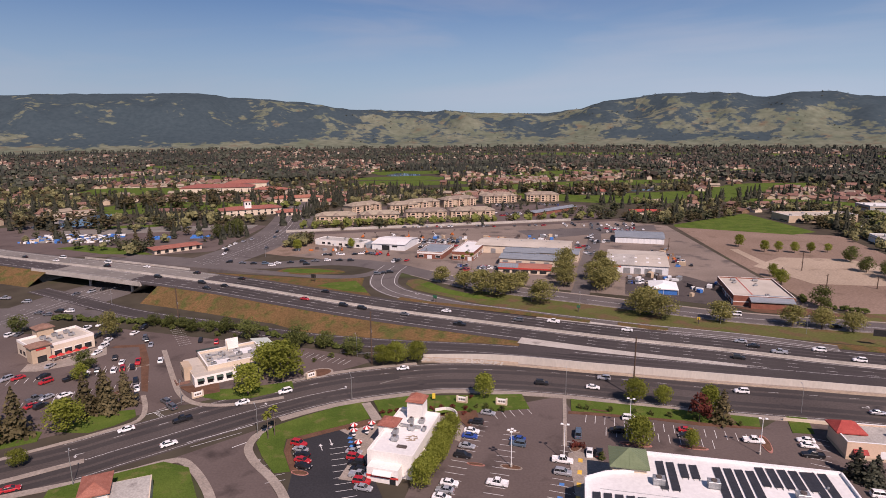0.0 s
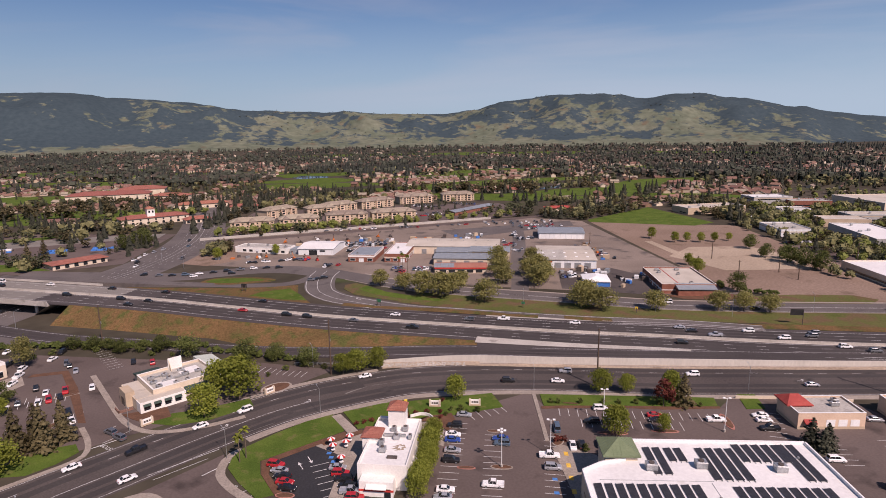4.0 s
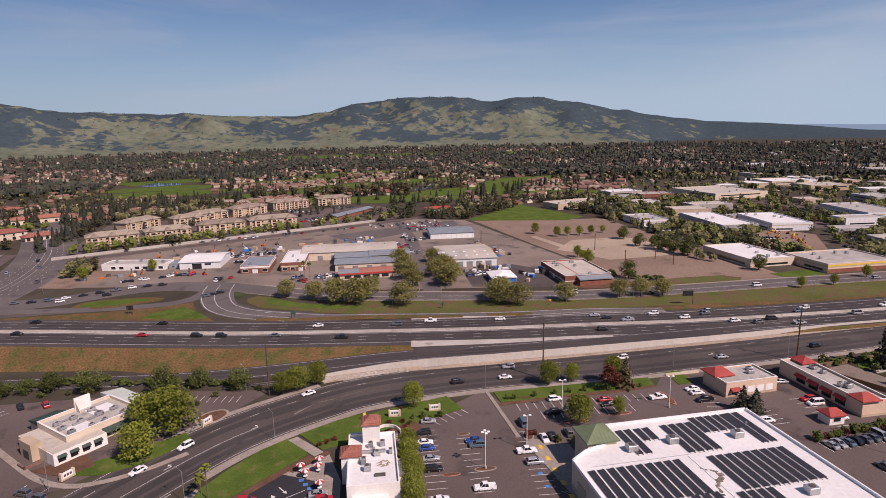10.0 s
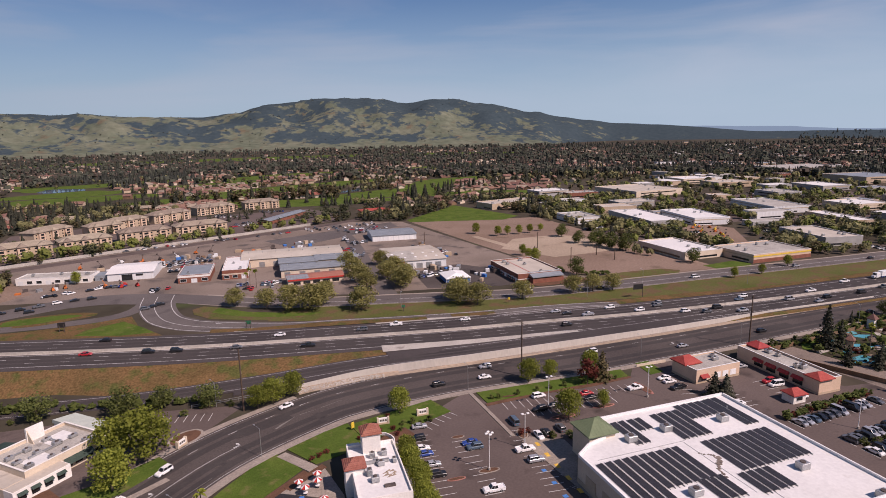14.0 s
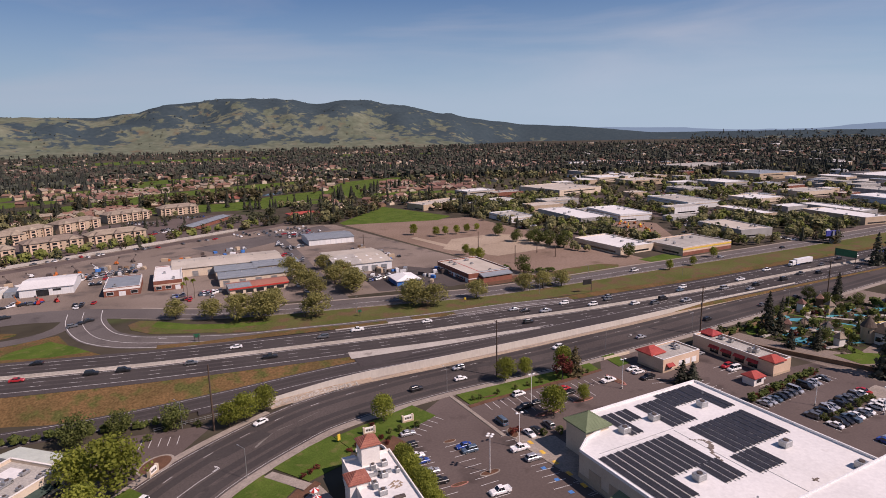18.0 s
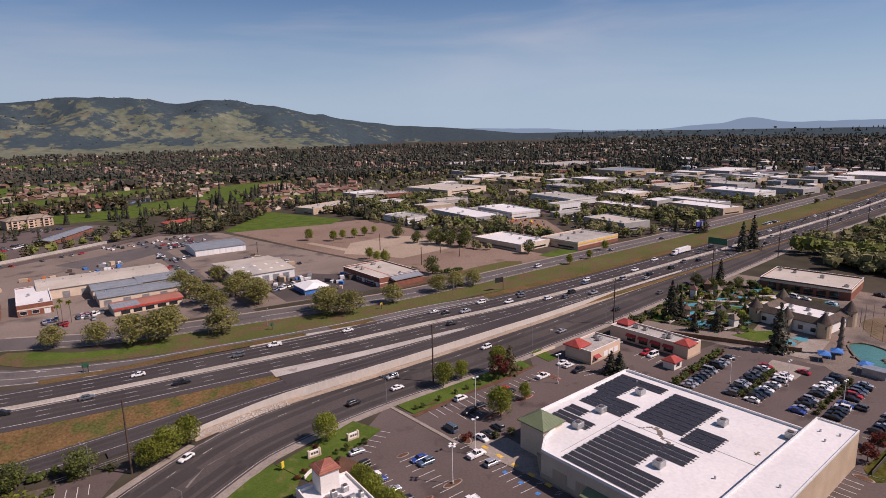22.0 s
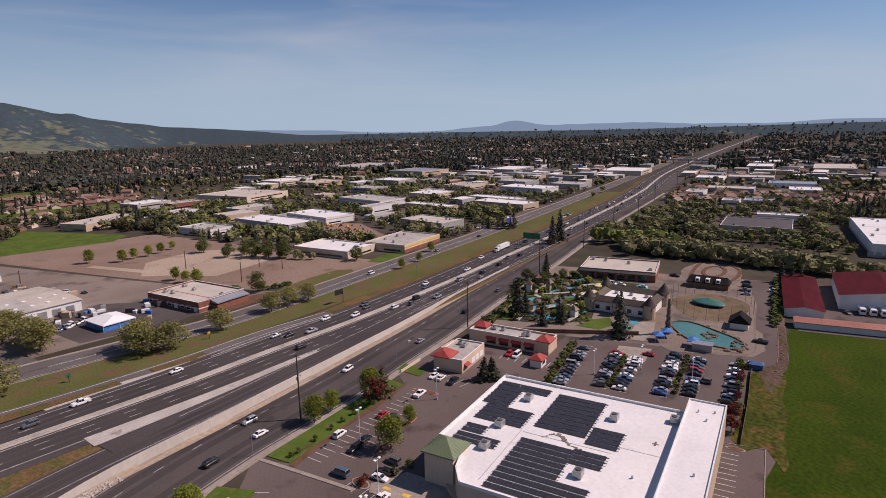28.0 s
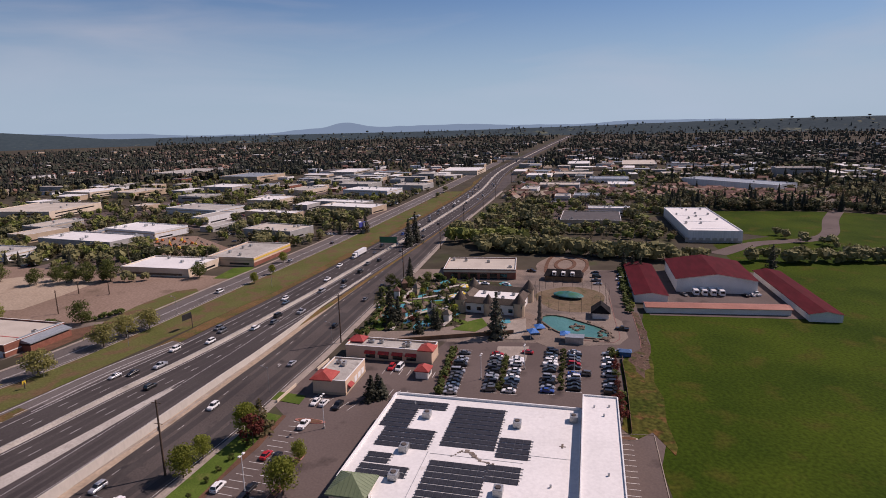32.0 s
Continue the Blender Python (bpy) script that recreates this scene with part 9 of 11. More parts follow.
# and in the works' yards beyond the freeway
for cx, cy, w, d, n, tn in ((-8, 448, 30, 44, 30, 62), (64, 352, 9, 44, 9, 72), (20, 372, 26, 14, 12, 75), (-34, 400, 14, 12, 6, 60), (100, 420, 8, 90, 14, 72), (116, 470, 10, 50, 9, 72), (-70, 425, 40, 10, 9, 20), (20, 545, 150, 7, 26, 102), (150, 520, 44, 18, 22, 75), (148, 400, 16, 50, 12, 72), (60, 470, 40, 8, 10, 75), (-90, 452, 30, 6, 6, 20), (60, 624, 90, 24, 36, 20), (-20, 600, 120, 6, 24, 15)):
    for k in range(n):
        x, y = cx + _w.uniform(-w / 2, w / 2), cy + _w.uniform(-d / 2, d / 2)
        if any(x0 + 2 < x < x1 - 2 and y0 + 2 < y < y1 - 2 for x0, x1, y0, y1 in FOOT):
            continue
        far_car(at(x, y, 0.08, tn + _w.uniform(-5, 5) + 90 * (_w.random() < 0.2)))

# houses


HOUSE_SIZES = [(13, 9, 2.7, 2.4), (10.5, 8, 4.8, 2.2), (15, 9.5, 2.8, 2.6)]
hm = []
for i, z_ in enumerate(HOUSE_SIZES):
    a_, b_ = house_shape(*z_)
    for wm in (STUCCO_T, WOOD, STUCCO_C):
        for rm in (SHINGLE, TILE_D, TILE_D):
            hm.append((a_.mesh("wall", wm), b_.mesh("roof", rm)))
far_w, far_r = Shape(), Shape()
n_h = near_h = 0
tries = 0
while n_h < 3400 and tries < 36000:
    tries += 1
    az = radians(_w.uniform(-44, 72) if n_h % 4 else _w.uniform(60, 128))
    r = 1 / _w.uniform(1 / 2900, 1 / 640)
    x, y = -40 + r * math.sin(az), 60 + r * math.cos(az)
    if not kept(x, y) or fwy_gap(x, y) or in_green(x, y) or inside(x, y, BUSINESS) or (y < 760 and -300 < x < 240):
        continue
    if pond_view(x, y) or not house_row(x, y) and _w.random() < 0.88:
        continue
    turn = round(noise.noise(Vector((x / 300, y / 300, 1.5))) * 6) * 15 + _w.choice((0, 90))
    n_h += 1
    if r < 820 and near_h < 150:
        near_h += 1
        t = thing("house", "low family house with a pitched roof among trees", "house", at(x, y, 0, turn), "houses of the valley")
        a_, b_ = _w.choice(hm)
        part("wall", a_, None, t)
        part("roof", b_, None, t)
    else:
        w, d, h, rise = _w.choice(HOUSE_SIZES)
        a_, b_ = house_shape(w, d, h, rise)
        M = at(x, y, 0, turn)
        wmat, rmat = _w.randrange(3), _w.randrange(3)
        far_w.add([M @ Vector(v) for v in a_.v], a_.f, wmat)
        far_r.add([M @ Vector(v) for v in b_.v], b_.f, rmat)
for i in range(6):
    for j in range(15):
        u, v = (j + _w.uniform(0.2, 0.8)) / 15, (i + 0.5) / 6
        x = 628 + (500 - 628) * u + 44 * v * (1 - 0.2 * u) + _w.uniform(-2, 2)
        y = -150 - 62 * u - 62 * v + _w.uniform(-2, 2)
        w, d, h, rise = 13, 9.5, 3.0, 2.6
        a_, b_ = house_shape(w, d, h, rise)
        M = at(x, y, 0, 26 + 90 * (j % 2))
        far_w.add([M @ Vector(q) for q in a_.v], a_.f, 0)
        far_r.add([M @ Vector(q) for q in b_.v], b_.f, 1)
hs_ = part("far_houses", far_w, (STUCCO_T, STUCCO_C, WOOD))
tagged(hs_, "many small pale houses far off among trees", "houses", "", "stuff")
part("far_house_roofs", far_r, (SHINGLE, TILE_D, TILE_D), hs_)["kind"] = "stuff"


# a street bridge over the freeway, far off
i = min(range(len(FWY)), key=lambda k: abs(FWY[k].x - 1273))
d_ = (FWY[i + 1] - FWY[i - 1]).normalized()
ob_ = thing("overpass_bridge", "grey concrete street bridge crossing over the freeway", "bridge", pose(FWY[i].x, FWY[i].y, 0, 0, 0, math.degrees(math.atan2(d_.y, d_.x))))
part("deck", Shape().box(-7, -46, 5.6, 7, 46, 7.2), CONCRETE, ob_)
for q in (-7, 6.6):
    part("parapet", Shape().box(q, -46, 7.2, q + 0.4, 46, 8.3), CONCRETE, ob_)
for q in (-30, 0, 30):
    part("pier", Shape().box(-5.5, q - 0.7, -0.2, 5.5, q + 0.7, 5.6), CONCRETE, ob_)
for q in (-1, 1):
    part("approach_bank", Shape().prism([(-14, q * 46), (14, q * 46), (9, q * 150), (-9, q * 150)][::q], -0.2, 4.6), DRYGRASS, ob_, "grassy approach bank")


# ---- vehicles ----
def paint(name, c, metal=0.0):
    return surface(name, c, tuple(min(1, v * 1.08 + 0.004) for v in c), 0.28, 0.8, 3.0, 0.0, metal, spec=0.6)


PAINTS = {"white": paint("white_car_paint", (0.72, 0.72, 0.71)), "silver": paint("silver_car_paint", (0.42, 0.43, 0.45), 0.4), "grey": paint("grey_car_paint", (0.13, 0.135, 0.145), 0.3), "black": paint("black_car_paint", (0.012, 0.012, 0.014)),
          "blue": paint("blue_car_paint", (0.02, 0.06, 0.26)), "red": paint("red_car_paint", (0.40, 0.02, 0.025)), "slate": paint("slate_car_paint", (0.10, 0.15, 0.20), 0.3), "tan": paint("tan_car_paint", (0.32, 0.27, 0.21), 0.3)}
tagged(part("far_parked_cars", fc_, tuple(PAINTS[k] for k in ("white", "silver", "grey", "black", "red")) + (GLASS_D,)), "many cars parked round far business units and works", "cars", "", "stuff")
LAMP_W = surface("headlamp_glass", (0.6, 0.6, 0.58), (0.7, 0.7, 0.68), 0.1, 1, 1, 0, spec=0.7)
LAMP_R = surface("tail_lamp_glass", (0.25, 0.01, 0.01), (0.3, 0.015, 0.012), 0.15, 1, 1, 0, spec=0.7)


def loft(shape, rows, slot=0):
    """A closed hull through cross rings of equal length."""
    n = len(rows[0])
    v = [p for r in rows for p in r]
    f = [(i * n + k, i * n + (k + 1) % n, (i + 1) * n + (k + 1) % n, (i + 1) * n + k) for i in range(len(rows) - 1) for k in range(n)]
    f += [tuple(range(n - 1, -1, -1)), tuple((len(rows) - 1) * n + k for k in range(n))]
    return shape.add(v, [q[::-1] for q in f], slot)


def ring(x, w, z0, z1, r=0.12):
    """A cross section with eased edges at x."""
    return [(x, -w + r, z0), (x, -w, z0 + r), (x, -w, (z0 + z1) * 0.55), (x, -w * 0.96, z1 - r * 0.6), (x, -w * 0.88, z1), (x, w * 0.88, z1), (x, w * 0.96, z1 - r * 0.6), (x, w, (z0 + z1) * 0.55), (x, w, z0 + r), (x, w - r, z0)]


TYPES = {  # length, half width, hull profile (x, top), cabin: base x0, x1, top x0, x1, roof height
    "sedan": (4.7, 0.90, [(-2.3, 0.75), (-2.15, 0.98), (-1.3, 1.0), (0.9, 0.96), (2.0, 0.82), (2.33, 0.62)], (-1.75, 1.15, -1.0, 0.35, 1.45)),
    "suv": (4.7, 0.94, [(-2.3, 0.9), (-2.2, 1.08), (-1.3, 1.1), (1.1, 1.08), (2.1, 0.95), (2.33, 0.7)], (-2.2, 1.2, -1.9, 0.4, 1.74)),
    "pickup": (5.6, 0.98, [(-2.8, 0.9), (-2.7, 1.05), (-0.95, 1.06), (1.4, 1.1), (2.5, 1.0), (2.8, 0.7)], (-0.95, 1.3, -0.7, 0.55, 1.85)),
    "van": (5.2, 0.98, [(-2.6, 0.9), (-2.5, 1.1), (-1.0, 1.12), (1.5, 1.1), (2.3, 1.0), (2.6, 0.7)], (-2.5, 1.8, -2.35, 1.0, 2.05)),
}
wheel_mesh = Shape().tube((0, -0.11, 0), (0, 0.11, 0), 0.34, None, 14).mesh("wheel", RUBBER)
rim_mesh = Shape().tube((0, -0.125, 0), (0, 0.125, 0), 0.20, None, 10).mesh("rim", METAL_G)
BODIES, GLASSES, LIGHTS = {}, {}, {}
for k, (L, W_h, prof, (c0, c1, d0, d1, rz)) in TYPES.items():
    hull = Shape()
    loft(hull, [ring(x, W_h * (0.86 if i in (0, len(prof) - 1) else 1.0), 0.26, z) for i, (x, z) in enumerate(prof)])
    zb = max(z for _, z in prof) - 0.12
    ww, wt = W_h * 0.90, W_h * 0.74
    roof_top = [(d0, -wt, rz - 0.03), (d1, -wt, rz - 0.03), (d1, wt, rz - 0.03), (d0, wt, rz - 0.03)]
    hull.add([(x, y, z) for x, y, z in roof_top] + [(x * 0.97, y * 0.93, rz + 0.03) for x, y, z in roof_top], [(0, 1, 5, 4), (1, 2, 6, 5), (2, 3, 7, 6), (3, 0, 4, 7), (4, 5, 6, 7)])
    for (bx, tx) in ((c0, d0), (c1, d1), ((c0 + c1) / 2, (d0 + d1) / 2)):
        for sg in (-1, 1):
            hull.tube((bx, sg * ww * 0.99, zb), (tx, sg * wt, rz - 0.02), 0.05, 0.04, 4)
    if k == "pickup":
        hull.box(-2.7, -0.96, 0.95, -1.0, -0.86, 1.18)
        hull.box(-2.7, 0.86, 0.95, -1.0, 0.96, 1.18)
        hull.box(-2.78, -0.96, 0.9, -2.66, 0.96, 1.16)
    for nm, mt in PAINTS.items():
        BODIES[k, nm] = hull.mesh("body", mt)
    gl = Shape().add([(c0, -ww, zb), (c1, -ww, zb), (c1, ww, zb), (c0, ww, zb), (d0, -wt, rz - 0.02), (d1, -wt, rz - 0.02), (d1, wt, rz - 0.02), (d0, wt, rz - 0.02)], [(0, 1, 5, 4), (1, 2, 6, 5), (2, 3, 7, 6), (3, 0, 4, 7), (4, 5, 6, 7)])
    GLASSES[k] = gl.mesh("cabin_glass", GLASS_D)
    xf, xb = prof[-1][0], prof[0][0]
    LIGHTS[k] = (Shape().chamfer_box(xf - 0.14, -0.2, 0.55, xf - 0.02, 0.2, 0.72, 0.03).mesh("headlight", LAMP_W), Shape().chamfer_box(xb - 0.02, -0.14, 0.68, xb + 0.1, 0.14, 0.9, 0.03).mesh("tail_light", LAMP_R))
COLOUR_WORDS = {"white": "white", "silver": "silver", "grey": "dark grey", "black": "black", "blue": "blue", "red": "red", "slate": "slate blue", "tan": "tan"}
TYPE_WORDS = {"sedan": "saloon car", "suv": "sport utility car", "pickup": "pickup truck", "van": "passenger van"}
NAMES_V = {"sedan": "car", "suv": "suv_car", "pickup": "pickup_truck", "van": "van"}
_c = random.Random(77)
MODELS, WHEELSETS = {}, {}


def vehicle(kind, colour, x, y, z, turn, where, full=2, group="vehicles"):
    L, W_h, prof, cab = TYPES[kind]
    key = (kind, colour, where, full)
    if key in MODELS:
        return copy_thing(MODELS[key], at(x, y, z, turn))
    t = thing(NAMES_V[kind], f"{COLOUR_WORDS[colour]} {TYPE_WORDS[kind]} {where}", "car" if kind != "pickup" else "truck", at(x, y, z, turn), group)
    part("body", BODIES[kind, colour], None, t)
    part("cabin_glass", GLASSES[kind], None, t)
    if not full:
        ws = Shape()
        for sx in (L * 0.30, -L * 0.29):
            for sy in (-W_h + 0.10, W_h - 0.10):
                ws.tube((sx, sy - 0.11, 0.34), (sx, sy + 0.11, 0.34), 0.34, None, 10)
        WHEELSETS.setdefault(kind, ws.mesh("wheel_set", RUBBER))
        part("wheel_set", WHEELSETS[kind], None, t)["kind"] = "stuff"
    for sx in (L * 0.30, -L * 0.29) if full else ():
        for sy in (-W_h + 0.10, W_h - 0.10):
            w = part("wheel", wheel_mesh, None, t, m=Matrix.Translation((sx, sy, 0.34)))
            if full > 1:
                part("rim", rim_mesh, None, w)
    if full:
        for sy in (-W_h * 0.62, W_h * 0.62):
            part("headlight", LIGHTS[kind][0], None, t, m=Matrix.Translation((0, sy, 0)))
            part("tail_light", LIGHTS[kind][1], None, t, m=Matrix.Translation((0, sy, 0)))
    MODELS[key] = t
    return t


def pick():
    k = _c.choices(["sedan", "suv", "pickup", "van"], [5, 5, 2, 1])[0]
    c = _c.choices(["white", "silver", "grey", "black", "blue", "red", "slate", "tan"], [8, 5, 6, 9, 0.6, 0.6, 1, 0.6])[0]
    return k, c


def lot(cars, turn, where, z=0.06, jit=2, full=2):
    for row in cars:
        x, y = row[:2]
        k, c = row[2:] if len(row) == 4 else pick()
        vehicle(k, c, x, y, z, turn + _c.uniform(-jit, jit) + _c.choice((0, 180)), where, full)


IN_BAY = "parked in a painted bay"
ROW_T = -16.0
lot([(3.4, 170.4, "suv", "black"), (1.8, 165.3, "sedan", "white"), (1.1, 162.3, "sedan", "blue"), (-0.0, 156.8, "sedan", "silver"), (-1.3, 151.9, "suv", "black"), (-5.2, 139.1, "sedan", "white"), (-6.3, 136.2, "sedan", "silver"), (-7.2, 133.2, "sedan", "white")], ROW_T, IN_BAY)
lot([(14.7, 160.3, "sedan", "blue"), (14.4, 157.6, "suv", "slate"), (6.8, 138.9, "pickup", "white"), (25.2, 148.9, "pickup", "white"), (24.1, 143.2, "suv", "silver"), (7.5, 176.5, "sedan", "silver")], ROW_T, IN_BAY)
lot([(33.3, 152.5, "sedan", "white"), (35.9, 152.3, "suv", "black"), (41.3, 152.0, "suv", "grey"), (32.6, 163.0, "van", "slate")], 74, IN_BAY, 0.06, 3)
lot([(44.4, 164.5, "suv", "black"), (50.4, 172.0, "suv", "white"), (49.8, 163.8, "sedan", "black"), (64.6, 164.4, "sedan", "red"), (63.5, 161.4, "sedan", "black"), (81.1, 158.1, "pickup", "white")], ROW_T + 2, IN_BAY)
lot([(95.8, 157.9, "sedan", "white"), (94.9, 155.0, "sedan", "white"), (93.0, 150.2, "pickup", "black"), (98.2, 132.0, "suv", "white")], ROW_T + 2, IN_BAY)
lot([(127.0, 148.7, "sedan", "silver"), (122.5, 136, "suv", "red"), (121.8, 133, "van", "white"), (119.8, 126, "suv", "silver"), (119, 123.4, "suv", "white")], -14, "parked before the shop row", 0.06, 3)
lot([(-47.4, 158.9, "suv", "red"), (-46.2, 155.8, "sedan", "silver"), (-45.2, 153.0, "sedan", "black"), (-44.4, 150.2, "sedan", "red"), (-43.6, 147.4, "sedan", "black")], -20, IN_BAY, 0.1)
lot([(-31.2, 154.2, "sedan", "silver"), (-30.5, 151.3, "suv", "red"), (-29.7, 148.5, "suv", "black"), (-28.9, 145.7, "sedan", "black"), (-28.1, 142.9, "pickup", "silver"), (-27.3, 140.1, "suv", "red"), (-26.5, 137.3, "sedan", "silver")], -14, IN_BAY, 0.1)
WEST_A = [(-135.1, 213.7, "sedan", "grey"), (-128.6, 213.3, "suv", "white"), (-129.8, 221.3, "sedan", "white"), (-126.1, 214.6, "suv", "red"), (-123.4, 216.4, "sedan", "black"), (-123.8, 221.6, "pickup", "red"), (-134.8, 225.6, "suv", "black"), (-141.8, 255.0, "sedan", "white"), (-134.1, 248.4, "suv", "grey"), (-127.6, 240.0, "sedan", "silver"), (-115.6, 222.6, "suv", "white"), (-155.4, 218.2, "sedan", "silver"), (-146.6, 239.1, "pickup", "white"), (-156.1, 251.5, "suv", "black"), (-109.0, 245.1, "sedan", "black"), (-101.5, 243.0, "suv", "red"), (-145.3, 231.6, "sedan", "white"), (-141.3, 262.2, "suv", "black"), (-163.8, 267.4, "sedan", "white"), (-167.0, 262.0, "pickup", "white"), (-148.5, 246.1, "suv", "white"), (-192.6, 254.6, "sedan", "grey"), (-195.8, 253.8, "suv", "white"), (-132.2, 246.0, "sedan", "black")]
lot([p for p in WEST_A if p[0] > -140], 112, IN_BAY, 0.06, 5, 0)
lot([p for p in WEST_A if p[0] <= -140], 85, IN_BAY, 0.06, 8, 0)
WEST_B = [(-151.7, 208.5, "sedan", "black"), (-147.5, 203.5, "suv", "red"), (-138.9, 190.6, "sedan", "silver"), (-136.6, 184.2, "suv", "black"), (-133.9, 192.3, "sedan", "white"), (-140.2, 206.2, "pickup", "black"), (-138.5, 210.3, "suv", "white"), (-116.9, 199.0, "sedan", "black"), (-115.2, 202.6, "suv", "black"), (-112.2, 197.2, "sedan", "white"), (-108.7, 189.6, "suv", "black"), (-139.9, 184.4, "sedan", "red"), (-142.1, 189.6, "pickup", "grey"), (-163.4, 206.1, "suv", "silver"), (-159.8, 207.0, "sedan", "red")]
lot([p for p in WEST_B if p[0] > -125], 114, IN_BAY, 0.06, 5, 0)
lot([p for p in WEST_B if p[0] <= -125], 62, IN_BAY, 0.06, 6, 0)
# customers' car park beside the golf park
ROWS_E = [((139.5, 108.2), (99.9, 115.1)), ((134.9, 96.3), (101.5, 102.2)), ((130.1, 89.2), (100.1, 95.8)), ((137.4, 75.0), (99.6, 83.3)), ((135.5, 67.0), (100.8, 74.3)), ((133.2, 54.6), (94.1, 63.9))]
for i, ((ax, ay), (bx, by)) in enumerate(ROWS_E):
    L = math.hypot(bx - ax, by - ay)
    n = int(L // 2.75)
    for k in range(n):
        if _c.random() < 0.10:
            continue
        t = (k + 0.5) / n
        kk, cc = pick()
        if kk == "pickup" and _c.random() < 0.5:
            kk = "sedan"
        vehicle(kk, cc, ax + (bx - ax) * t, ay + (by - ay) * t, 0.06, math.degrees(math.atan2(by - ay, bx - ax)) + 90 + _c.uniform(-3, 3) + _c.choice((0, 180)), "in a full car park row", 0)
    if i in (1, 3):
        (cx, cy), (dx, dy) = ROWS_E[i + 1]
        for k in range(7):
            t = (k + 0.6) / 7.2
            x, y = (ax + (bx - ax) * t + cx + (dx - cx) * t) / 2, (ay + (by - ay) * t + cy + (dy - cy) * t) / 2
            plant("shrub", x, y, _c.uniform(1.9, 2.5), 0.05, 1.25)
for k in range(12):
    plant("red" if k % 4 else "shrub", 130 - k * 4.5, 53.2 + k * 1.06, _c.uniform(2.6, 4.0) + (2.0 if k in (9, 11) else 0.0), 0, 1.25)
for k in range(13):
    plant("redshrub" if k % 2 else "shrub", 140 - k * 3.2, 112.2 + k * 0.55, _c.uniform(1.3, 2.2), 0, 1.0)
lot([(134.8, 85.0, "sedan", "red"), (114, 67.8, "suv", "grey"), (150.5, 95, "sedan", "black"), (158.9, 42.1, "pickup", "black"), (133, 50.5, "pickup", "silver")], 70, "beside the golf park", 0.06, 2, 1)
lot([(255.4, 30.3), (246.4, 31.5), (237.9, 33.9), (230.8, 34.7), (247.9, 17.7), (239.3, 20.1), (229.9, 21.9), (222.2, 24.1)], 80, "parked along the lane", 0.08, 4, 0)
lot([(237, 100, "van", "white"), (236, 95, "sedan", "white"), (234, 84, "sedan", "white"), (262, 66, "pickup", "black")], 60, "parked before the garage", 0.06, 2, 1)
lot([(204.2, -31.7, "sedan", "black"), (205.0, -35.1, "sedan", "white"), (206, -38, "pickup", "white"), (208, -3, "sedan", "grey")], 10, "parked in the storage yard", 0.09, 2, 1)
for k in range(4):
    rv = thing("motorhome", "white motorhome parked in the storage yard", "motorhome", at(209.5 - k * 0.7, -9 - k * 4.0, 0.09, 170), "motorhomes")
    part("body", Shape().chamfer_box(-3.6, -1.2, 0.5, 3.6, 1.2, 3.1, 0.15), PAINTS["white"], rv)
    part("windscreen", Shape().box(3.55, -0.9, 1.7, 3.64, 0.9, 2.6), GLASS_D, rv)
    part("side_window", Shape().box(-1.5, -1.24, 1.7, 1.0, -1.18, 2.4), GLASS_D, rv)
    for sx in (-2.2, 2.3):
        for sy in (-1.05, 1.05):
            part("wheel", wheel_mesh, None, rv, m=Matrix.Translation((sx, sy, 0.4)) @ Matrix.Scale(1.2, 4))


def on_line(line, x, y, offs, z=0.05):
    """The nearest lane position and heading on a road line."""
    i = min(range(1, len(line) - 1), key=lambda k: (line[k].x - x) ** 2 + (line[k].y - y) ** 2)
    d = (line[i + 1] - line[i - 1]).normalized()
    q = Vector((d.y, -d.x, 0))
    rel = Vector((x - line[i].x, y - line[i].y, 0))
    o = rel.dot(q)
    o = min(offs, key=lambda v: abs(v - o))
    al = rel.dot(Vector((d.x, d.y, 0)).normalized())
    p = line[i] + Vector((d.x, d.y, 0)).normalized() * al + q * o
    return p.x, p.y, p.z + d.z * al + z, math.degrees(math.atan2(d.y, d.x)) + (180 if o < 0 else 0), d.z


FWY_CARS = [(-74.3, 287.9, "sedan", "red"), (-52.5, 281.0, "suv", "black"), (-44.7, 273.4, "suv", "black"), (-66.2, 303.2, "sedan", "black"), (-23.2, 267.5, "sedan", "grey"), (-3.8, 273.6, "sedan", "white"), (1.9, 255.2, "pickup", "black"), (28.1, 260.6, "suv", "grey"),
            (43.4, 258.5, "pickup", "white"), (72.8, 247.1, "sedan", "white"), (105.6, 216.7, "suv", "black"), (116.9, 227.1, "sedan", "black"), (115.1, 234.2, "sedan", "silver"), (122.7, 218.3, "pickup", "silver"), (140.5, 223.4, "suv", "white"), (149.3, 213.9, "suv", "white"),
            (-117.5, 328.7, "sedan", "black"), (-121.9, 312.2, "sedan", "black"), (-129.5, 307.8, "sedan", "black"), (-135.9, 320.3, "suv", "black"), (-147.4, 343.0, "sedan", "black")]
FWY_CARS2 = [(-180.8, 366.3, "sedan", "white"), (-166.6, 331.8, "suv", "black"), (-209.4, 385.4, "van", "white"), (-209.9, 361.3, "suv", "black"), (-247.2, 401.2, "van", "white"), (-252.3, 378.8, "sedan", "white"), (-281.6, 388.4, "sedan", "black")]
LANES = (4.0, 7.8, 11.6, -4.0, -7.8, -11.6)
for x, y, k, c in FWY_CARS + FWY_CARS2:
    px_, py_, pz_, tn, sl = on_line(FWY, x, y, LANES)
    vehicle(k, c, px_, py_, pz_, tn, "driving on the freeway", 1)
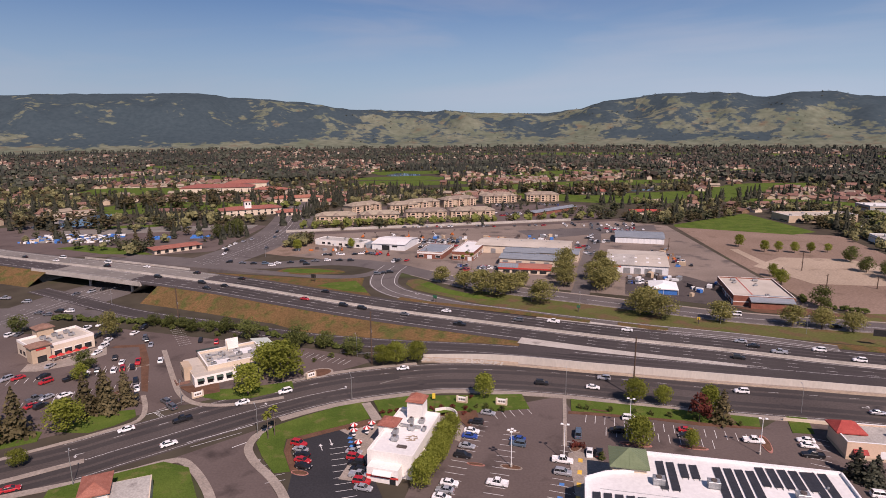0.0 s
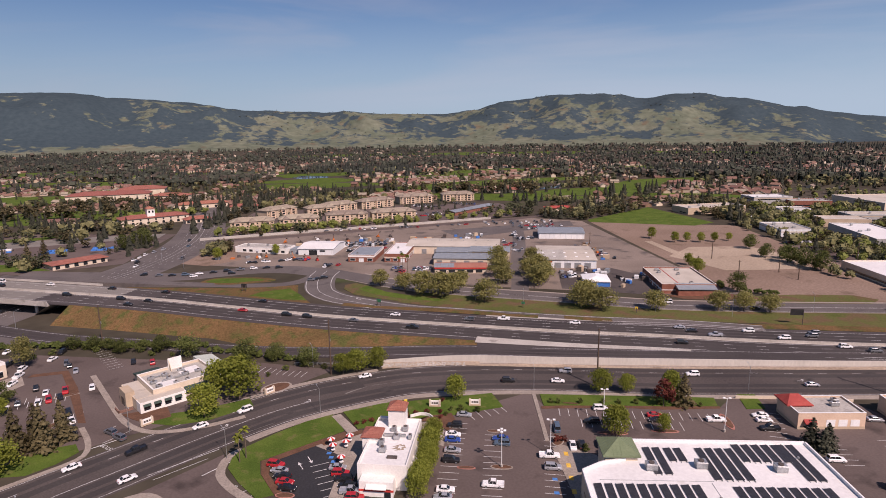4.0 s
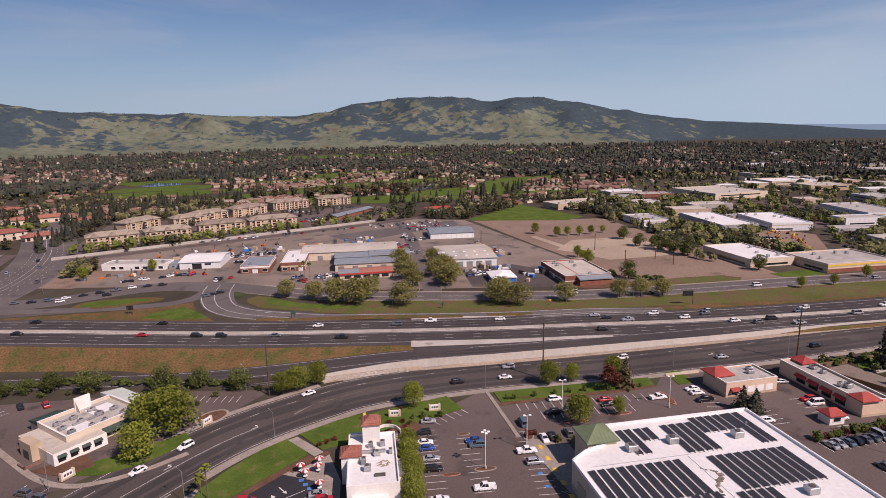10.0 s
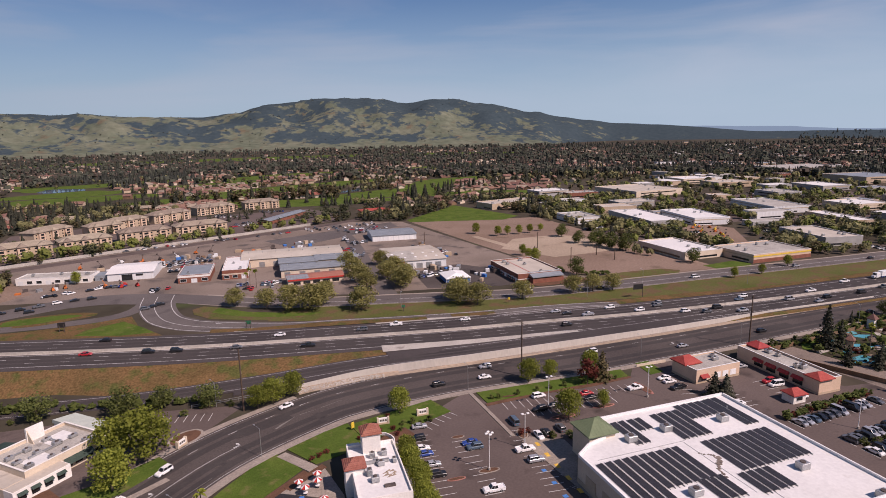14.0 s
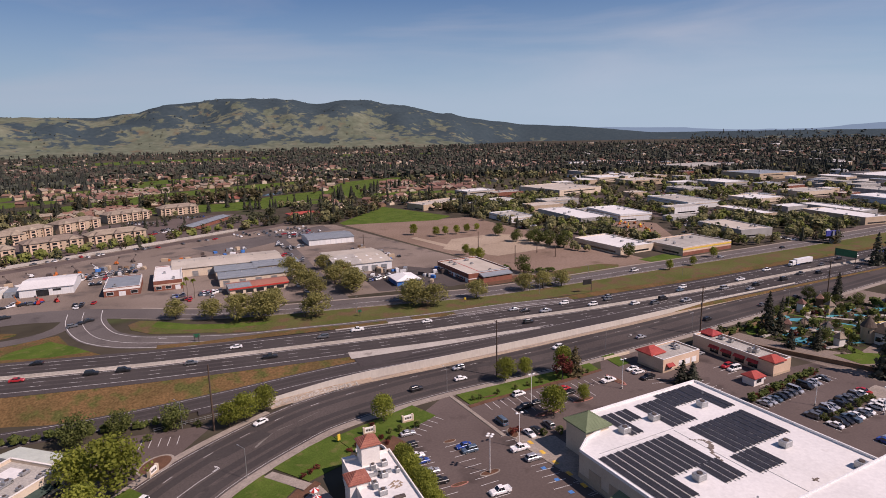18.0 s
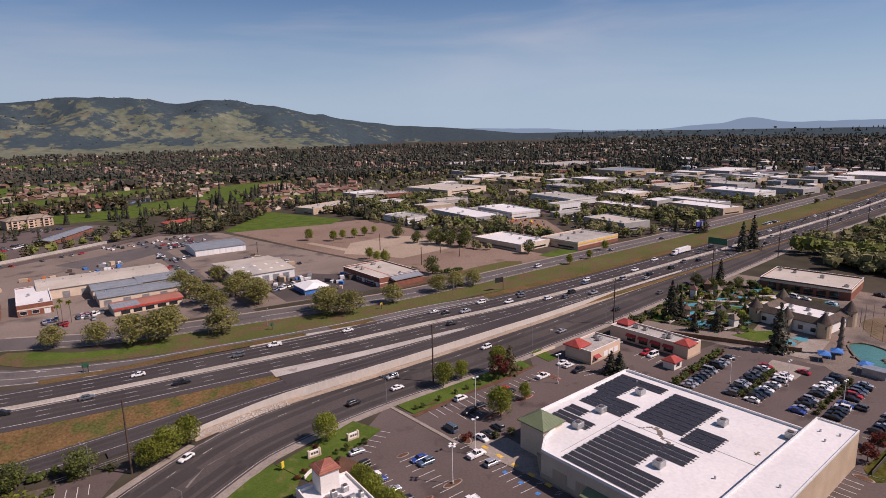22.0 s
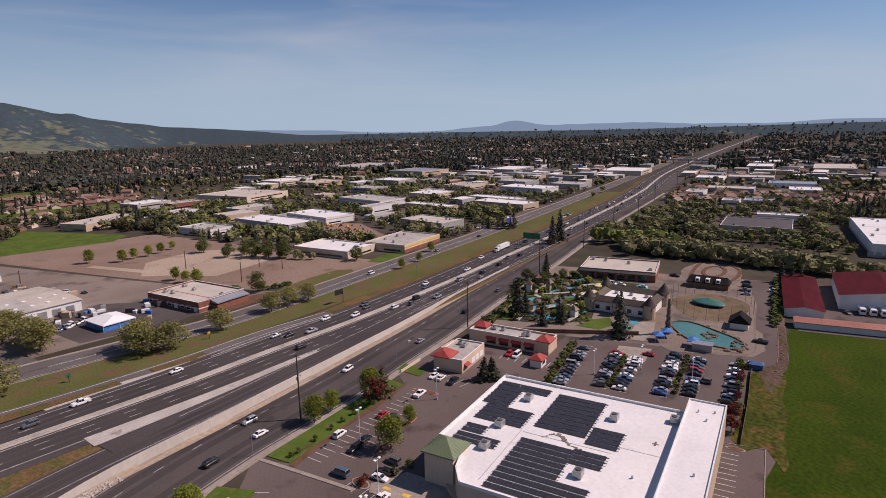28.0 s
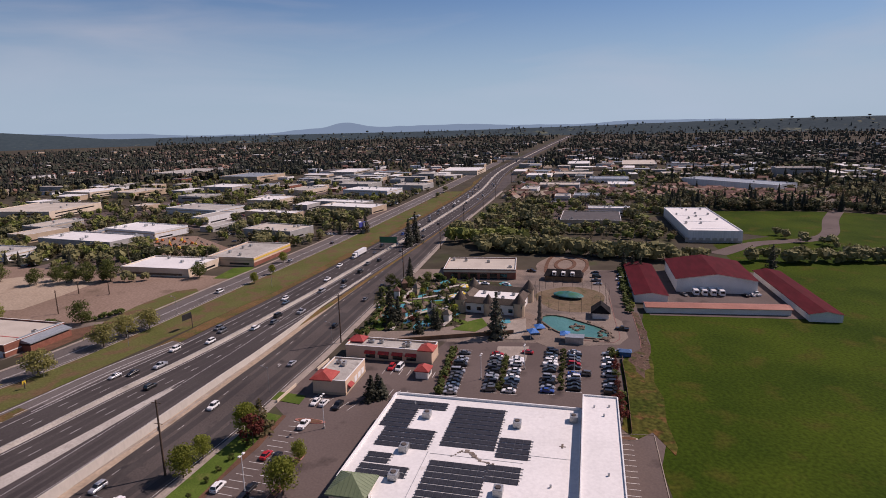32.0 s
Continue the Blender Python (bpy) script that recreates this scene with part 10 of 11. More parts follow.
for k in range(52):
    x = 160 + 640 * (k / 52) ** 1.25 + _c.uniform(-6, 6)
    i = min(range(len(FWY)), key=lambda j: abs(FWY[j].x - x))
    o = _c.choice(LANES)
    q = sides(FWY)[i]
    px_, py_, pz_, tn, sl = on_line(FWY, x + q.x * o, FWY[i].y + q.y * o, LANES)
    kk, cc = pick()
    vehicle(kk, cc, px_, py_, pz_, tn, "driving on the freeway", 0)
ROADC = [(-100.1, 167.2, "sedan", "white"), (-83.6, 158.5, "sedan", "white"), (-85.6, 172.7, "pickup", "black"), (-72.6, 186.3, "sedan", "white"), (-58.5, 191.1, "suv", "white"), (-20.8, 210.7, "sedan", "white"), (45.6, 197.1, "sedan", "white"), (27.7, 196.6, "suv", "black"), (51.0, 203.2, "suv", "silver"), (93.6, 189.7, "suv", "white"), (-114.2, 138.2, "sedan", "red"), (170, 168, "suv", "black"), (128, 175, "sedan", "silver"), (210, 160, "sedan", "grey"), (236, 155, "sedan", "black")]
for x, y, k, c in ROADC:
    px_, py_, pz_, tn, sl = on_line(FRONT, x, y, (4.2, 8.2, -4.6, -8.6), 0.09)
    vehicle(k, c, px_, py_, pz_, tn, "driving on the frontage road", 1)
lot([(-97.5, 186.8, "suv", "grey"), (-93.8, 182.8, "suv", "grey")], -40, "waiting at a stop line", 0.08)
for x, y in [(230, 240), (300, 214), (360, 198), (132, 272), (168, 254), (96, 288), (420, 190)]:
    px_, py_, pz_, tn, sl = on_line(FARF, x, y, (3.5, -3.5), 0.09)
    kk, cc = pick()
    vehicle(kk, cc, px_, py_, pz_, tn, "driving on the far road", 1)
lot([(-150, 399.5), (-140, 395.5), (-132, 394), (-124, 393.5), (-116, 394.5), (-108, 396.5), (-100, 398.5), (-92, 400.0), (-84, 402), (-76, 402.5), (-68, 401), (-118, 388), (-96, 391), (-46, 362, "suv", "grey"), (-42.5, 364, "sedan", "black"), (-38.5, 366, "suv", "black")], 8, "queueing on the ramp", 0.12, 5, 0)
lot([(-170.7, 447.8), (-169.5, 456.7), (-168.3, 466.0), (-165.0, 475.6), (-166, 440), (-163.2, 426.6), (-161, 485), (-138.3, 446.4), (-145.0, 495.1), (-150, 520)], 84, "on the cross street", 0.12, 4, 0)
lot([(-204.2, 286.0), (-195.8, 288.5), (-190.8, 288.4), (-197.9, 283.1), (-223.9, 306.2), (-240.1, 313.2)], 0, "waiting at the junction", 0.13, 6, 1)
lot([(-201.0, 325.3), (-197.0, 330.6), (-206.7, 320.4)], 70, "under the overpass", 0.12, 4)
for cx, cy, w, d, n, tn in ((-8, 470, 34, 20, 18, 60), (26, 378, 20, 10, 6, 75), (10, 385, 10, 14, 5, 70), (140, 545, 70, 14, 20, 75), (120, 470, 16, 30, 8, 70), (-50, 425, 20, 8, 4, 10), (110, 340, 20, 16, 8, 75), (78, 440, 8, 60, 6, 70), (150, 512, 30, 16, 8, 70)):
    for k in range(n):
        kk, cc = pick()
        vehicle(kk, cc, cx + (k % 9 - 4) * w / 9 + _c.uniform(-0.5, 0.5), cy + (k // 9 - 0.5) * d / 2 + _c.uniform(-1, 1), 0.06, tn + _c.uniform(-6, 6), "parked in an industrial yard", 0)
for cx, cy, n in ((340, 335, 14), (430, 300, 12), (470, 260, 12), (420, 440, 10), (560, 380, 12), (560, 20, 10), (640, -150, 20), (470, 150, 8), (-290, 610, 16), (-380, 560, 12), (60, 690, 14), (110, 700, 10), (330, 260, 8)):
    for k in range(n):
        kk, cc = pick()
        vehicle(kk, cc, cx + (k % 8) * 3.0, cy + (k // 8) * 12 - (k % 8) * 0.8, 0.06, 74 + _c.uniform(-4, 4), "parked far off in a lot", 0)
# articulated lorry
px_, py_, pz_, tn, sl = on_line(FWY, 314, 181, (-11.6,))
lorry = thing("articulated_lorry", "white articulated lorry driving on the freeway", "lorry", at(px_, py_, pz_, tn))
part("trailer", Shape().chamfer_box(-9.5, -1.28, 1.2, 5.6, 1.28, 4.0, 0.06), PAINTS["white"], lorry)
cb = part("cab", Shape().chamfer_box(6.6, -1.2, 0.7, 9.6, 1.2, 3.4, 0.25), PAINTS["white"], lorry)
part("bonnet", Shape().chamfer_box(9.5, -0.95, 0.6, 11.0, 0.95, 1.9, 0.2), PAINTS["white"], cb)
part("windscreen", Shape().box(9.58, -1.0, 2.1, 9.66, 1.0, 3.0), GLASS_D, cb)
for sx in (-8.4, -7.2, 6.2, 7.3, 10.2):
    for sy in (-1.05, 1.05):
        part("wheel", wheel_mesh, None, lorry, m=Matrix.Translation((sx, sy, 0.52)) @ Matrix.Scale(1.5, 4))


# ---- street furniture ----
def lamp_mast(x, y, h, heads, turn=0.0, label="tall white parking lot lamp with twin heads"):
    t = thing("lot_lamp", label, "street lamp", at(x, y, 0.05, turn), "parking lot lamps")
    part("base", Shape().tube((0, 0, 0), (0, 0, 0.8), 0.32, None, 12), CONCRETE, t)
    part("pole", Shape().tube((0, 0, 0.8), (0, 0, h), 0.11, 0.08, 8), WHITE, t)
    for k in range(heads):
        a = math.pi * 2 * k / heads
        ar = part("arm", Shape().tube((0, 0, h - 0.2), (1.0 * math.cos(a), 1.0 * math.sin(a), h), 0.05, None, 6), WHITE, t)
        part("lamp_head", Shape().chamfer_box(0.8 * math.cos(a) - 0.35, 0.8 * math.sin(a) - 0.3, h - 0.05, 0.8 * math.cos(a) + 0.35, 0.8 * math.sin(a) + 0.3, h + 0.2, 0.06), WHITE, ar)


for x, y in [(11.2, 146.7), (25.7, 149.7), (47.9, 164.5), (79.5, 151.8), (112, 104), (112, 72), (120, 88)]:
    lamp_mast(x, y, 10.5 if y > 140 else 9.0, 4 if x == 11.2 else 2, -16)


def street_lamp(x, y, turn, h=8.5, label="slim grey street lamp with a bent arm"):
    t = thing("street_lamp", label, "street lamp", at(x, y, 0.1, turn), "street lamps")
    part("pole", Shape().tube((0, 0, 0), (0, 0, h), 0.09, 0.06, 8), METAL_G, t)
    ar = part("arm", Shape().tube((0, 0, h - 0.1), (2.2, 0, h + 0.35), 0.05, 0.04, 6), METAL_G, t)
    part("lamp_head", Shape().chamfer_box(2.0, -0.14, h + 0.28, 2.7, 0.14, h + 0.44, 0.04), METAL_G, ar)


for x, y, tn in [(-36.4, 186.9, 110), (34.6, 190.0, 80), (-60.9, 165.4, 120), (-100.1, 140.6, 120), (105, 175.5, 75), (-92, 186, -60), (150, 163, 75), (215, 148, 75), (-40, 226, 110), (120, 262, 250), (150, 247, 250), (62, 288, 250), (192, 246, 70), (240, 214, 250), (-240, 372, 60), (-176, 300, 60), (-232, 268, 60), (-130, 415, 60), (-150, 440, 60), (40, 300, 250)]:
    street_lamp(x, y, tn)


def utility_pole(x, y, h, turn):
    t = thing("utility_pole", "tall dark wooden utility pole with crossarms", "pole", at(x, y, 0, turn), "utility poles")
    part("pole", Shape().tube((0, 0, -0.3), (0, 0, h), 0.30, 0.20, 10), POLE_WOOD, t)
    for z, w in ((h - 0.8, 1.5), (h - 6.5, 1.2)):
        part("crossarm", Shape().box(-w, -0.07, z - 0.07, w, 0.07, z + 0.07), POLE_WOOD, t)
    part("transformer", Shape().tube((0.35, 0, h - 8.4), (0.35, 0, h - 7.4), 0.25, None, 10), METAL_G, t)


POLES = [(-33.3, 218.0, 21), (56.5, 188.0, 21), (149.8, 159.3, 21), (244, 140.5, 20), (333, 121, 20), (420, 102, 20), (-128, 268, 18), (520, 80, 19), (620, 60, 19), (800, 22, 19)]
for x, y, h in POLES:
    utility_pole(x, y, h, 75)
wires = thing("power_lines", "thin dark overhead power lines between the poles", "cable", at(0, 0, 0))
for (ax, ay, ah), (bx, by, bh) in zip(POLES[:6], POLES[1:6]):
    for o in (-1.2, 0.0, 1.2):
        w = Shape()
        prev = None
        for k in range(11):
            t = k / 10
            p = Vector((ax + (bx - ax) * t + o * 0.26, ay + (by - ay) * t + o * 0.96, ah + (bh - ah) * t - 0.5 - 2.2 * 4 * t * (1 - t)))
            if prev is not None:
                w.tube(prev, p, 0.012, None, 3)
            prev = p
        part("wire", w, STEEL_D, wires)["kind"] = "stuff"
for x, y, h in [(217, 362, 12), (186, 330, 10), (196, 306, 12), (286, 318, 16), (230, 300, 7), (160, 430, 9), (232, 318, 7)]:
    utility_pole(x, y, h, 20)


def board(x, y, turn, w, h, z, mat, posts, label, name="road_sign", back=STEEL_D):
    t = thing(name, label, "sign", at(x, y, 0, turn), "")
    for p in posts:
        part("post", Shape().tube((p, 0.1, 0), (p, 0.1, z + h * 0.6), 0.16, None, 8), STEEL_D, t)
    s_ = part("panel", Shape().box(-w / 2, -0.12, z, w / 2, 0.05, z + h), mat, t)
    part("panel_frame", Shape().box(-w / 2 - 0.12, -0.06, z - 0.12, w / 2 + 0.12, 0.02, z), back, s_)
    part("panel_frame", Shape().box(-w / 2 - 0.12, -0.06, z + h, w / 2 + 0.12, 0.02, z + h + 0.12), back, s_)
    for k in range(2):
        part("lettering_bar", Shape().box(-w * 0.32, -0.15, z + h * (0.3 + 0.3 * k), w * 0.32, -0.11, z + h * (0.42 + 0.3 * k)), WHITE, s_)
    return t


board(170, 231, 160, 5.4, 2.6, 4.6, BLACK, (-2.6,), "roadside hoarding on a single steel post seen dark", "billboard")
pyl = thing("pylon_sign", "purple-blue roadside board with a round emblem on a grey pylon", "sign", at(403, 185.5, 0, 152), "")
part("column", Shape().tube((0, 0.3, -0.1), (0, 0.3, 9.4), 1.5, 0.9, 4), METAL_G, pyl, "tapered grey column")
bd = part("panel", Shape().chamfer_box(-5.5, -0.35, 5.6, 5.5, 0.3, 9.6, 0.08), surface("purple_blue_board", (0.05, 0.06, 0.26), (0.07, 0.08, 0.33), 0.5, 0.5, 2.0, 0.0), pyl)
for k in range(2):
    part("lettering_bar", Shape().box(-4.4, -0.40, 6.5 + 1.4 * k, 1.6, -0.34, 7.1 + 1.4 * k), WHITE, bd)
em = part("emblem_ring", Shape().tube((3.6, -0.7, 8.8), (3.6, -0.3, 8.8), 2.1, None, 24), WHITE, pyl)
part("emblem", Shape().tube((3.6, -0.74, 8.8), (3.6, -0.66, 8.8), 1.6, None, 24), PLASTIC_R, em, "round red emblem")
board(334, 158, 76, 13, 4.2, 5.2, SIGN_GREEN, (-6.0, 6.0), "green freeway direction sign on posts", "freeway_sign")
board(-82, 346, 160, 3.2, 2.2, 2.2, BLACK, (-1, 1), "dark back of a road sign", "road_sign")
board(-10, 301, 150, 2.4, 1.6, 2.0, SIGN_GREEN, (-0.8, 0.8), "small green road sign beside the ramp")
board(60, 282, 160, 1.6, 1.2, 2.0, SIGN_GREEN, (0,), "small green road sign on the verge")
board(110, 262, 160, 1.2, 1.2, 2.0, YELLOW, (0,), "yellow warning sign on the verge")


def monument(x, y, turn, label, red=False):
    t = thing("monument_sign", label, "sign", at(x, y, 0.2, turn), "")
    part("plinth", Shape().chamfer_box(-1.6, -0.5, 0, 1.6, 0.5, 0.5, 0.06), STUCCO_T, t)
    pn = part("panel", Shape().chamfer_box(-1.4, -0.3, 0.5, 1.4, 0.3, 1.9, 0.05), STUCCO_W, t)
    for k in range(3):
        part("lettering_bar", Shape().box(-1.0 + k * 0.75, -0.34, 0.9, -0.45 + k * 0.75, -0.29, 1.5), PLASTIC_R if red else STEEL_D, pn)
    for sx in (-1.6, 1.6):
        part("pier", Shape().box(sx - 0.25, -0.45, 0, sx + 0.25, 0.45, 2.1), STUCCO_C, t)


monument(-0.3, 184.8, -18, "white stucco monument sign on the lawn")
monument(12.4, 182.9, -14, "cream stucco monument sign on the lawn")
monument(-53.8, 205.7, 40, "low cream monument sign on a planted island")
monument(-88.5, 190.5, 40, "small white monument sign before the diner")
mz = thing("yellow_sign", "small yellow lawn sign on a post", "sign", at(-9.5, 186.5, 0.2, 10))
part("panel", Shape().chamfer_box(-0.5, -0.15, 0.6, 0.5, 0.15, 2.4, 0.05), YELLOW, mz)
part("post", Shape().tube((0, 0, 0), (0, 0, 0.7), 0.08, None, 6), BLACK, mz)
# wall along the miniature golf and low walls by the street
gw_ = Shape()
for a, b in (((147, 152), (157, 88)), ((147, 152), (240, 139))):
    d = Vector((b[0] - a[0], b[1] - a[1])).normalized()
    nn = Vector((-d.y, d.x)) * 0.15
    gw_.prism([(a[0] - nn.x, a[1] - nn.y), (b[0] - nn.x, b[1] - nn.y), (b[0] + nn.x, b[1] + nn.y), (a[0] + nn.x, a[1] + nn.y)], 0, 1.7)
tagged(part("garden_wall", gw_, WOOD), "brown boundary wall of the golf park", "wall", "", "structure")
lw = Shape()
for (ax, ay), (bx, by) in (((96.5, 170.5), (109, 167.5)), ((122, 163), (131, 160.5))):
    d = Vector((bx - ax, by - ay)).normalized()
    nn = Vector((-d.y, d.x)) * 0.15
    lw.prism([(ax - nn.x, ay - nn.y), (bx - nn.x, by - nn.y), (bx + nn.x, by + nn.y), (ax + nn.x, ay + nn.y)], 0.1, 1.1)
tagged(part("low_wall", lw, STUCCO_C), "low cream wall along the pavement", "wall", "", "structure")
# guard fence on the far side of the frontage bend
gf = Shape()
GF = smooth_line([(-47, 229.5), (-30, 226.5), (-14, 224.2)], 2.5)
for p in GF:
    gf.tube((p.x, p.y, 0), (p.x, p.y, 1.3), 0.05, None, 5)
for z in (0.6, 1.2):
    ribbon(gf, [Vector((p.x, p.y, z)) for p in GF], -0.03, 0.03, 0.0, 0, 0.1)
tagged(part("pipe_fence", gf, METAL_G), "low grey pipe fence on the wall's end", "fence")


# ---- parking bays, kerb islands, arrows ----
def bays(ax, ay, bx, by, n, depth, name="bay_lines", mat=None, z=0.075):
    """n bays between a and b, drawn to the right of that line."""
    s_ = Shape()
    d = Vector((bx - ax, by - ay, 0)) / n
    u = d.normalized()
    q = Vector((u.y, -u.x, 0))
    for k in range(n + 1):
        p = Vector((ax, ay, z)) + d * k
        w = u * 0.08
        s_.add([p - w, p + w, p + w + q * depth, p - w + q * depth], [(3, 2, 1, 0) if depth > 0 else (0, 1, 2, 3)])
    return struct(name, s_, mat or PAINT_W, "white parking bay lines", "road marking")


bays(-11.5, 128, 2.6, 173, 16, 5.2)
bays(1.5, 130, 11.0, 164, 12, 5.0)
bays(17.5, 131, 27.5, 160, 11, 5.2)
bays(38, 175.5, 84, 162.0, 17, 5.0)
bays(42, 167.5, 70, 159.5, 10, 5.0)
bays(9, 178, 20, 181, 4, 4.6)
bays(90.5, 147, 98, 160.5, 5, 5.0)
bays(99, 130, 101.5, 140, 4, 5)
bays(-54, 164, -47, 142, 8, 5.0, z=0.115)
bays(-27.0, 132, -33.5, 158, 9, -5.0, z=0.115)
bays(118, 139, 114, 121, 6, -5)
for (ax, ay), (bx, by) in ROWS_E:
    d = Vector((bx - ax, by - ay)).normalized()
    q = Vector((d.y, -d.x)) * 2.6
    bays(ax - q.x, ay - q.y, bx - q.x, by - q.y, int(math.hypot(bx - ax, by - ay) // 2.75), 5.2)
bays(-121, 214, -136, 209, 6, 5.2)
bays(-124, 222, -140, 217, 6, -5.2)
bays(-110, 199, -120, 196, 4, 5.2)
bays(-132, 187, -146, 182, 5, 5)
bays(-150, 205, -166, 200, 6, 5)
bays(-128, 198, -143, 193, 6, -5)
bays(-116, 240, -130, 262, 9, 5)
bays(-60, 231, -42, 222, 8, 5)
bays(68.5, 69.5, 38, 76, 12, -4.6, z=0.12)
hc = Shape()
for k in range(5):
    for j in range(6):
        x, y = 26.5 + k * -1.6, 141 - k * 5.6
        hc.add([(x + j * 0.75, y, 0.078), (x + j * 0.75 + 0.12, y, 0.078), (x + j * 0.75 + 0.7, y - 1.4, 0.078), (x + j * 0.75 + 0.58, y - 1.4, 0.078)], [(3, 2, 1, 0)])
struct("hatched_bays", hc, PAINT_W, "white hatching between accessible bays", "road marking")
bb = Shape()
for k in range(4):
    x, y = 22.5 - k * 1.6, 139.5 - k * 5.6
    bb.add([(x, y, 0.079), (x + 1.2, y - 0.35, 0.079), (x + 0.9, y - 1.5, 0.079), (x - 0.3, y - 1.2, 0.079)], [(3, 2, 1, 0)])
for k in range(3):
    x, y = -34 + k * 0.6, 163.5 - k * 2.3
    bb.add([(x, y, 0.119), (x + 1.2, y - 0.35, 0.119), (x + 0.9, y - 1.5, 0.119), (x - 0.3, y - 1.2, 0.119)], [(3, 2, 1, 0)])
struct("blue_bay_marks", bb, PAINT_B, "blue accessible parking marks", "road marking")
yy = Shape()
for k in range(5):
    x, y = 29.8 - k * 1.5, 150.5 - k * 5.6
    yy.add([(x, y, 0.225), (x + 1.1, y - 0.3, 0.225), (x + 0.6, y - 2.2, 0.225), (x - 0.5, y - 1.9, 0.225)], [(3, 2, 1, 0)])
struct("yellow_ramps", yy, PAINT_Y, "yellow tactile ramp plates on the walkway", "road marking")
plane("store_walk", [(27.5, 153), (31, 154), (38, 147), (31, 118), (20, 78), (12, 80), (24, 122)], 0.2, SIDEWALK, "pinkish concrete walk before the store", "pavement")


def island(x, y, w, d, turn, mat=BARK_MULCH, red=False, label="kerbed planting island in the parking lot"):
    t = thing("kerb_island", label, "traffic island", at(x, y, 0, turn), "planting islands")
    o = oval(0, 0, w / 2, d / 2, 0, 20, 0.0)
    part("kerb", Shape().prism(o, 0, 0.2), KERB_RED if red else SIDEWALK, t)
    part("bed", Shape().prism([(a * 0.86, b * 0.80) for a, b in o], 0.0, 0.24), mat, t)


for x, y, w, d, tn, rd in ((11.2, 146.7, 6, 2.2, -16, False), (47.5, 157.5, 9, 2.2, -16, True), (63, 155.5, 8, 2.0, -16, True), (84, 157, 2.6, 10, -14, True), (14, 165.5, 4, 1.6, -16, False), (30.5, 156.5, 6, 3.4, 60, False), (2, 148.2, 5, 1.4, -16, True), (-44, 145, 5, 2.2, -16, True), (-52, 210, 11, 8, 30, False), (71.0, 65.2, 2.0, 5, -12, False), (43, 178, 6, 1.0, -16, False), (-118, 194, 2.6, 9, -20, False), (-122, 218, 8, 1.6, 20, False)):
    island(x, y, w, d, tn, BARK_MULCH, rd)
s = Shape()
MI = smooth_line([(-160, 122.5), (-130, 136), (-104, 152)], 4)
ribbon(s, MI, -1.1, 1.1, 0.2, 0, 0.3)
struct("road_median", s, SIDEWALK, "narrow concrete median in the frontage road", "median")


def arrow(x, y, turn, kind, z=0.085):
    t = Shape()
    M = at(x, y, z, turn)
    pts = [[(-2.2, -0.12), (0.4, -0.12), (0.4, 0.12), (-2.2, 0.12)], [(0.4, -0.55), (1.7, 0.0), (0.4, 0.55)]]
    if kind == "left":
        pts = [[(-2.0, -0.12), (0.2, -0.12), (0.2, 0.12), (-2.0, 0.12)], [(0.0, -0.1), (0.3, -0.1), (0.3, 0.9), (0.0, 0.9)], [(-0.4, 0.8), (0.7, 0.8), (0.15, 1.7)]]
    for p in pts:
        t.add([M @ Vector((a, b, 0)) for a, b in p], [tuple(range(len(p)))])
    return struct("road_arrow", t, PAINT_W, "white turn arrow on the asphalt", "road marking")


for x, y, tn, kd in ((-64, 184.5, 30, "left"), (-40, 197, 22, "left"), (-108, 155, 212, "left"), (128, 178, -14, "left"), (-99, 190, 225, "left"), (-41, 158, 110, "straight"), (-38.5, 160, -70, "straight"), (-20, 316, 130, "straight"), (5, 297, 145, "straight"), (22, 285, 150, "straight")):
    arrow(x, y, tn, kd, 0.12 if tn in (110, -70) else 0.14 if tn > 125 and y > 280 else 0.085)
tx = bpy.data.curves.new("stop_text", 'FONT')
tx.body, tx.size, tx.align_x = "STOP", 1.9, 'CENTER'
for x, y, tn in ((-95.5, 179.0, 140), (-58.5, 151.5, -30)):
    ob = new("stop_lettering", tx)
    ob.matrix_basis = at(x, y, 0.10, tn)
    ob.data.materials.append(PAINT_W) if not ob.data.materials else None
    tagged(ob, "white STOP lettering painted on the asphalt", "road marking", "", "structure")
s = Shape()
for (ax, ay), (bx, by), w in (((-101.5, 177.5), (-93.5, 183), 0.35), ((-98, 181), (-91, 189), 0.16), ((-66, 158), (-58, 165), 0.3), ((-78, 158.5), (-66, 166.5), 0.18), ((-80, 161), (-64, 171), 0.18)):
    d = Vector((bx - ax, by - ay)).normalized()
    nn = Vector((-d.y, d.x)) * w / 2
    s.add([(ax - nn.x, ay - nn.y, 0.09), (bx - nn.x, by - nn.y, 0.09), (bx + nn.x, by + nn.y, 0.09), (ax + nn.x, ay + nn.y, 0.09)], [(0, 1, 2, 3)])
struct("stop_lines", s, PAINT_W, "white stop lines and guide lines", "road marking")
plane("entry_drive", [(-80, 153), (-62, 168), (-62, 157), (-58.3, 150), (-51.5, 142), (-46.5, 134), (-41, 120), (-57, 112), (-62, 134), (-67, 142), (-72.5, 149)], 0.075, ASPHALT_OLD, "entry drive to the restaurant lots", "road")


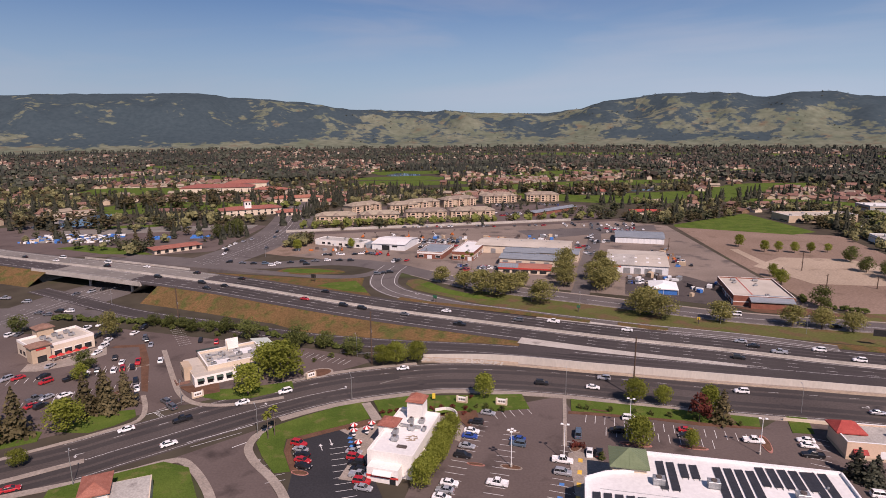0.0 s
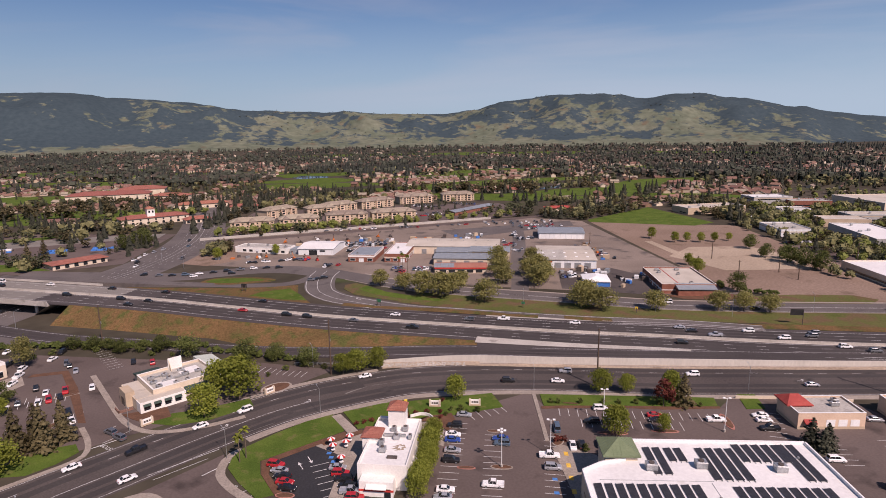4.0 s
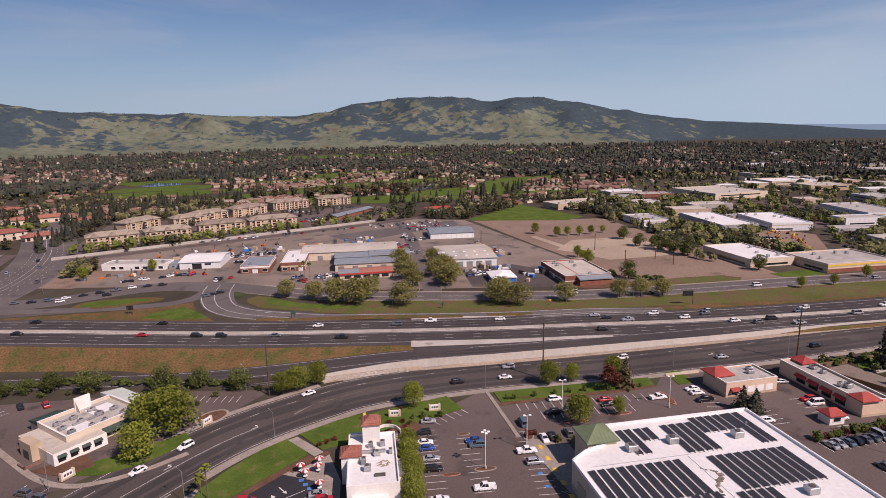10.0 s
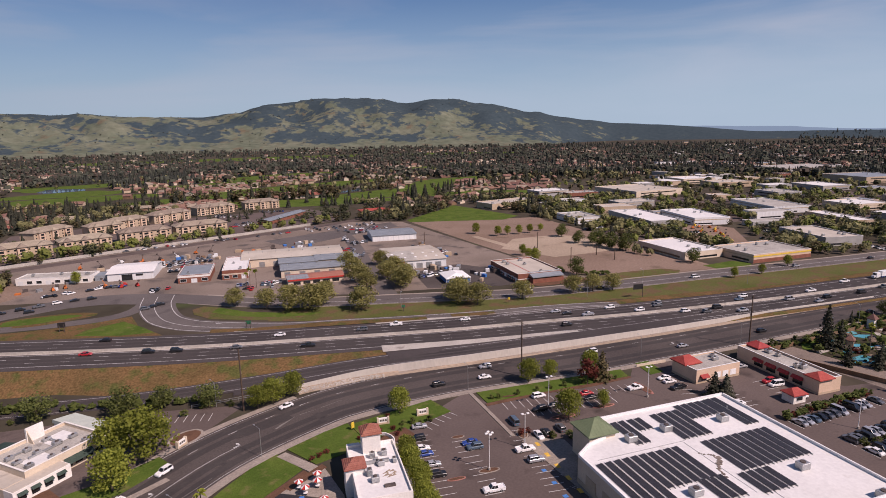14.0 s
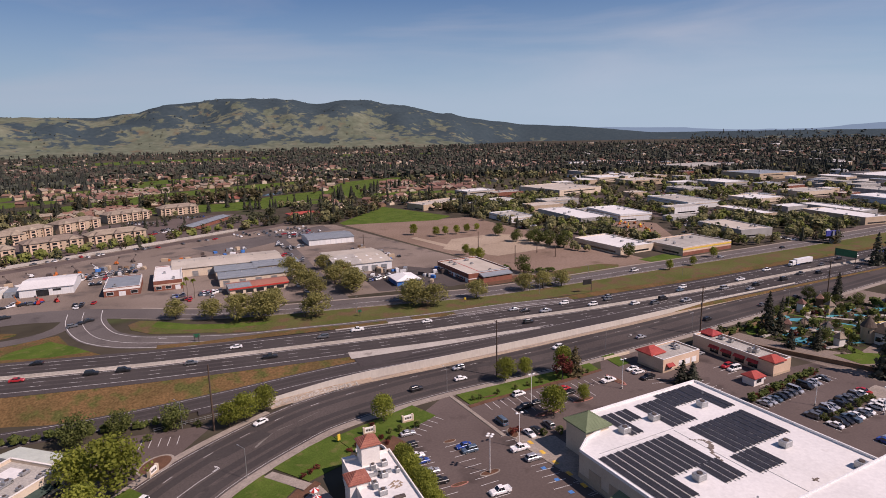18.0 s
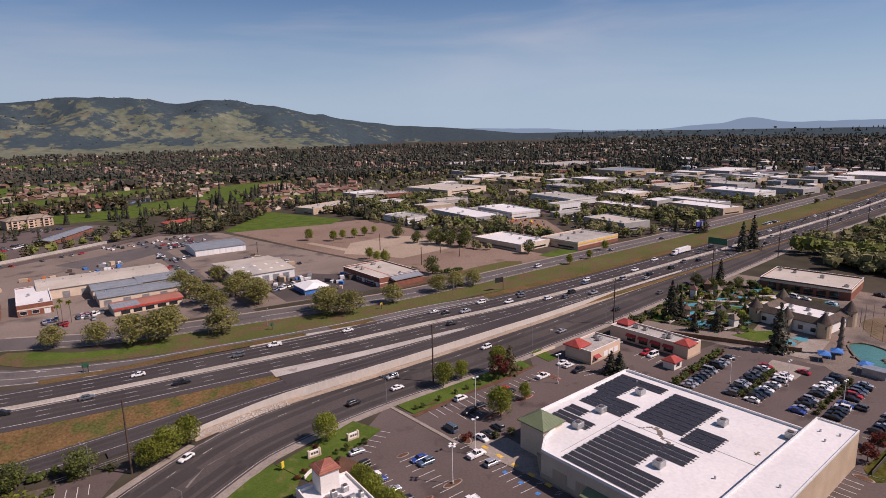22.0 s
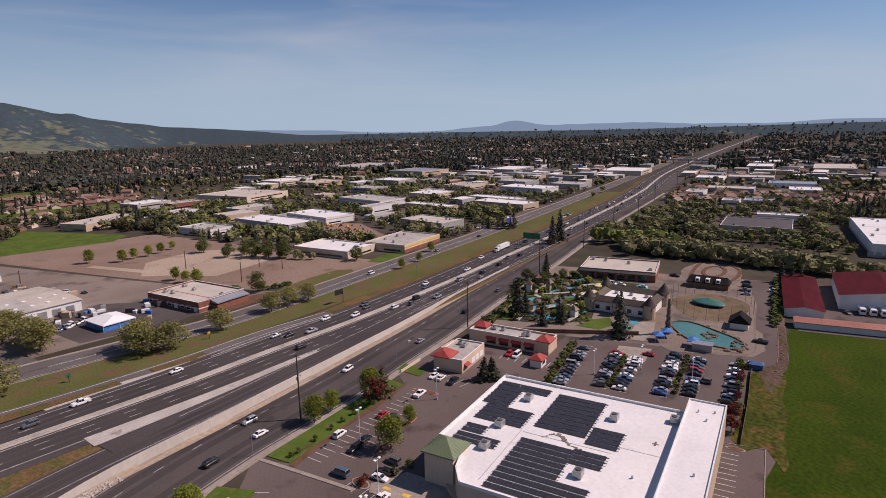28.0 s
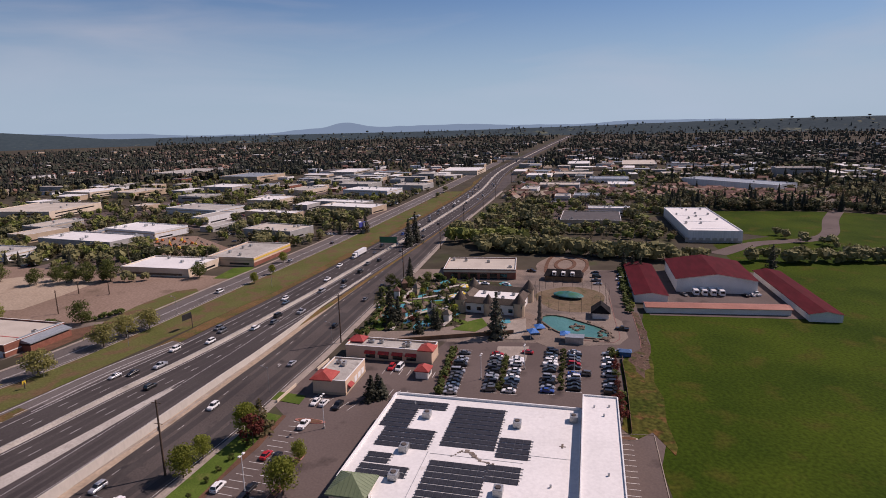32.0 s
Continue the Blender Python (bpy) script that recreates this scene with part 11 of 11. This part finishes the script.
def palm(x, y, h):
    t = thing("palm_tree", "slim fan palm with a small shaggy head", "tree", at(x, y, 0.1), "fan palms")
    part("trunk", Shape().tube((0, 0, 0), (0.15, 0, h * 0.5), 0.16, 0.13, 8).tube((0.15, 0, h * 0.5), (0, 0.1, h), 0.13, 0.12, 8), BARK, t)
    q = Shape()
    r = random.Random(int(x * 10))
    for k in range(26):
        a, e = r.uniform(0, 6.28), r.uniform(-0.6, 1.1)
        dx, dy, dz = math.cos(a) * math.cos(e), math.sin(a) * math.cos(e), math.sin(e)
        sx, sy = -math.sin(a) * 0.4, math.cos(a) * 0.4
        p = Vector((0, 0.1, h))
        m = p + Vector((dx, dy, dz)) * 0.9
        e_ = p + Vector((dx, dy, dz - 0.35)) * 1.7
        q.add([p, m + Vector((sx, sy, 0)), e_, m - Vector((sx, sy, 0))], [(0, 1, 2, 3)])
    part("fronds", q, LEAF_BRIGHT, t)


for x, y, h in ((-57.2, 162.7, 7.5), (-55.8, 164.6, 8.5), (13, 372, 10), (10, 374, 11), (7, 370, 9.5), (187, 132, 9), (200, 128, 8), (172, 112, 8)):
    palm(x, y, h)

# golf park planting: dark dense shrubs and small trees
for k in range(34):
    x, y = 166 + _g.uniform(0, 80), 104 + _g.uniform(0, 46)
    if inside(x, y, [(172, 74), (215, 74), (212, 112), (172, 110)]):
        continue
    sp_ = _g.choice(["shrub", "shrub", "green", "redshrub", "bright_shrub", "conifer", "green"])
    plant(sp_, x, y, _g.uniform(1.4, 2.8) if "shrub" in sp_ else _g.uniform(3, 6.5), 0.1, 1.0)
for k in range(10):
    plant(_g.choice(["shrub", "bright_shrub"]), 262 - k * 8, 11.5 + k * 1.9, _g.uniform(1.8, 3.2), 0, 1.0)
for k in range(16):
    plant(_g.choice(["shrub", "redshrub", "green"]), 150 + k * 6.2, 154.5 - k * 1.1, _g.uniform(1.5, 3.5), 0, 1.1)

# ---- small things of the main lot and lawns ----
s = Shape()
ribbon(s, smooth_line([(33.9, 188.6), (30.0, 169.2), (27.5, 157)], 3), -0.6, 0.6, 0.2, 0, 0.3)
struct("walk_strip", s, SIDEWALK, "narrow raised concrete walk beside the driveway", "pavement")
for x, y in ((-10, 180), (-7, 180.8), (-3.6, 181), (0, 176.4), (0.5, 180), (0.8, 184.8), (2.7, 187.9), (-25.5, 177.5), (-23.2, 178), (-21, 178.7)):
    plant("redshrub", x, y, 1.3, 0.1, 1.2)
s = Shape()
ribbon(s, smooth_line([(-9, 178.6, 1.1), (-5.5, 179.6, 1.1), (-3, 178, 1.1), (-2.2, 174.5, 1.1), (-3.4, 171.5, 1.1)], 1.0), -0.15, 0.15, 0.0, 0, 1.2)
struct("garden_screen", s, STUCCO_W, "low curved white garden wall by the restaurant", "wall")
s = Shape()
for (ax, ay), (bx, by), w in (((-28.4, 200.3), (-22.6, 203.7), 0.7), ((-27, 201.6), (-21, 204.6), 0.35), ((-19.3, 205.2), (-13.9, 205.6), 0.3), ((-12, 206), (-4, 207.4), 0.25), ((-60, 178), (-50, 184), 0.25)):
    d = Vector((bx - ax, by - ay)).normalized()
    nn = Vector((-d.y, d.x)) * w / 2
    s.add([(ax - nn.x, ay - nn.y, 0.088), (bx - nn.x * 0.4, by - nn.y * 0.4, 0.088), (bx + nn.x * 0.4, by + nn.y * 0.4, 0.088), (ax + nn.x, ay + nn.y, 0.088)], [(0, 1, 2, 3)])
struct("skid_scuffs", s, PALE_ROAD, "pale scuff marks on the frontage road", "road wear", "stuff")
plane("lawn_strip_east", [(98.9, 173.2), (104.6, 172.0), (101, 162.2), (95.1, 163.1)], 0.2, LAWN, "small lawn beside the drive-in", "lawn")
plane("lawn_bed_east", [(33, 178), (56, 174.4), (71, 169.8), (88, 166.6), (87.6, 165.2), (70, 168), (55, 172.6), (32.6, 176.4)], 0.17, BARK_MULCH, "bark bed between lawn and lot", "bed")
# patched asphalt
for k, (x, y, a, b, tn) in enumerate([(76, 178.5, 9, 3.4, -14), (-30, 205, 8, 2.5, 12), (180, 166, 10, 2.5, -12)]):
    c_, s_ = math.cos(radians(tn)), math.sin(radians(tn))
    plane("asphalt_patch", [(x + p * c_ - q * s_, y + p * s_ + q * c_) for p, q in ((-a, -b), (a, -b), (a, b), (-a, b))], 0.0745 + 0.001 * k, LANE_WEAR, "darker rectangular repair in the asphalt", "road wear")
